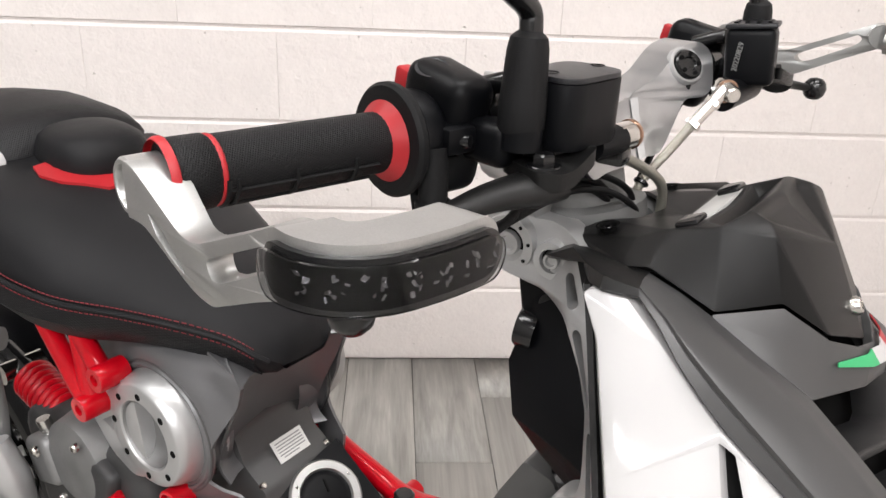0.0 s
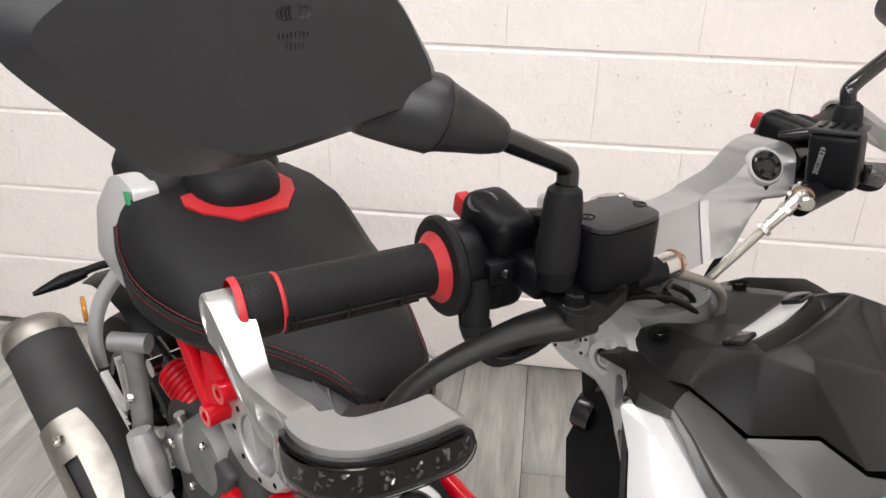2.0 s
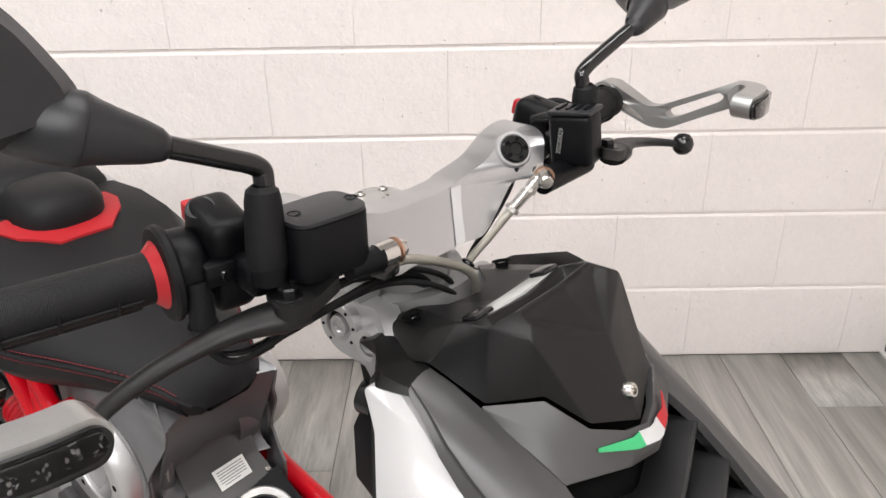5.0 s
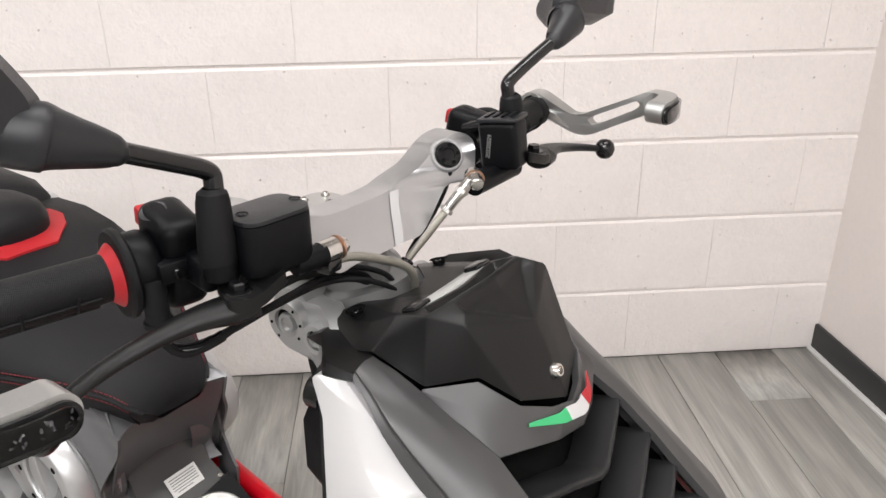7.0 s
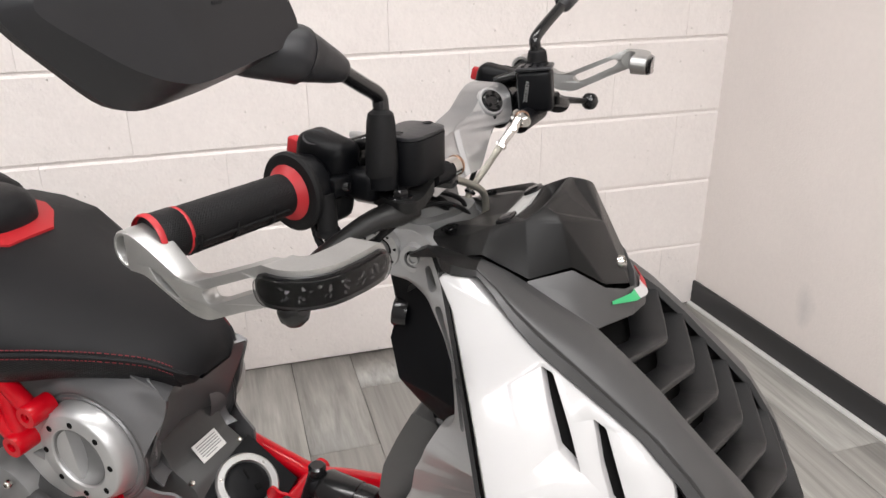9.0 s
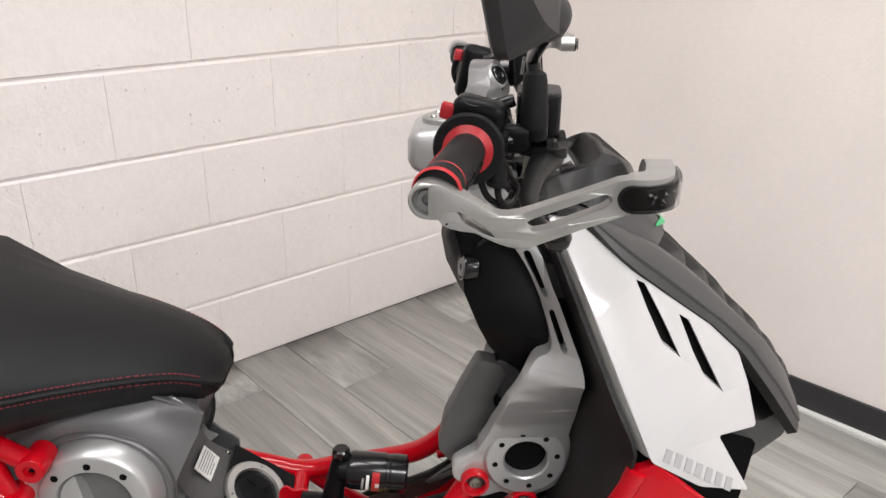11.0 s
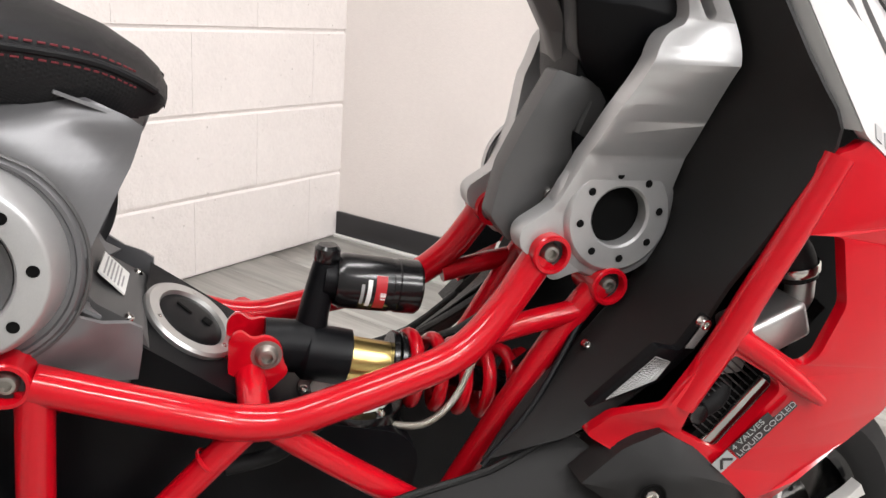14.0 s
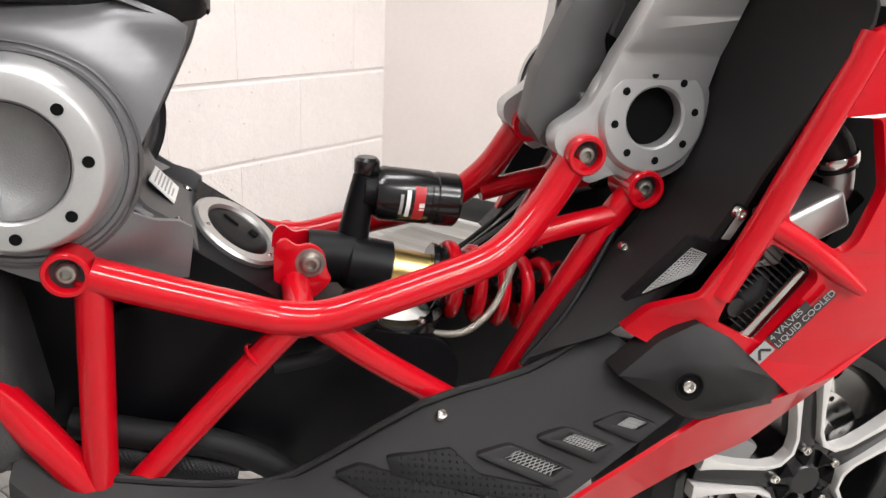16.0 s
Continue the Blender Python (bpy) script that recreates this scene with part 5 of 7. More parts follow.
COLLAR = [
    [(0.1365, 0.000, 0.9075), (0.131, 0.020, 0.9115), (0.1165, 0.043, 0.921), (0.0915, 0.057, 0.940), (0.057, 0.080, 0.933)],
    [(0.1415, 0.000, 0.912), (0.136, 0.0215, 0.9160), (0.1220, 0.0470, 0.9262), (0.0948, 0.0612, 0.9448), (0.0600, 0.0838, 0.9378)],
    [(0.1525, 0.000, 0.902), (0.145, 0.024, 0.904), (0.125, 0.052, 0.909), (0.099, 0.071, 0.9265), (0.0595, 0.0845, 0.9350)],
    [(0.1525, 0.000, 0.893), (0.146, 0.028, 0.894), (0.124, 0.078, 0.9005), (0.094, 0.081, 0.9170), (0.061, 0.0855, 0.9330)],
    [(0.1460, 0.000, 0.890), (0.140, 0.028, 0.891), (0.118, 0.076, 0.8960), (0.090, 0.079, 0.9120), (0.060, 0.0840, 0.9290)],
]
collar = part("nose_collar", chamfer(sheet(sym(COLLAR), 0.003), 0.0012, 25, 2), "flank_grey", S, "anthracite nose collar with a tricolour strip", 22)
both("shoulder", lambda: sheet([[(-0.062, -0.066, 0.940), (-0.044, -0.064, 0.951), (-0.006, -0.080, 0.9540), (0.004, -0.088, 0.9555), (0.020, -0.090, 0.9565)], [(-0.055, -0.084, 0.944), (-0.034, -0.088, 0.957), (-0.004, -0.098, 0.9595), (0.006, -0.100, 0.9590), (0.021, -0.103, 0.9565)], [(-0.020, -0.100, 0.954), (-0.014, -0.108, 0.9575), (0.002, -0.120, 0.9590), (0.014, -0.119, 0.9575), (0.024, -0.117, 0.9560)], [(-0.014, -0.106, 0.947), (-0.008, -0.116, 0.950), (0.004, -0.1275, 0.9535), (0.016, -0.1240, 0.9530), (0.026, -0.1200, 0.9520)]], 0.003), "hood_black", S, "matt black shoulder panel beside the hood", 24)
for i, mt in ((0, "green"), (1, "white"), (2, "red_soft")):
    def at(t):
        """A place along the lower rim of the collar, across its middle."""
        row = [(x, -y, z) for x, y, z in reversed(COLLAR[2][:3])] + COLLAR[2][1:3]
        up = [(x, -y, z) for x, y, z in reversed(COLLAR[1][:3])] + COLLAR[1][1:3]
        k = min(int(t), 3)
        f = t - k
        return Vector(row[k]).lerp(Vector(row[k + 1]), f), Vector(up[k]).lerp(Vector(up[k + 1]), f)
    lo, hi = ((0.15, 1.35), (1.35, 2.4), (2.4, 3.6))[i]
    r0, r1 = [], []
    for k in range(5):
        a, b = at(lo + (hi - lo) * k / 4)
        w = 0.72 if i == 1 else (0.16 + 0.54 * k / 4 if i == 0 else 0.70 - 0.45 * k / 4)
        r0.append(a.lerp(b, 0.03) + Vector((0.0022, 0, 0.0022)))
        r1.append(a.lerp(b, 0.03 + w) + Vector((0.0022, 0, 0.0022)))
    part("tricolour_strip", sheet([r0, r1], 0.0008), mt, collar)

BAND_IN = [(0.0185, -0.0895, 0.9555), (0.0395, -0.0865, 0.9470), (0.0610, -0.0850, 0.9365), (0.0930, -0.0815, 0.9175), (0.1235, -0.0785, 0.9010), (0.154, -0.084, 0.880), (0.182, -0.086, 0.857), (0.206, -0.088, 0.834), (0.230, -0.090, 0.812), (0.254, -0.090, 0.790), (0.284, -0.080, 0.752), (0.300, -0.070, 0.72)]
BAND_OUT = [(0.022, -0.117, 0.954), (0.040, -0.121, 0.9390), (0.057, -0.126, 0.9210), (0.0735, -0.1275, 0.9050), (0.090, -0.128, 0.891), (0.108, -0.1275, 0.878), (0.130, -0.127, 0.862), (0.151, -0.1265, 0.847), (0.174, -0.127, 0.831), (0.210, -0.133, 0.799), (0.252, -0.136, 0.745), (0.292, -0.125, 0.690)]


def band():
    """Top face, a rounded crease, a narrow side face and the turned-in edge."""
    cols = []
    for f, lift in ((0.0, 0.0), (0.18, 0.62), (0.24, 0.82), (0.32, 0.92), (0.55, 1.05), (0.76, 1.02), (0.80, 0.92), (0.83, 0.60), (0.86, 0.66), (1.0, 0.10)):
        row = []
        for k, (a, b) in enumerate(zip(BAND_IN, BAND_OUT)):
            up = lift * min(1.0, 0.25 + 0.3 * k)
            row.append(tuple(Vector(a).lerp(Vector(b), f) + Vector((0.0035, -0.0045, 0.0065)) * up))
        cols.append(row)
    cols.append([(x - 0.002, y + 0.014, z - 0.012) for x, y, z in BAND_OUT])
    cols.insert(0, [(x - 0.002, y + 0.001, z - 0.007) for x, y, z in BAND_IN])
    return sheet(cols, 0.003)


part("front_flank", band(), "flank_grey", S, "anthracite front fairing flank", 26)
part("front_flank", moved(flipped(band()), Matrix.Translation((0.004, -0.018, 0))), "flank_grey", S, "anthracite front fairing flank", 26)
grille = part("front_grille", sheet([[(0.112, -0.078, 0.880), (0.17, -0.092, 0.825), (0.24, -0.094, 0.765), (0.285, -0.08, 0.700)], [(0.115, -0.009, 0.865), (0.180, -0.009, 0.810), (0.245, -0.009, 0.745), (0.285, -0.009, 0.700)], [(0.112, 0.078, 0.880), (0.17, 0.092, 0.825), (0.24, 0.094, 0.765), (0.285, 0.08, 0.700)]], 0.003), "shade_black", S, "black stepped front grille")
SL = [(0.154, 0.088, 0.886), (0.182, 0.091, 0.862), (0.206, 0.093, 0.838), (0.231, 0.094, 0.815), (0.255, 0.094, 0.793), (0.277, 0.090, 0.768), (0.296, 0.084, 0.742)]
for k, (ex, ey, ez) in enumerate(SL):
    cx, cz = ex + 0.022, ez - 0.013
    def row(dx, dz, w=1.0):
        half = [(ex, -ey * w, ez), ((ex + cx) / 2 + 0.002, -ey * 0.45, (ez + cz) / 2), (cx, -0.006, cz), (cx, 0.006, cz), ((ex + cx) / 2 + 0.002, ey * 0.45, (ez + cz) / 2), (ex, ey * w, ez)]
        return [(x + dx, y - 0.009 * (1 + y / ey), z + dz) for x, y, z in half]
    part("slat", chamfer(sheet([row(-0.034, -0.014, 0.95), row(-0.002, -0.0060, 0.965), row(0.0005, -0.0068, 0.965), row(0.001, -0.0110, 0.965), row(-0.0060, -0.0190, 0.965)], 0.0015), 0.0006, 30, 1), "slat_black", grille, angle=20)
part("beak", chamfer(plate(rounded([(0.24, 0.70), (0.262, 0.688), (0.300, 0.715), (0.292, 0.67), (0.25, 0.63), (0.20, 0.62)], 0.006), [], -0.10, 0.10), 0.004, 50), "dark_grey", S)
# Added black fill in place of the shaded inside of the nose.
part("nose_core", plate(rounded([(0.0, 0.93), (0.10, 0.885), (0.17, 0.82), (0.24, 0.74), (0.22, 0.66), (0.16, 0.69), (0.13, 0.79)], 0.01), [], -0.10, 0.10), "shade_black", S)

# ---- handlebar (turned a little to the right) ----
BAR0 = BAR = Matrix.Translation((-0.001, -0.012, 0)) @ pose(0, 0, 0, 0, 0, -4.57)


def bpart(name, bm, material, parent, label="", angle=38):
    return part(name, moved(bm, BAR), material, parent, label, angle)


def lr(bm, s):
    return bm if s == -1 else flipped(bm)


bar = bpart("handlebar", tube([(-0.068, -0.100, 1.050), (-0.066, -0.150, 1.046), (-0.0725, -0.195, 1.042), (-0.0940, -0.322, 1.0425)], 0.0105), "gloss_black", S, "forged silver handlebar with black controls")
bpart("bar_tube", flipped(tube([(-0.068, -0.100, 1.050), (-0.066, -0.150, 1.046), (-0.0725, -0.195, 1.042), (-0.0940, -0.322, 1.0425)], 0.0105)), "gloss_black", bar)
# forged crown: one plate from clamp to clamp
CROWN = [(0.0, 0.994), (0.028, 0.995), (0.047, 0.993), (0.058, 1.001), (0.090, 1.0295), (0.110, 1.029), (0.1215, 1.036), (0.132, 1.056), (0.1315, 1.0635), (0.1235, 1.0695), (0.1085, 1.0665), (0.0965, 1.0610), (0.0735, 1.0462), (0.039, 1.0341), (0.0137, 1.0327), (0.0, 1.0335)]
CROWN = CROWN + [(-y, z) for y, z in reversed(CROWN[1:-1])]


def crown_x(y, z):
    """Front face of the crown: leaning back in the middle, its arms coming forward."""
    return -0.031 - 0.6 * (z - 0.988) + 0.4 * max(0.0, abs(y) - 0.045)


def crown():
    bm = plate(rounded(CROWN, 0.006), [], 0.0, 0.026, 0.0)
    for y in (-0.045, 0.045):
        bmesh.ops.bisect_plane(bm, geom=list(bm.verts) + list(bm.edges) + list(bm.faces), plane_co=(y, 0, 0), plane_no=(1, 0, 0))
    for v in bm.verts:
        v.co = Vector((crown_x(v.co.x, v.co.z) - v.co.y, v.co.x, v.co.z))
    return chamfer(bm, 0.0035, 40, 3)


ab = bpart("bar_crown", crown(), "crown_silver", bar, "forged silver handlebar crown with a white stripe")
for s in (-1, 1):
    cap = bpart("clamp_cap", lr(turned([(0, 0.003), (0.005, 0.003), (0.006, 0.0045), (0.0108, 0.0045), (0.0120, 0.003), (0.0120, -0.002)], (-0.0450, -0.1010, 1.0525), (0.72, 0.36, 0.52), 26), s), "gloss_black", ab)
    bpart("clamp_rim", lr(turned([(0.0120, -0.006), (0.0120, 0.0012), (0.0128, 0.0022), (0.0145, 0.0022), (0.0158, 0.000), (0.0160, -0.003)], (-0.0460, -0.1010, 1.0525), (0.72, 0.36, 0.52), 34), s), "silver", ab)
    e1, e2 = Vector((0.36, -0.72, 0)).normalized(), Vector((0.72, 0.36, 0.52)).normalized()
    e3 = e2.cross(e1)
    for k in range(5):
        a = k * math.pi * 0.4
        c = Vector((-0.0450, -0.1010, 1.0525)) + 0.0084 * (math.cos(a) * e1 + math.sin(a) * e3)
        bpart("cap_dimple", lr(turned([(0, 0.0054), (0.0018, 0.0054), (0.0018, 0.003)], c, e2, 8), s), "shade_black", cap)


def stripe():
    bm = bmesh.new()
    V = [[bm.verts.new((crown_x(y, z) + 0.0012, y, z)) for y in (y0, y1)] for z, y0, y1 in ((0.9952, 0.0172, 0.0278), (1.0080, 0.0232, 0.0338), (1.0220, 0.0298, 0.0405), (1.0335, 0.0358, 0.0468))]
    for a, b in zip(V, V[1:]):
        bm.faces.new((a[0], a[1], b[1], b[0]))
    return bm


bpart("crown_stripe", stripe(), "white", ab)
bpart("top_yoke", chamfer(chamfer(box((-0.106, 0, 0.994), (0.072, 0.090, 0.050)), 0.014, 60, 2), 0.004, 30, 2), "silver", bar)
bpart("yoke_plate", turned([(0, 0.0045), (0.0200, 0.0045), (0.0225, 0.0030), (0.0225, -0.002)], (-0.106, 0.0, 1.021), (0, 0, 1), 34), "alu", bar)
for p in ((-0.116, -0.010), (-0.094, 0.000), (-0.112, 0.011)):
    screw(bar, BAR @ Vector((p[0], p[1], 1.0262)), (0, 0, 1), 0.0042)
bpart("steering_stem", tube([(-0.070, 0, 0.985), (-0.050, 0, 0.90)], 0.030, smooth=0, n=24), "cast", bar)
part("headset", turned([(0, 0.02), (0.030, 0.02), (0.046, 0.012), (0.046, -0.02), (0, -0.02)], (-0.066, 0.0, 0.945), (-0.25, 0, 1), 32), "cast", S, "cast aluminium headset")
both("head_tube", lambda: tube([(-0.096, -0.057, 0.941), (-0.096, 0.0, 0.946)], 0.024, smooth=0, n=20), "silver", S)

# grips, throttle flange, switchgear
GA, GB = Vector((-0.0755, -0.2090, 1.0415)), Vector((-0.0945, -0.3240, 1.0425))
for s in (-1, 1):
    def at(t, r=0.0, a=0.0):
        d = (GB - GA).normalized()
        u = d.cross(Vector((0, 0, 1))).normalized()
        w = u.cross(d)
        p = GA + (GB - GA) * t + r * (math.cos(a) * u + math.sin(a) * w)
        return p
    g = bpart("grip", lr(tube([at(-0.06), at(0.0), at(0.5), at(0.99)], 0.0162, n=26, smooth=3), s), "grip", bar, "black knurled rubber grip with red bands")
    gd = (GB - GA).normalized()
    if s == -1:
        bpart("grip_ring", lr(turned([(0.016, -0.001), (0.0182, 0.0), (0.0182, 0.0022), (0.017, 0.004)], at(0.985), gd, 30), s), "red_soft", g, "red rubber end ring")
    if s == -1:
        bpart("grip_band", lr(turned([(0.0160, -0.001), (0.0168, 0.0), (0.0168, 0.0010), (0.0160, 0.002)], at(0.805), gd, 30), s), "red_soft", g)
    bpart("grip_sleeve", lr(turned([(0.0165, 0.0), (0.0172, 0.001), (0.0172, 0.017), (0.0165, 0.018)], at(0.825), gd, 30), s), "grip", g)
    # raised ribs on the front and below
    for a in (-2.75, -2.0):
        bpart("grip_rib", lr(tube([at(0.10, 0.0166, a), at(0.5, 0.0166, a), at(0.80, 0.0166, a)], 0.0011, n=6), s), "rubber", g)
    for t in (0.22, 0.50, 0.76, 0.80):
        bpart("grip_rib", lr(tube([at(t, 0.0166, -3.1), at(t, 0.0172, -2.7), at(t, 0.0172, -2.3), at(t, 0.0168, -1.9)], 0.0012, n=6), s), "rubber", g)
    for k in range(6):
        t0 = 0.22 + 0.085 * k
        bpart("red_mark", lr(tube([at(t0, 0.0160, 0.30), at(t0, 0.0165, 0.55), at(t0 + (0.05 if k % 2 else 0.0), 0.0160, 0.80)], 0.0010, n=5, smooth=2), s), "red_soft", g)
    bpart("flange", lr(turned([(0.012, -0.009), (0.029, -0.009), (0.0308, -0.007), (0.0308, -0.004), (0.029, -0.002), (0.016, -0.001)], at(-0.012), gd, 40), s), "rubber", g)
    if s == -1:
        bpart("flange_ring", lr(turned([(0.0160, 0.005), (0.0198, 0.001), (0.0218, -0.0012), (0.0212, -0.003)], at(-0.012), gd, 40), s), "red_soft", g, "red rubber flange ring")
    # throttle / switch housings
    hs = bpart("throttle_housing", lr(turned([(0.012, -0.0200), (0.0220, -0.0200), (0.0245, -0.0180), (0.0258, -0.0140), (0.0258, -0.0040), (0.0245, -0.0010), (0.012, -0.0005)], at(-0.075), gd, 40), s), "black", bar)
    bpart("housing_clamp", lr(chamfer(box((-0.0530, -0.1800, 1.0440), (0.026, 0.020, 0.015), (0, 0, -11)), 0.003, 30, 2), s), "black", hs)
    bpart("housing_seam", lr(chamfer(box((-0.0480, -0.1910, 1.0350), (0.0052, 0.0190, 0.0011), (0, 0, -11)), 0.0003), s), "shade_black", hs)
    bpart("clamp_bolt", lr(turned([(0, 0.004), (0.0034, 0.004), (0.0038, 0.002), (0.0038, -0.006)], (-0.0410, -0.1815, 1.044), (1, 0.2, 0.1), 10), s), "gloss_black", hs)
    bpart("cable_boot", lr(tube([(-0.053, -0.1935, 1.040), (-0.050, -0.1945, 1.024), (-0.0490, -0.1955, 1.010)], [0.0095, 0.0082, 0.0080], n=16), s), "rubber", hs)
    bpart("boot_rim", lr(turned([(0.006, -0.003), (0.0096, -0.002), (0.0100, 0.0), (0.0096, 0.002), (0.006, 0.003)], (-0.0490, -0.1955, 1.0105), (0.05, -0.05, 1), 20), s), "rubber", hs)
    sw = bpart("switch_housing", lr(chamfer(box((-0.0700, -0.1650, 1.0445), (0.048, 0.032, 0.068), (0, 12, -8)), 0.010, 30, 4), s), "black", bar)
    bpart("kill_switch", lr(chamfer(box((-0.0930, -0.1690, 1.0665), (0.014, 0.010, 0.014), (0, 12, -8)), 0.002), s), "red_soft", sw, "red switch button")
    bpart("switch_dimple", lr(turned([(0, -0.0012), (0.0060, -0.0008), (0.0085, 0.0004), (0.0092, 0.0003)], (-0.0720, -0.1735, 1.0770), (0.22, -0.35, 0.9), 24), s), "satin_black", sw)
    if s == -1:
        bpart("cable", tube([(-0.066, -0.192, 1.020), (-0.058, -0.194, 0.998), (-0.044, -0.186, 0.988), (-0.034, -0.160, 0.990), (-0.036, -0.100, 0.9935), (-0.044, -0.060, 0.990), (-0.042, -0.028, 0.980), (-0.041, -0.004, 0.962), (-0.043, 0.006, 0.935)], 0.0030), "rubber", bar)
        bpart("cable", tube([(-0.049, -0.196, 1.012), (-0.047, -0.196, 0.996), (-0.038, -0.184, 0.985), (-0.030, -0.150, 0.994), (-0.048, -0.100, 0.9995), (-0.047, -0.065, 0.996), (-0.043, -0.030, 0.987), (-0.040, -0.004, 0.966), (-0.042, 0.008, 0.935)], 0.0030), "rubber", bar)
        bpart("cable_sleeve", tube([(-0.0445, -0.1885, 0.9870), (-0.0365, -0.1760, 0.9865), (-0.0320, -0.1600, 0.9905)], 0.0042, n=12), "gloss_black", bar)
    # bracket, mirror socket
    br = bpart("lever_bracket", lr(chamfer(box((-0.036, -0.163, 1.042), (0.034, 0.022, 0.024), (0, 0, -6)), 0.006, 30, 3), s), "black", bar)
    bpart("bar_clamp", lr(turned([(0.012, -0.010), (0.0165, -0.010), (0.0165, 0.010), (0.012, 0.010)], (-0.054, -0.148, 1.047), (0.1, 1, 0), 24), s), "gloss_black", br)
    bpart("clamp_bolt", lr(turned([(0, 0.016), (0.005, 0.016), (0.006, 0.014), (0.006, -0.012)], (-0.050, -0.148, 1.068), (0.9, 0, 0.3), 10), s), "gloss_black", br)
    bpart("mirror_socket", lr(tube([(-0.0165, -0.1645, 1.042), (-0.0170, -0.1640, 1.062)], 0.0112, smooth=0, n=22), s), "black", br)
    bt = bpart("mirror_boot", lr(turned([(0.0112, -0.012), (0.0124, -0.009), (0.0124, 0.004), (0.0116, 0.016), (0.0108, 0.030), (0.0096, 0.036), (0.0060, 0.0390)], (-0.0180, -0.1635, 1.0625), (-0.02, 0.06, 1), 26), s), "rubber", br)

# right brake master cylinder
def upright(outline, z0, z1, at, turn):
    """A rounded outline raised between two heights."""
    bm = plate(outline, [], z0, z1)
    for v in bm.verts:
        v.co = Vector((v.co.x, v.co.z, v.co.y))
    return moved(bm, pose(at[0], at[1], 0, 0, 0, turn))


mc = bpart("brake_reservoir", chamfer(upright(rounded([(-0.0200, -0.0268), (0.0200, -0.0268), (0.0200, 0.0268), (-0.0200, 0.0268)], 0.014, 6), 1.0415, 1.0762, (-0.0120, -0.1280), -3), 0.0016, 60, 2), "black", bar, "black brake fluid reservoir with two cross-head screws")
bpart("reservoir_lid", chamfer(upright(rounded([(-0.0196, -0.0264), (0.0196, -0.0264), (0.0196, 0.0264), (-0.0196, 0.0264)], 0.0138, 6), 1.0766, 1.0795, (-0.0120, -0.1280), -3), 0.0012, 60, 2), "satin_black", mc)
for p in ((-0.0145, -0.1445), (-0.0100, -0.1045)):
    bpart("screw_recess", turned([(0, -0.0006), (0.0030, -0.0006), (0.0036, 0.0003), (0.0042, 0.0003)], (p[0], p[1], 1.0796), (0, 0, 1), 18), "shade_black", mc)
    screw(mc, BAR @ Vector((p[0], p[1], 1.0783)), (0, 0, 1), 0.0026, "gloss_black")
bpart("cylinder", tube([(0.0000, -0.119, 1.0385), (0.0030, -0.094, 1.0385)], 0.0085, smooth=0, n=20), "black", mc)
bpart("cylinder_body", chamfer(box((-0.0200, -0.1330, 1.0365), (0.026, 0.046, 0.014), (0, 0, -3)), 0.004, 30, 2), "black", mc)
bj = bpart("banjo_bolt", turned([(0.0085, -0.014), (0.0085, 0.0), (0.0068, 0.002), (0.0068, 0.006), (0.0055, 0.009), (0, 0.009)], (0.003, -0.083, 1.039), (0.05, 1, 0), 12), "steel", mc)
bpart("banjo_washer", turned([(0.005, 0.0), (0.0090, 0.0), (0.0090, 0.0018), (0.005, 0.0018)], (0.003, -0.0815, 1.039), (0.05, 1, 0), 20), "copper", bj)
bpart("brake_hose", tube([(0.003, -0.083, 1.030), (-0.012, -0.074, 1.0205), (-0.0161, -0.050, 1.0149), (-0.0132, -0.020, 1.002), (-0.0101, 0.005, 0.9864), (-0.0112, 0.015, 0.9665), (-0.016, 0.018, 0.940)], 0.0036), "braid", bar, "braided steel brake hose")
bpart("banjo_eye", chamfer(box((-0.002, -0.088, 1.0270), (0.018, 0.016, 0.011), (0, 0, 8)), 0.003, 30, 2), "gloss_black", mc)

# left clutch-side master cylinder
HOSE = [Vector(p) for p in ((-0.0068, 0.0860, 1.0413), (-0.0193, 0.0660, 1.0151), (-0.0281, 0.0520, 0.9958), (-0.0388, 0.0360, 0.9727), (-0.0418, 0.0280, 0.9489))]
mc2 = bpart("brake_reservoir", chamfer(box((-0.0100, 0.1390, 1.0610), (0.037, 0.030, 0.044), (0, -6, 13)), 0.005, 30, 3), "black", bar, "black rear brake reservoir with a cast date")
bpart("reservoir_lid", chamfer(box((-0.0122, 0.1390, 1.0846), (0.0382, 0.0312, 0.004), (0, -6, 13)), 0.0015), "satin_black", mc2)
for k in range(4):
    bpart("lid_rib", box((-0.0245 + 0.008 * k, 0.1375 + 0.0018 * k, 1.0856 + 0.0008 * k), (0.003, 0.020, 0.0022), (0, -6, 13)), "black", mc2)
bpart("cylinder", tube([(-0.010, 0.094, 1.034), (-0.014, 0.160, 1.034)], 0.0105, smooth=0, n=20), "black", mc2)
bj = bpart("banjo_bolt", turned([(0.0082, -0.014), (0.0082, -0.004), (0.0066, -0.002), (0.0066, 0.004), (0.0050, 0.007), (0, 0.007)], (-0.0030, 0.0885, 1.0395), (0.75, -0.65, -0.1), 12), "steel", mc2)
bpart("banjo_washer", turned([(0.005, -0.006), (0.0088, -0.006), (0.0088, -0.004), (0.005, -0.004)], (-0.0030, 0.0885, 1.0395), (0.75, -0.65, -0.1), 20), "copper", bj)
bpart("brake_hose", tube([HOSE[0], HOSE[1], HOSE[2], HOSE[3], HOSE[4]], [0.0040, 0.0037, 0.0035, 0.0035, 0.0035]), "braid", bar, "braided steel brake hose")
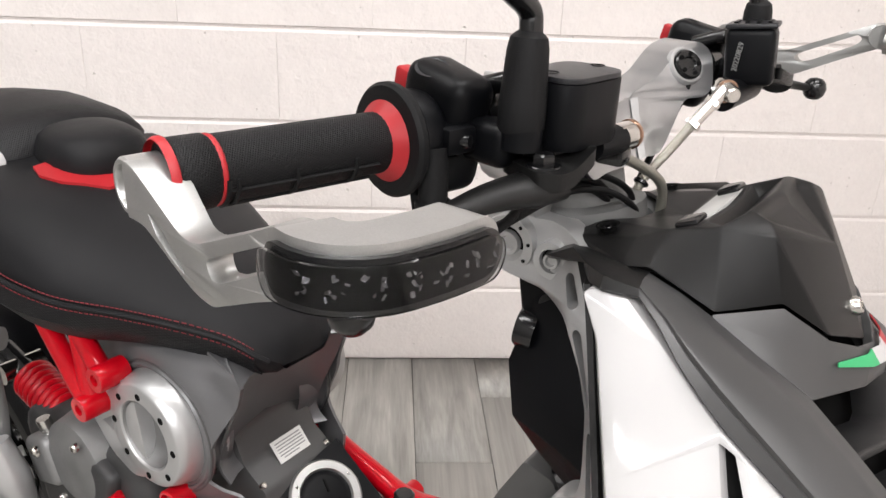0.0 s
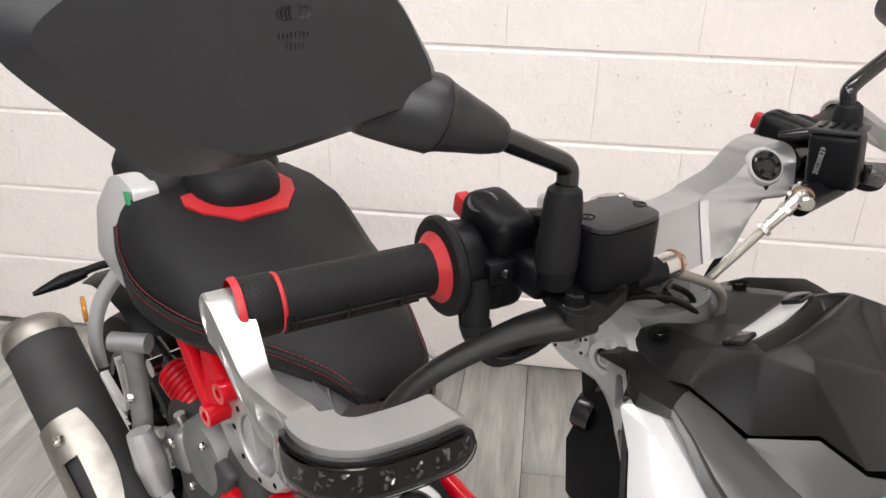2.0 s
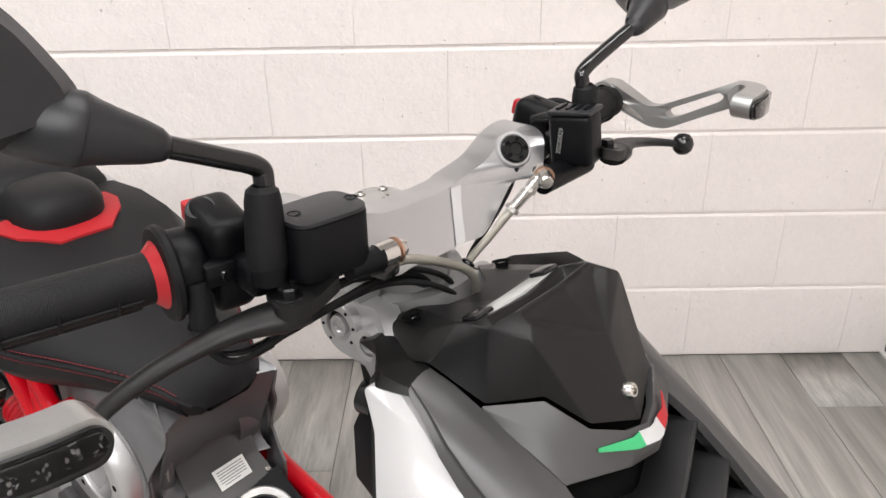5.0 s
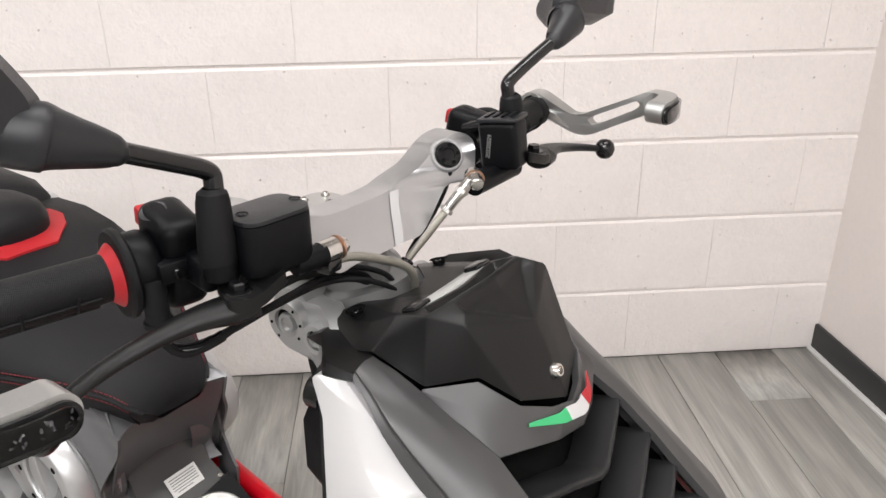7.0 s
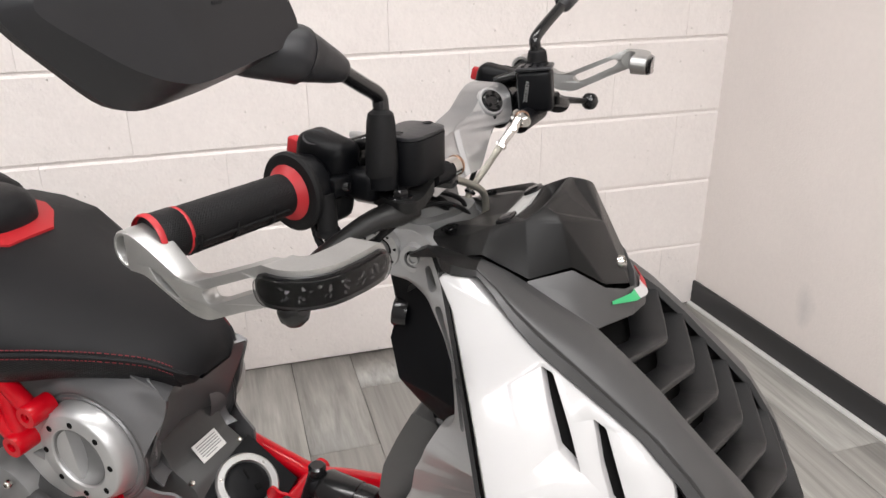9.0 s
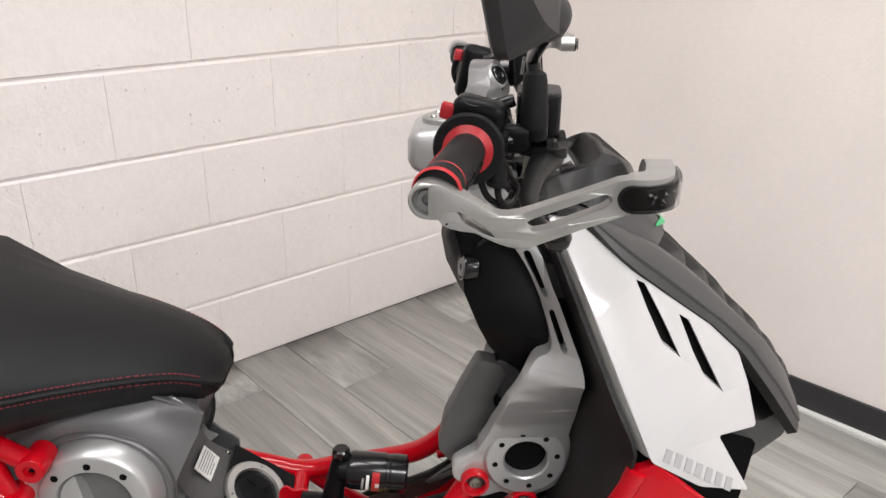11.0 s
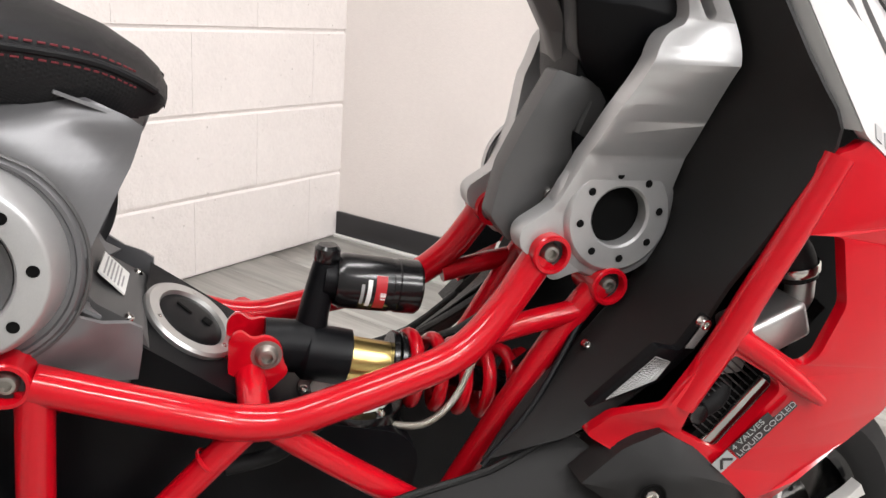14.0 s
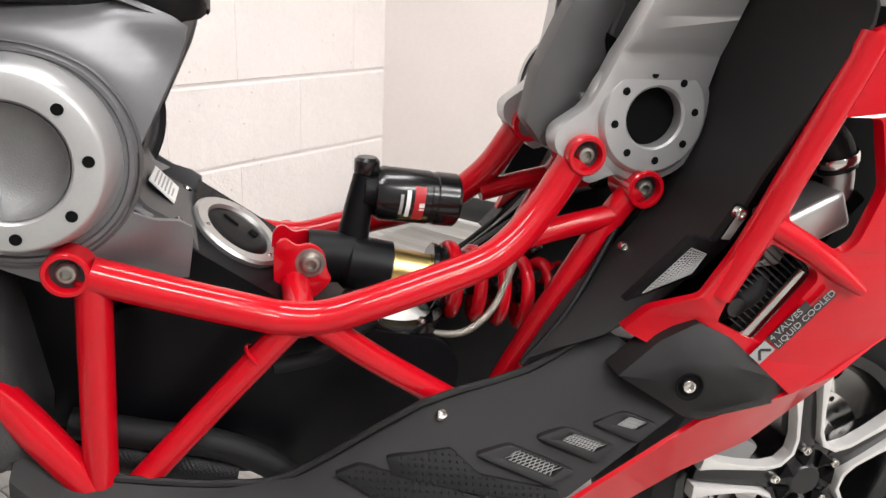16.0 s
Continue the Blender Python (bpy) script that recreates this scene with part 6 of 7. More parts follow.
hf = bpart("hose_fitting", tube([HOSE[0], HOSE[0].lerp(HOSE[1], 0.6), HOSE[1]], [0.0056, 0.0048, 0.0044], n=12), "steel", bar, "crimped steel hose fitting")
for p in (0.35, 0.95):
    bpart("fitting_nut", turned([(0.004, -0.0022), (0.0062, -0.0018), (0.0062, 0.0018), (0.004, 0.0022)], HOSE[0].lerp(HOSE[1], p), HOSE[0] - HOSE[1], 6), "steel", hf)
for k, (dx, dz) in enumerate(((0.0, 0.004), (0.005, -0.006))):
    bpart("cable", tube([(-0.040 + dx, -0.150, 0.996 + dz), (-0.042 + dx, -0.105, 0.997 + dz), (-0.046 + dx, -0.060, 0.994 + dz), (-0.036 + dx, -0.028, 0.988 + dz), (-0.030 + dx, 0.004, 0.968 + dz), (-0.034, 0.016, 0.940)], 0.0024), "rubber", bar)
bpart("hose_tie", turned([(0.0045, -0.002), (0.006, -0.001), (0.006, 0.001), (0.0045, 0.002)], (-0.0388, 0.0360, 0.9727), (0.15, 0.6, 0.75), 12), "gloss_black", bar)
bpart("cable", tube([(-0.0400, 0.1000, 1.0470), (-0.0420, 0.0960, 1.0280), (-0.0480, 0.0870, 1.0050), (-0.0440, 0.055, 0.985), (-0.0425, 0.040, 0.9716), (-0.0413, 0.030, 0.945)], 0.0026), "rubber", bar)
# levers
for s in (-1, 1):
    BAR = BAR0 @ Matrix.Translation((0, 0.016, 0.010) if s == 1 else (0, 0, 0))
    PV = [(-0.0305, -0.1610), (-0.026, -0.152), (-0.004, -0.1500), (0.0085, -0.1340), (0.0125, -0.1345), (0.0135, -0.152), (0.0130, -0.168), (0.003, -0.176), (-0.013, -0.170)]
    pv = plate(rounded(PV, 0.004), [], 1.0262, 1.0352)
    for v in pv.verts:
        v.co = Vector((v.co.x, v.co.z, v.co.y + 0.35 * max(0.0, v.co.z + 0.158)))
    pv = bpart("lever_pivot", lr(chamfer(pv, 0.0012, 40, 2), s), "hood_black", bar)
    BAR = BAR0 @ Matrix.Translation((0, 0.029, 0.012) if s == 1 else (0, 0, 0))
    lv = bpart("brake_lever", lr(tube([(0.001, -0.152, 1.0235), (-0.006, -0.168, 1.0230), (-0.0132, -0.188, 1.0220), (-0.0195, -0.212, 1.0180), (-0.0245, -0.242, 1.0110), (-0.0215, -0.2700, 1.0050), (-0.0105, -0.2900, 1.0010)], [0.0120, 0.0150, 0.0118, 0.0088, 0.0078, 0.0068, 0.0058], n=18, squash=(1.0, 0.62)), s), "hood_black", bar, "matt black cast brake lever with ball end")
    bpart("lever_ball", lr(turned([(0, -0.0110), (0.006, -0.0096), (0.0094, -0.006), (0.0110, 0.0), (0.0094, 0.006), (0.006, 0.0096), (0, 0.0110)], (-0.0055, -0.2960, 1.0000), (0, 0, 1), 22), s), "gloss_black", lv)
    BAR = BAR0 @ Matrix.Translation((0, 0.016, 0.010) if s == 1 else (0, 0, 0))
    bpart("pivot_washer", lr(turned([(0, 0.0010), (0.0088, 0.0010), (0.0094, 0.0004), (0.0094, -0.002)], (-0.0028, -0.1620, 1.0352), (0, 0, 1), 26), s), "gloss_black", pv)
    bpart("pivot_bolt", lr(turned([(0, 0.0062), (0.0050, 0.0062), (0.0062, 0.0050), (0.0062, 0.0)], (-0.0028, -0.1620, 1.0360), (0, 0, 1), 6), s), "gloss_black", pv)

BAR = BAR0
# lever guards with indicator lamps
for s in (-1, 1):
    BAR = BAR0 @ Matrix.Translation((0, 0, 0.011 if s == 1 else 0.0))
    gu = bpart("lever_guard", lr(turned([(0.0098, -0.016), (0.0098, 0.006), (0.0104, 0.0072), (0.0120, 0.0072), (0.0132, 0.0058), (0.0132, -0.016), (0.0098, -0.016)], (-0.1000, -0.3310, 1.0398), (-0.12, -1, 0), 34), s), "alu", bar, "satin aluminium lever guard with indicator lamp")
    bpart("guard_bolt", lr(turned([(0, 0.000), (0.0035, 0.000), (0.0040, 0.0030), (0.0072, 0.0030), (0.0078, 0.001), (0.0097, 0.001), (0.0097, -0.006)], (-0.1000, -0.3310, 1.0398), (-0.12, -1, 0), 24), s), "cast", gu)
    def arm_y(x, z):
        return float(np.interp(x, [-0.10, -0.04, 0.03], [-0.3390, -0.3430, -0.3580]))
    def arm_in(x, z):
        """The arm is deep at the bar's end and slims down to the elbow."""
        return arm_y(x, z) + float(np.interp(x, [-0.10, -0.075, -0.050, -0.030], [0.008, 0.008, 0.003, 0.0]))
    ARM = [(-0.0995, 1.0532), (-0.0900, 1.0515), (-0.0760, 1.0445), (-0.0630, 1.0375), (-0.0530, 1.0322), (-0.0420, 1.0325), (-0.0250, 1.0400), (0.0050, 1.0535), (0.0280, 1.0645), (0.0440, 1.0650), (0.0500, 1.0560), (0.0460, 1.0470), (0.0360, 1.0425), (0.0100, 1.0305), (-0.0150, 1.0180), (-0.0300, 1.0105), (-0.0420, 1.0092), (-0.0540, 1.0130), (-0.0700, 1.0205), (-0.0850, 1.0272), (-0.0960, 1.0272), (-0.0995, 1.0268)]
    SLOT = [(-0.0340, 1.0280), (-0.0290, 1.0222), (-0.0200, 1.0248), (0.0180, 1.0445), (0.0225, 1.0500), (0.0180, 1.0540), (-0.0050, 1.0430), (-0.0280, 1.0322)]
    SLOT2 = [(-0.0800, 1.0345), (-0.0690, 1.0300), (-0.0560, 1.0200), (-0.0530, 1.0160), (-0.0620, 1.0190), (-0.0740, 1.0255)]
    bpart("guard_arm", lr(plate(rounded(ARM, 0.005), [rounded(SLOT, 0.0030), rounded(SLOT2, 0.0012)], 0.0, 0.0115, 0.0020, arm_y, arm_in), s), "alu", gu)
    # lamp body: runs forward, then turns inward along the front
    LP = [(0.022, -0.3570, 1.0530), (0.036, -0.3610, 1.0530), (0.050, -0.3580, 1.0530), (0.0610, -0.3470, 1.0530), (0.0660, -0.3300, 1.0530), (0.0680, -0.3120, 1.0530), (0.0675, -0.2980, 1.0530)]
    def body(push=0.0, lo=-0.0165, hi=0.0185, a=0.0, b=1.0, thick=0.008, n=40):
        """Rings along the lamp with half-round ends, from part a to part b of its length."""
        P = smooth_path(LP, 8)
        run = [0.0]
        for p, q in zip(P, P[1:]):
            run.append(run[-1] + (q - p).length)
        full = run[-1]
        def at_run(u):
            k = max(i for i in range(len(run)) if run[i] <= u + 1e-9)
            k = min(k, len(P) - 2)
            f = (u - run[k]) / (run[k + 1] - run[k])
            return P[k].lerp(P[k + 1], f), (P[k + 1] - P[k]).normalized()
        rings = []
        half, mid = (hi - lo) / 2, (hi + lo) / 2
        us = [half * (1 - math.cos(math.pi / 2 * j / 7)) for j in range(8)]
        lo_u, hi_u = a * full, b * full
        us = [lo_u + v for v in us] + [lo_u + half + (hi_u - lo_u - 2 * half) * j / n for j in range(1, n)] + [hi_u - v for v in reversed(us)]
        for u in us:
            p, d = at_run(min(max(u, 0.0), full - 1e-6))
            o = Vector((d.y, -d.x, 0)).normalized()
            e = min(u - lo_u, hi_u - u)
            k = 1.0 if e >= half else max(0.08, (1 - (1 - e / half) ** 2) ** 0.5)
            out = p + o * push
            inn = out - o * thick
            lz, hz = Vector((0, 0, mid - half * k)), Vector((0, 0, mid + half * k))
            rings.append([inn + lz, out + lz, out + hz, inn + hz])
        return rings
    shell = loft(body(lo=-0.0100, hi=0.0122, push=0.0, thick=0.019))
    bpart("lamp_shell", lr(chamfer(shell, 0.0012, 60, 2), s), "alu", gu)
    fr = loft(body(lo=-0.0098, hi=0.0088, push=0.0022, a=0.03, b=0.985, thick=0.010))
    lf = bpart("lamp_frame", lr(chamfer(fr, 0.0009, 60, 2), s), "gloss_black", gu)
    pit = loft(body(lo=-0.0074, hi=0.0066, push=0.0026, a=0.06, b=0.955, thick=0.004))
    bpart("lamp_bed", lr(pit, s), "shade_black", lf)
    ln = loft(body(lo=-0.0084, hi=0.0074, push=0.0052, a=0.05, b=0.965, thick=0.0012))
    bpart("lamp_lens", lr(ln, s), "smoke", lf, "smoked clear indicator lens")
    P = smooth_path(LP, 8)
    rnd = random.Random(4)
    for k in range(13, 46, 5):
        d = (P[k + 1] - P[k - 1]).normalized()
        o = Vector((d.y, -d.x, 0)).normalized()
        for j in range(8):
            c = P[k] + o * 0.0030 + d * rnd.uniform(-0.0035, 0.0035) + Vector((0, 0, rnd.uniform(-0.0042, 0.0036)))
            w = rnd.uniform(0.0006, 0.0017)
            bm = moved(box((0, 0, 0), (w, 0.0004, rnd.uniform(0.0006, 0.0024)), (rnd.uniform(-50, 50), rnd.uniform(-25, 25), rnd.uniform(-50, 50))), Matrix.Translation(c) @ d.to_track_quat("X", "Z").to_matrix().to_4x4())
            bpart("led", lr(bm, s), "chip", lf)

BAR = BAR0

# mirrors
for s in (-1, 1):
    st = bpart("mirror", lr(tube([(-0.0190, -0.1610, 1.092), (-0.0200, -0.1585, 1.103), (-0.0210, -0.1610, 1.1120), (-0.0185, -0.186, 1.1245), (-0.0115, -0.232, 1.1460)], [0.0062, 0.0062, 0.0062, 0.0060, 0.0060], n=16), s), "gloss_black", bar, "black faceted rear-view mirror on a bent stem")
    bpart("mirror_neck", lr(tube([(-0.0130, -0.222, 1.1410), (-0.0125, -0.224, 1.1422), (-0.0160, -0.2440, 1.1508), (-0.0185, -0.2530, 1.1545)], [0.0078, 0.0100, 0.0150, 0.0178], n=22), s), "satin_black", st)
    bpart("mirror_throat", lr(tube([(-0.0186, -0.2515, 1.1538), (-0.0190, -0.2530, 1.1545), (-0.0270, -0.2620, 1.1570), (-0.0420, -0.2720, 1.1590), (-0.0560, -0.2800, 1.1620)], [0.0160, 0.0184, 0.0182, 0.0170, 0.0150], n=24, smooth=3), s), "satin_black", st)
    OUT = [(-0.250, 1.157), (-0.246, 1.170), (-0.265, 1.204), (-0.284, 1.226), (-0.335, 1.243), (-0.385, 1.236), (-0.413, 1.206), (-0.4165, 1.194), (-0.410, 1.183), (-0.372, 1.1425), (-0.356, 1.137), (-0.322, 1.1415)]
    BACK = [(-0.2610, 1.1635), (-0.2575, 1.1740), (-0.2740, 1.2040), (-0.2900, 1.2170), (-0.3520, 1.2250), (-0.3780, 1.2210), (-0.4020, 1.2030), (-0.4055, 1.1950), (-0.4000, 1.1880), (-0.3700, 1.1630), (-0.3520, 1.1540), (-0.3360, 1.1515)]
    def rim_x(y):
        return -0.025 + 0.21 * (y + 0.25)
    def back_x(y):
        """The back is creased: flat towards the stem, falling away to the pointed outer end."""
        return float(np.interp(-y, [0.26, 0.345, 0.41], [-0.013, -0.018, -0.050]))
    small = rounded([(-0.333 + (p[0] + 0.333) * 0.97, 1.194 + (p[1] - 1.194) * 0.96) for p in OUT], 0.010)
    rr = [[(rim_x(y) - 0.010, y, z) for y, z in small], [(rim_x(y) - 0.008, y, z) for y, z in rounded(OUT, 0.012)], [(rim_x(y), y, z) for y, z in rounded(OUT, 0.012)]]
    rr.append([(back_x(y), y, z) for y, z in rounded(BACK, 0.009)])
    sh = loft(rr, caps=False)
    sh.verts.ensure_lookup_table()
    n = len(rr[0])
    last = [sh.verts[3 * n + k] for k in range(n)]
    low, high = 11 * 4 + 2, 4 * 4 + 2
    sh.faces.new(last[low:] + last[:high + 1])
    sh.faces.new(last[high:low + 1])
    bmesh.ops.bevel(sh, geom=[e for e in sh.edges if set(e.verts) == {last[low], last[high]}], offset=0.008, segments=3, affect="EDGES", profile=0.5)
    bpart("mirror_shell", lr(sh, s), "satin_black", st, angle=24)
    pane = rounded([(-0.333 + (p[0] + 0.333) * 0.95, 1.194 + (p[1] - 1.194) * 0.93) for p in OUT], 0.010)
    bpart("mirror_glass", lr(loft([[(rim_x(y) - 0.0092, y, z) for y, z in pane], [(rim_x(y) - 0.0065, y, z) for y, z in pane]]), s), "steel", st)
    for k in range(4):
        w = 0.0022 + 0.0016 * k
        for e in (1, -1):
            arc = [(-0.0163, -0.3205 + e * w * math.cos(a), 1.2035 + 0.0032 * math.sin(a)) for a in (-0.9, -0.45, 0.0, 0.45, 0.9)]
            bpart("moulded_mark", lr(tube(arc, 0.00035, n=5, smooth=2), s), "satin_black", st)
    for z, wide in ((1.1955, 0.015), (1.1915, 0.009)):
        for k in range(int(wide / 0.0017)):
            bpart("moulded_mark", lr(box((-0.0163, -0.3205 - wide / 2 + 0.0017 * (k + 0.5), z), (0.0006, 0.0010, 0.0018)), s), "satin_black", st)

# ---- seat ----
def seat_ring(x, top, side, bot, w, crown=0.020, wb=0.8):
    pts = []
    half = [(0.0, top), (w * 0.30, top - crown * 0.10), (w * 0.58, top - crown * 0.45), (w * 0.82, top - crown), (w * 0.95, (top - crown + side) / 2), (w, side), (w * 0.985, (side + bot) / 2), (w * wb, bot)]
    for y, z in half:
        pts.append((x, -y, z))
    for y, z in reversed(half[1:]):
        pts.append((x, y, z))
    return pts


SEAT = [(-0.370, 0.719, 0.713, 0.706, 0.034), (-0.375, 0.731, 0.721, 0.702, 0.046), (-0.387, 0.743, 0.730, 0.700, 0.056), (-0.414, 0.760, 0.742, 0.704, 0.068), (-0.460, 0.780, 0.751, 0.712, 0.090), (-0.522, 0.799, 0.757, 0.712, 0.119), (-0.600, 0.819, 0.759, 0.702, 0.150), (-0.680, 0.842, 0.774, 0.702, 0.169), (-0.740, 0.853, 0.797, 0.724, 0.166), (-0.790, 0.860, 0.822, 0.760, 0.148), (-0.810, 0.857, 0.830, 0.780, 0.132)]
CROWN_AT = ([0.370, 0.414, 0.460, 0.522, 0.600, 0.680, 0.810], [0.015, 0.007, 0.015, 0.026, 0.026, 0.008, 0.005])
SEAT_Y = Matrix.Translation((0, -0.008, 0))
seat = part("seat", moved(loft([seat_ring(x, t, sd, b, w, float(np.interp(-x, *CROWN_AT))) for x, t, sd, b, w in SEAT]), SEAT_Y), "vinyl", S, "black vinyl seat with red double stitching", 50)


def seat_side():
    rows = [[], [], []]
    for x, t, sd, b, w in SEAT[2:10]:
        rows[0].append((x, -w * 1.012, sd - 0.002))
        rows[1].append((x, -w * 1.010, (sd + b) / 2))
        rows[2].append((x, -w * 0.84, b - 0.001))
    return sheet(rows, 0.002, 3)


for side in (1, -1):
    part("seat_side", moved(seat_side() if side == 1 else flipped(seat_side()), SEAT_Y), "weave", seat, "textured black vinyl seat side")
def dashes(pts, r=0.0008, n=7):
    """A row of stitches along a path."""
    bm = bmesh.new()
    P = smooth_path(pts, n)
    for i in range(0, len(P) - 1):
        a, b = P[i], P[i + 1]
        k = max(1, round((b - a).length / 0.006))
        for j in range(k):
            tube([a.lerp(b, (j + 0.1) / k), a.lerp(b, (j + 0.72) / k)], r, n=5, smooth=0, bm=bm)
    return bm


for dz, dw in ((0.0035, 0.997), (-0.0075, 1.016)):
    for side in (1, -1):
        part("stitching", moved(dashes([(x, -w * dw * side, sd + dz) for x, t, sd, b, w in SEAT[2:10]]), SEAT_Y), "thread", seat)
for side in (1, -1):
    part("seam", moved(tube([(x, -w * 1.012 * side, sd - 0.002) for x, t, sd, b, w in SEAT[1:10]], 0.0030, n=8), SEAT_Y), "vinyl", seat)
def seat_top(x, y):
    """Height of the seat's upper side."""
    X = [-r[0] for r in SEAT]
    top, w = float(np.interp(-x, X, [r[1] for r in SEAT])), float(np.interp(-x, X, [r[4] for r in SEAT]))
    return top - float(np.interp(-x, *CROWN_AT)) * min(1.0, abs(y + 0.008) / (0.82 * w)) ** 2


def bolster():
    """A padded cushion with a rounded front, leaning on the rear seat."""
    rings = []
    for z, sc, dx in ((0.822, 0.98, 0.0), (0.846, 1.03, 0.002), (0.866, 1.02, 0.004), (0.882, 0.92, 0.003), (0.891, 0.72, 0.0), (0.895, 0.42, -0.004), (0.896, 0.10, -0.006)):
        ring = []
        for k in range(32):
            a = 2 * math.pi * k / 32
            ca, sa = math.cos(a), math.sin(a)
            ring.append((-0.755 + dx + 0.066 * sc * math.copysign(abs(ca) ** 0.8, ca), 0.061 * sc * math.copysign(abs(sa) ** 0.8, sa), z))
        rings.append(ring)
    return loft(rings)


part("seat_bolster", bolster(), "vinyl", seat, "padded black bolster", 60)


def trim_band():
    """A flat inlay round the front of the bolster."""
    def corners(pts):
        return [Vector(a).lerp(Vector(b), t) for a, b in zip(pts, pts[1:]) for t in (0.0, 0.06, 0.5, 0.94)] + [Vector(pts[-1])]
    outer = corners([(-0.752, -0.078, 0), (-0.728, -0.084, 0), (-0.700, -0.072, 0), (-0.663, -0.036, 0), (-0.663, 0.036, 0), (-0.700, 0.072, 0), (-0.728, 0.084, 0), (-0.752, 0.078, 0)])
    inner = corners([(-0.752, -0.060, 0), (-0.734, -0.063, 0), (-0.716, -0.054, 0), (-0.690, -0.027, 0), (-0.690, 0.027, 0), (-0.716, 0.054, 0), (-0.734, 0.063, 0), (-0.752, 0.060, 0)])
    rows = [[], [], [], []]
    for a, b in zip(outer, inner):
        rows[0].append((a.x, a.y, seat_top(a.x, a.y) - 0.006))
        rows[1].append((a.x, a.y, seat_top(a.x, a.y) + 0.0035))
        rows[2].append((b.x, b.y, seat_top(b.x, b.y) + 0.0050))
        rows[3].append((b.x, b.y, seat_top(b.x, b.y) - 0.006))
    return sheet(rows, 0.002)


part("seat_trim", trim_band(), "red_soft", seat, "red trim round the bolster")
part("rear_seat", loft([seat_ring(x, t, sd, b, w) for x, t, sd, b, w in ((-0.785, 0.876, 0.850, 0.800, 0.092), (-0.800, 0.896, 0.858, 0.803, 0.108), (-0.840, 0.905, 0.864, 0.805, 0.116), (-0.910, 0.912, 0.868, 0.810, 0.108), (-0.975, 0.906, 0.870, 0.820, 0.074))]), "weave", seat, "", 50)

# tail
for s in (1, -1):
    def tailp():
        bm = plate(rounded([(-0.776 if s == 1 else -0.780, 0.740)] + ([(-0.782, 0.866), (-0.830, 0.878), (-0.866, 0.866)] if s == 1 else [(-0.800, 0.836), (-0.835, 0.848), (-0.868, 0.846)]) + [(-0.925, 0.805), (-0.965, 0.715), (-0.860, 0.690)], 0.012), [], -0.136, -0.10, 0.006, lambda x, z: 0.06 * max(0.0, -0.90 - x) + 0.1 * max(0, z - 0.8))
        return bm if s == 1 else flipped(bm)
    tp = part("tail_panel", tailp(), "white", S, "white gloss tail panel with tricolour marks")
    for x, z, mt in ((-0.7756, 0.8290, "red_soft"), (-0.7877, 0.8572, "green")) if s == 1 else ():
        bm = plate([(x - 0.006, z - 0.010), (x + 0.005, z - 0.008), (x + 0.001, z + 0.010), (x - 0.010, z + 0.008)], [], -0.1375, -0.134)
        part("tricolour_mark", bm if s == 1 else flipped(bm), mt, tp)
    ind = part("indicator_stalk", tube([(-1.02, -0.07 * s, 0.660), (-1.05, -0.11 * s, 0.648), (-1.06, -0.135 * s, 0.640)], 0.007), "rubber", S, "black rear indicator on a rubber stalk")
    part("indicator", tube([(-1.055, -0.130 * s, 0.641), (-1.062, -0.165 * s, 0.634), (-1.068, -0.215 * s, 0.622)], [0.011, 0.015, 0.004], n=14, squash=(1, 0.8)), "black", ind)
    part("reflector", turned([(0, 0.004), (0.022, 0.004), (0.024, 0.002), (0.024, -0.004)], (-1.09, -0.135 * s, 0.555), (-0.3, -s, 0), 26), "amber", S, "round amber reflector")
    part("fender_strut", tube([(-0.945, -0.10 * s, 0.690), (-0.965, -0.140 * s, 0.630), (-0.966, -0.160 * s, 0.570), (-0.960, -0.160 * s, 0.510)], [0.011, 0.011, 0.010, 0.008], n=10, squash=(0.6, 1.2)), "silver", S, "satin silver mudguard strut")
part("tail_under", chamfer(box((-0.93, 0, 0.700), (0.30, 0.17, 0.07)), 0.015), "black", S, "black plastic undertray")
part("rear_mudguard", loft([[(-1.11 + (0.315 + (0.012 if abs(k) < 3 else 0)) * math.cos(a), 0.030 * k, 0.245 + (0.315 + (0.012 if abs(k) < 3 else 0)) * math.sin(a)) for k in range(-3, 4)] for a in [radians(30 + 12 * i) for i in range(8)]], closed=False), "black", S, "black plastic rear mudguard")


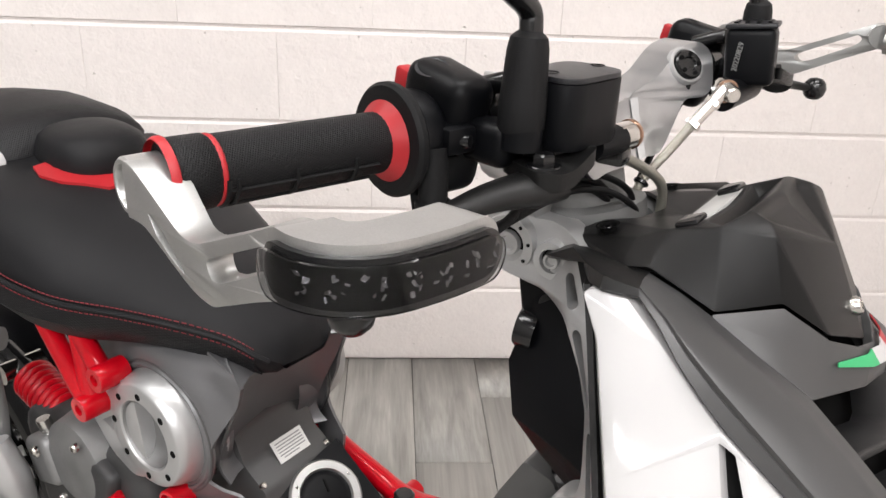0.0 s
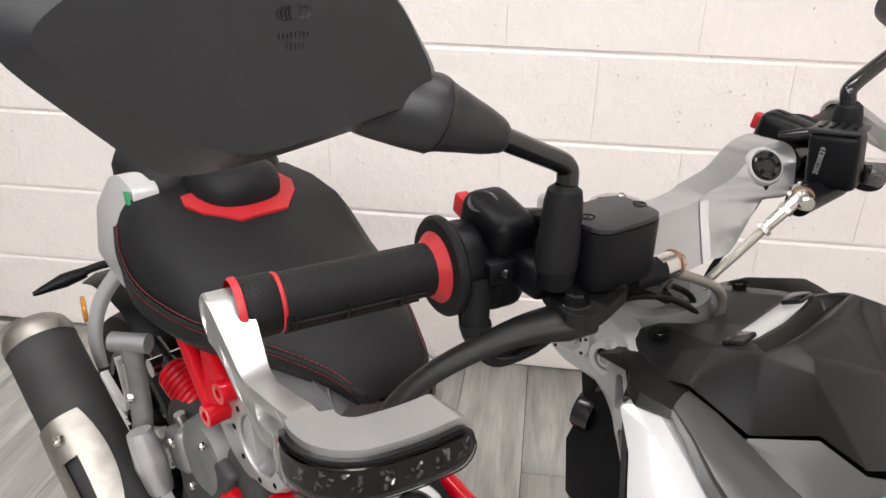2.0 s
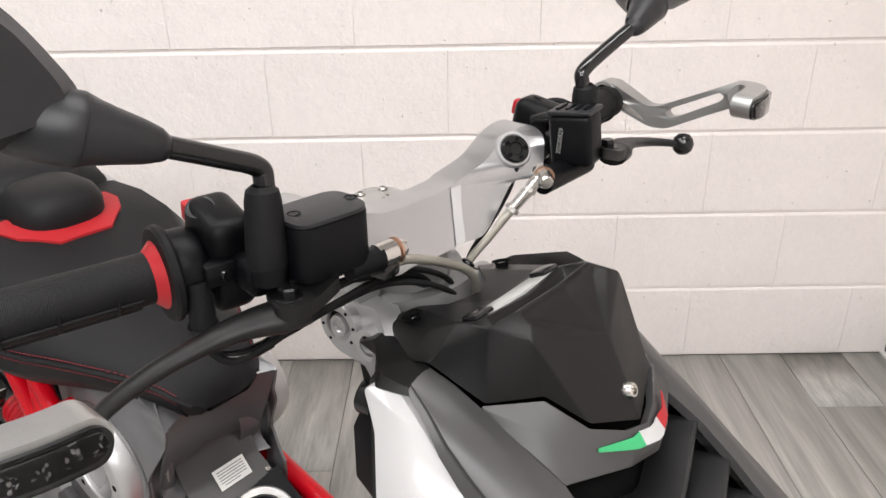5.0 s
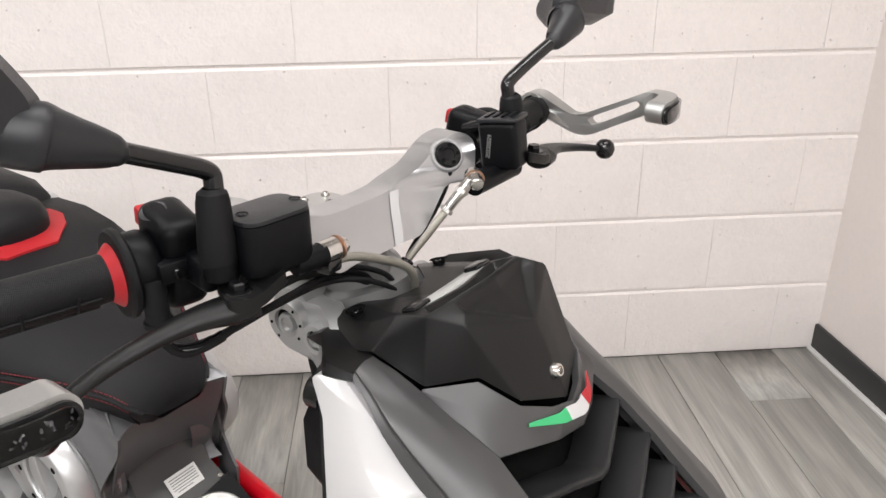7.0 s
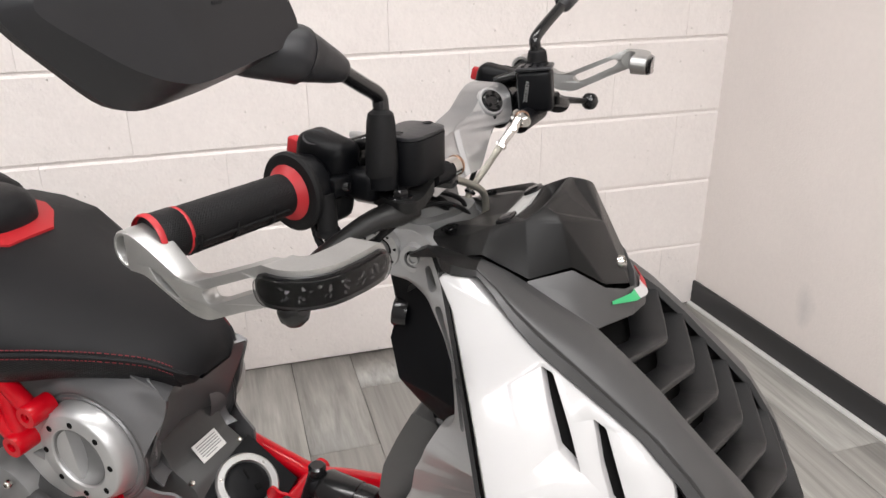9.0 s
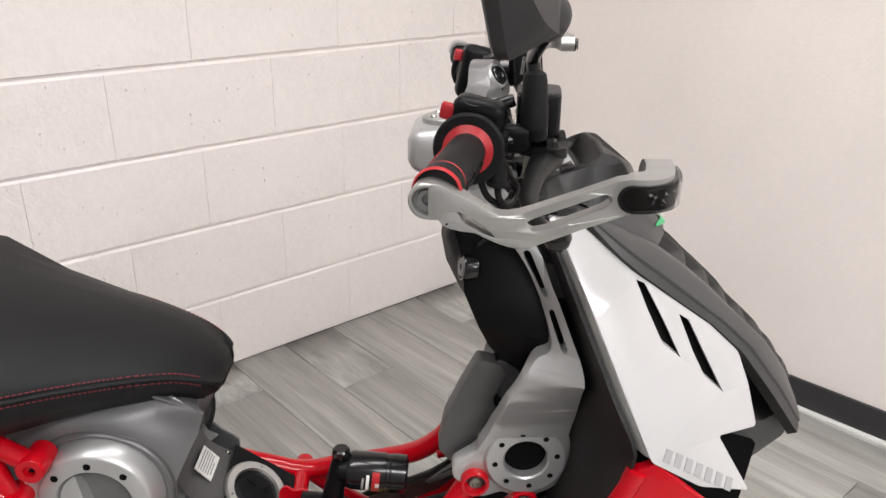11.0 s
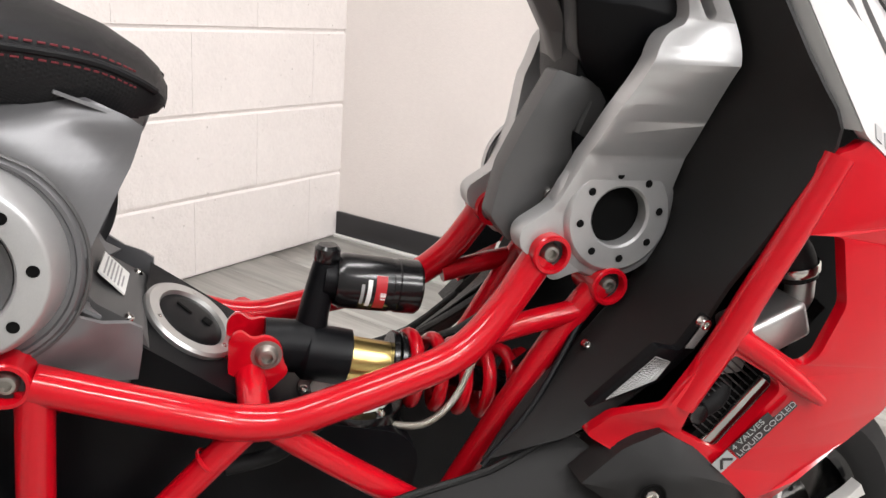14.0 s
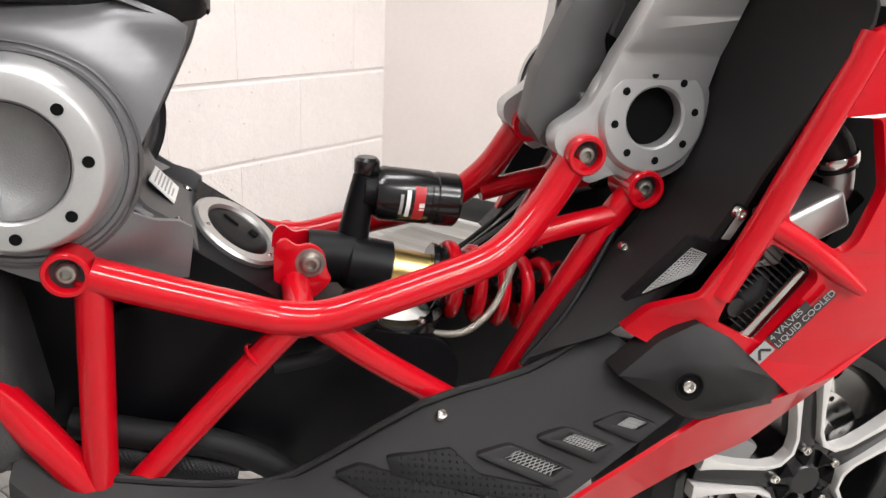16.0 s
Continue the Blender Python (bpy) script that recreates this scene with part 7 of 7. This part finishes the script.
def wheel(x, z, rt, rr, wt, name, label, turn=130):
    tyre = part(name, turned([(rr, -wt * 0.42), (rr + 0.012, -wt * 0.5), (rt - 0.035, -wt * 0.52), (rt - 0.012, -wt * 0.40), (rt, 0), (rt - 0.012, wt * 0.40), (rt - 0.035, wt * 0.52), (rr + 0.012, wt * 0.5), (rr, wt * 0.42)], (x, 0, z), (0, -1, 0), 56), "rubber", S, label)
    rim = part("rim", turned([(rr + 0.004, -wt * 0.44), (rr + 0.004, wt * 0.44), (rr - 0.010, wt * 0.42), (rr - 0.018, wt * 0.30), (rr - 0.018, -wt * 0.30), (rr - 0.010, -wt * 0.42), (rr + 0.004, -wt * 0.44)], (x, 0, z), (0, -1, 0), 56), "gloss_black", tyre)
    for s in (1, -1):
        for k in range(5):
            a = radians(72 * k + turn)
            def polar(r, da):
                return (x + r * math.cos(a + da), z + r * math.sin(a + da))
            left = [(rr - 0.004, 0.56), (rr - 0.020, 0.54), (0.090, 0.49), (0.062, 0.42), (0.046, 0.22)]
            inside = [(rr - 0.004, 0.44), (rr - 0.022, 0.455), (0.094, 0.435), (0.065, 0.355), (0.0500, 0.165)]
            pts = [polar(*p) for p in left] + [polar(r, -d) for r, d in reversed(left)] + [polar(r, -d) for r, d in inside] + [polar(*p) for p in reversed(inside)]
            bm = plate(pts, [], -wt * 0.62, -wt * 0.50, 0.001)
            part("spoke_face", bm if s == 1 else flipped(bm), "spoke", rim, "pale machined spoke edge")
            mid = [polar(*p) for p in ((0.040, 0.30), (0.062, 0.40), (0.090, 0.49), (rr - 0.006, 0.58), (rr - 0.006, 0.675), (0.09, 0.76), (0.062, 0.84), (0.040, 0.96))]
            bm = plate(mid, [], -wt * 0.56, -wt * 0.36, 0.002)
            part("spoke", bm if s == 1 else flipped(bm), "gloss_black", rim)
            screw(rim, (x + 0.040 * math.cos(a + 0.63), -wt * 0.585 * s, z + 0.040 * math.sin(a + 0.63)), (0, -s, 0), 0.006)
    part("wheel_hub", turned([(0, wt * 0.60), (0.018, wt * 0.60), (0.022, wt * 0.57), (0.045, wt * 0.54), (0.048, -wt * 0.54), (0, -wt * 0.6)], (x, 0, z), (0, -1, 0), 30), "gloss_black", rim)
    part("brake_disc", turned([(0.070, wt * 0.30), (0.100, wt * 0.30), (0.100, wt * 0.26), (0.070, wt * 0.26), (0.070, wt * 0.30)], (x, 0, z), (0, -1, 0), 48), "steel", rim)
    # Disc holes and hub pockets are black dots and triangles, shade painted on.
    for k in range(30):
        a, r = radians(12 * k), (0.078, 0.085, 0.092)[k % 3]
        for s in (1, -1):
            part("disc_hole", turned([(0, 0.0004), (0.0035, 0.0004), (0.0035, -0.001)], (x + r * math.cos(a), -wt * 0.28 - s * wt * 0.02, z + r * math.sin(a)), (0, -s, 0), 8), "shade_black", rim)
    for k in range(7):
        a = 2 * math.pi * k / 7
        tri = [(x + r * math.cos(a + d), z + r * math.sin(a + d)) for r, d in ((0.020, 0.0), (0.038, 0.26), (0.038, -0.26))]
        part("hub_pocket", plate(tri, [], -wt * 0.60, -wt * 0.54), "shade_black", rim)
    return tyre


wheel(0.257, 0.222, 0.222, 0.150, 0.125, "front_wheel", "black tyre on a black and machined front rim", 135)
wheel(-1.11, 0.245, 0.245, 0.165, 0.135, "rear_wheel", "black tyre on a black rear rim")
part("swing_arm", tube([(0.245, 0.085, 0.232), (0.15, 0.105, 0.30), (0.02, 0.10, 0.33), (-0.08, 0.08, 0.34)], [0.020, 0.024, 0.026, 0.028], n=14), "gloss_black", S, "black front swing arm")
part("brake_caliper", chamfer(box((0.165, -0.045, 0.262), (0.055, 0.035, 0.040), (0, 30, 0)), 0.006), "cast", S, "grey brake caliper")

# ---- engine and exhaust ----
eng = part("engine", chamfer(box((-0.66, -0.045, 0.44), (0.28, 0.17, 0.20), (0, -8, 0)), 0.03, 30, 3), "dark_cast", S, "grey cast aluminium engine")
part("engine_case", turned([(0, 0.020), (0.045, 0.018), (0.060, 0.010), (0.066, -0.02), (0.066, -0.08)], (-0.650, -0.130, 0.500), (0, -1, 0), 34), "cast", eng)
part("engine_case", chamfer(box((-0.715, -0.125, 0.480), (0.06, 0.06, 0.07), (0, -20, 0)), 0.012, 30, 3), "cast", eng)
part("engine_case", chamfer(box((-0.60, -0.120, 0.475), (0.05, 0.05, 0.11), (0, 14, 0)), 0.012, 30, 3), "dark_cast", eng)
part("engine_lug", tube([(-0.765, -0.175, 0.650), (-0.770, -0.170, 0.600), (-0.775, -0.170, 0.540), (-0.770, -0.175, 0.480), (-0.76, -0.17, 0.41)], [0.013, 0.0115, 0.013, 0.012, 0.016], n=12, squash=(1.3, 0.8)), "cast", eng)
part("engine_lug", tube([(-0.790, -0.190, 0.652), (-0.745, -0.155, 0.655)], 0.0145, smooth=0, n=18), "cast", eng)
for p in ((-0.792, -0.192, 0.652), (-0.776, -0.184, 0.560), (-0.770, -0.190, 0.500)):
    screw(eng, p, (-0.5, -1, 0.2), 0.008)
part("engine_lug", tube([(-0.745, -0.19, 0.520), (-0.730, -0.185, 0.470), (-0.720, -0.18, 0.42)], [0.018, 0.024, 0.018], n=12), "silver", eng)
for p in ((-0.71, -0.157, 0.50), (-0.62, -0.152, 0.548), (-0.66, -0.158, 0.455), (-0.71, -0.16, 0.505)):
    screw(eng, p, (0, -1, 0.1), 0.006)
for c, r in (((-0.560, 0.455), 0.026), ((-0.600, 0.400), 0.020)):
    part("engine_cover", turned([(0, -0.006), (r * 0.55, -0.006), (r * 0.62, 0.0), (r, 0.002), (r * 1.1, -0.004), (r * 1.1, -0.02)], (c[0], -0.145, c[1]), (0, -1, 0), 26), "dark_cast", eng)
    part("bore", turned([(0, 0), (r * 0.5, 0), (r * 0.5, -0.004)], (c[0], -0.1505, c[1]), (0, -1, 0), 20), "shade_black", eng)
part("oil_neck", tube([(-0.72, -0.13, 0.505), (-0.725, -0.135, 0.535)], 0.009, smooth=0, n=12), "steel", eng)
part("side_casting", chamfer(plate(rounded([(-0.66, 0.44), (-0.60, 0.50), (-0.55, 0.505), (-0.528, 0.465), (-0.540, 0.41), (-0.60, 0.375), (-0.66, 0.38)], 0.02), [circle(-0.580, 0.440, 0.022, 20)], -0.085, -0.05), 0.006, 40, 2), "dark_cast", S, "grey cast crankcase cover")
SPA, SPD = Vector((-0.893, -0.081, 0.527)), Vector((0.95, -0.05, -0.15)).normalized()
sp = part("rear_shock", tube([SPA - SPD * 0.04, SPA + SPD * 0.24], 0.017, smooth=0, n=18), "gloss_black", S, "rear shock absorber with red spring")
part("spring", coil(SPA + SPD * 0.045, SPD, 0.0245, 0.0058, 0.095, 7.5), "red", sp, "red coil spring")
part("spring_seat", turned([(0, 0), (0.030, 0), (0.032, 0.004), (0.030, 0.014), (0, 0.016)], SPA + SPD * 0.165, SPD, 24), "gloss_black", sp)
part("shock_eye", tube([SPA + SPD * 0.012 + Vector((0, -0.03, 0)), SPA + SPD * 0.012 + Vector((0, 0.03, 0))], 0.016, smooth=0, n=18), "steel", sp)
EA, EB = Vector((-1.054, -0.234, 0.596)), Vector((-0.768, -0.227, 0.394))
ED = (EB - EA).normalized()
ex = part("exhaust", turned([(0.0, 0.10), (0.050, 0.058), (0.0545, 0.060), (0.0555, 0.35), (0.048, 0.40), (0, 0.42)], EA, ED, 40), "exhaust_black", S, "matt black exhaust silencer with steel end cap")
part("exhaust_cap", turned([(0.0, 0.046), (0.030, 0.044), (0.034, 0.026), (0.042, 0.024), (0.050, 0.032), (0.0555, 0.046), (0.0560, 0.064)], EA, ED, 40), "brushed", ex, "brushed steel end cap")
HN = (Vector((0.10, -0.68, 0.72)) - ED * ED.dot(Vector((0.10, -0.68, 0.72)))).normalized()
HT = ED.cross(HN)


def heat_shield():
    """A bowed steel guard over the silencer with one long slot."""
    bm = bmesh.new()
    rows = []
    for i in range(13):
        u = i / 12
        wide = radians(20 + 32 * math.sin(math.pi * min(1.0, 0.15 + u * 0.85)) ** 0.7)
        rows.append([bm.verts.new(EA + ED * (0.205 + 0.20 * u) + (0.065 - 0.004 * abs(k - 4) / 4) * (math.cos(wide * (k - 4) / 4) * HN + math.sin(wide * (k - 4) / 4) * HT)) for k in range(9)])
    for i in range(12):
        for k in range(8):
            if 4 <= i <= 9 and 3 <= k <= 4:
                continue
            bm.faces.new((rows[i][k], rows[i][k + 1], rows[i + 1][k + 1], rows[i + 1][k]))
    bmesh.ops.recalc_face_normals(bm, faces=bm.faces)
    bmesh.ops.solidify(bm, geom=list(bm.faces), thickness=0.003)
    return bm


part("heat_shield", heat_shield(), "brushed", ex, "brushed steel heat shield")
screw(ex, EA + ED * 0.238 + HN * 0.0665, HN, 0.010)


def lettering(name, words, size, m, material, parent):
    """Words in the built-in font as a thin mesh."""
    cu = bpy.data.curves.new(name, "FONT")
    cu.body, cu.size, cu.align_x, cu.align_y, cu.extrude = words, size, "LEFT", "BOTTOM", 0.00015
    tmp = new(name, cu)
    bpy.context.view_layer.update()
    me = bpy.data.meshes.new_from_object(tmp.evaluated_get(bpy.context.evaluated_depsgraph_get()))
    bpy.data.objects.remove(tmp)
    me.transform(m)
    me.materials.append(M[material])
    ob = new(name, me)
    ob.parent = parent
    return ob


def axes(o, right, up):
    r = Vector(right).normalized()
    n = r.cross(Vector(up)).normalized()
    u = n.cross(r)
    return Matrix.Translation(o) @ Matrix((r, u, n)).transposed().to_4x4()


lettering("cast_date", "20220829", 0.0056, BAR @ axes((-0.0125, 0.1225, 1.0500), (0.10, 0.0, 1), (-1, -0.23, 0.10)), "mesh", mc2)
WORDS = axes((0.0455, -0.2282, 0.4740), (0.613, -0.100, 0.783), (-0.78, 0.09, 0.610))
part("panel_mark", moved(box((-0.001, 0.0085, -0.0002), (0.0165, 0.0125, 0.0005)), WORDS), "ink", panels_red[0])
part("panel_mark", moved(box((0.0295, 0.0115, -0.0002), (0.0400, 0.0075, 0.0005)), WORDS), "dark_ink", panels_red[0])
part("panel_mark", moved(box((0.0385, 0.0035, -0.0002), (0.0600, 0.0075, 0.0005)), WORDS), "dark_ink", panels_red[0])
lettering("panel_lettering", "4 VALVES", 0.0078, WORDS @ Matrix.Translation((0.0105, 0.0083, 0.0004)), "ink", panels_red[0])
lettering("panel_lettering", "LIQUID COOLED", 0.0078, WORDS @ Matrix.Translation((0.0095, 0.0003, 0.0004)), "ink", panels_red[0])
for k in (-1, 1):
    part("panel_mark", moved(box((-0.001 + 0.0030 * k, 0.0085, 0.0003), (0.0022, 0.0090, 0.0005), (0, 0, 38 * k)), WORDS), "dark_ink", panels_red[0])

room_pieces()
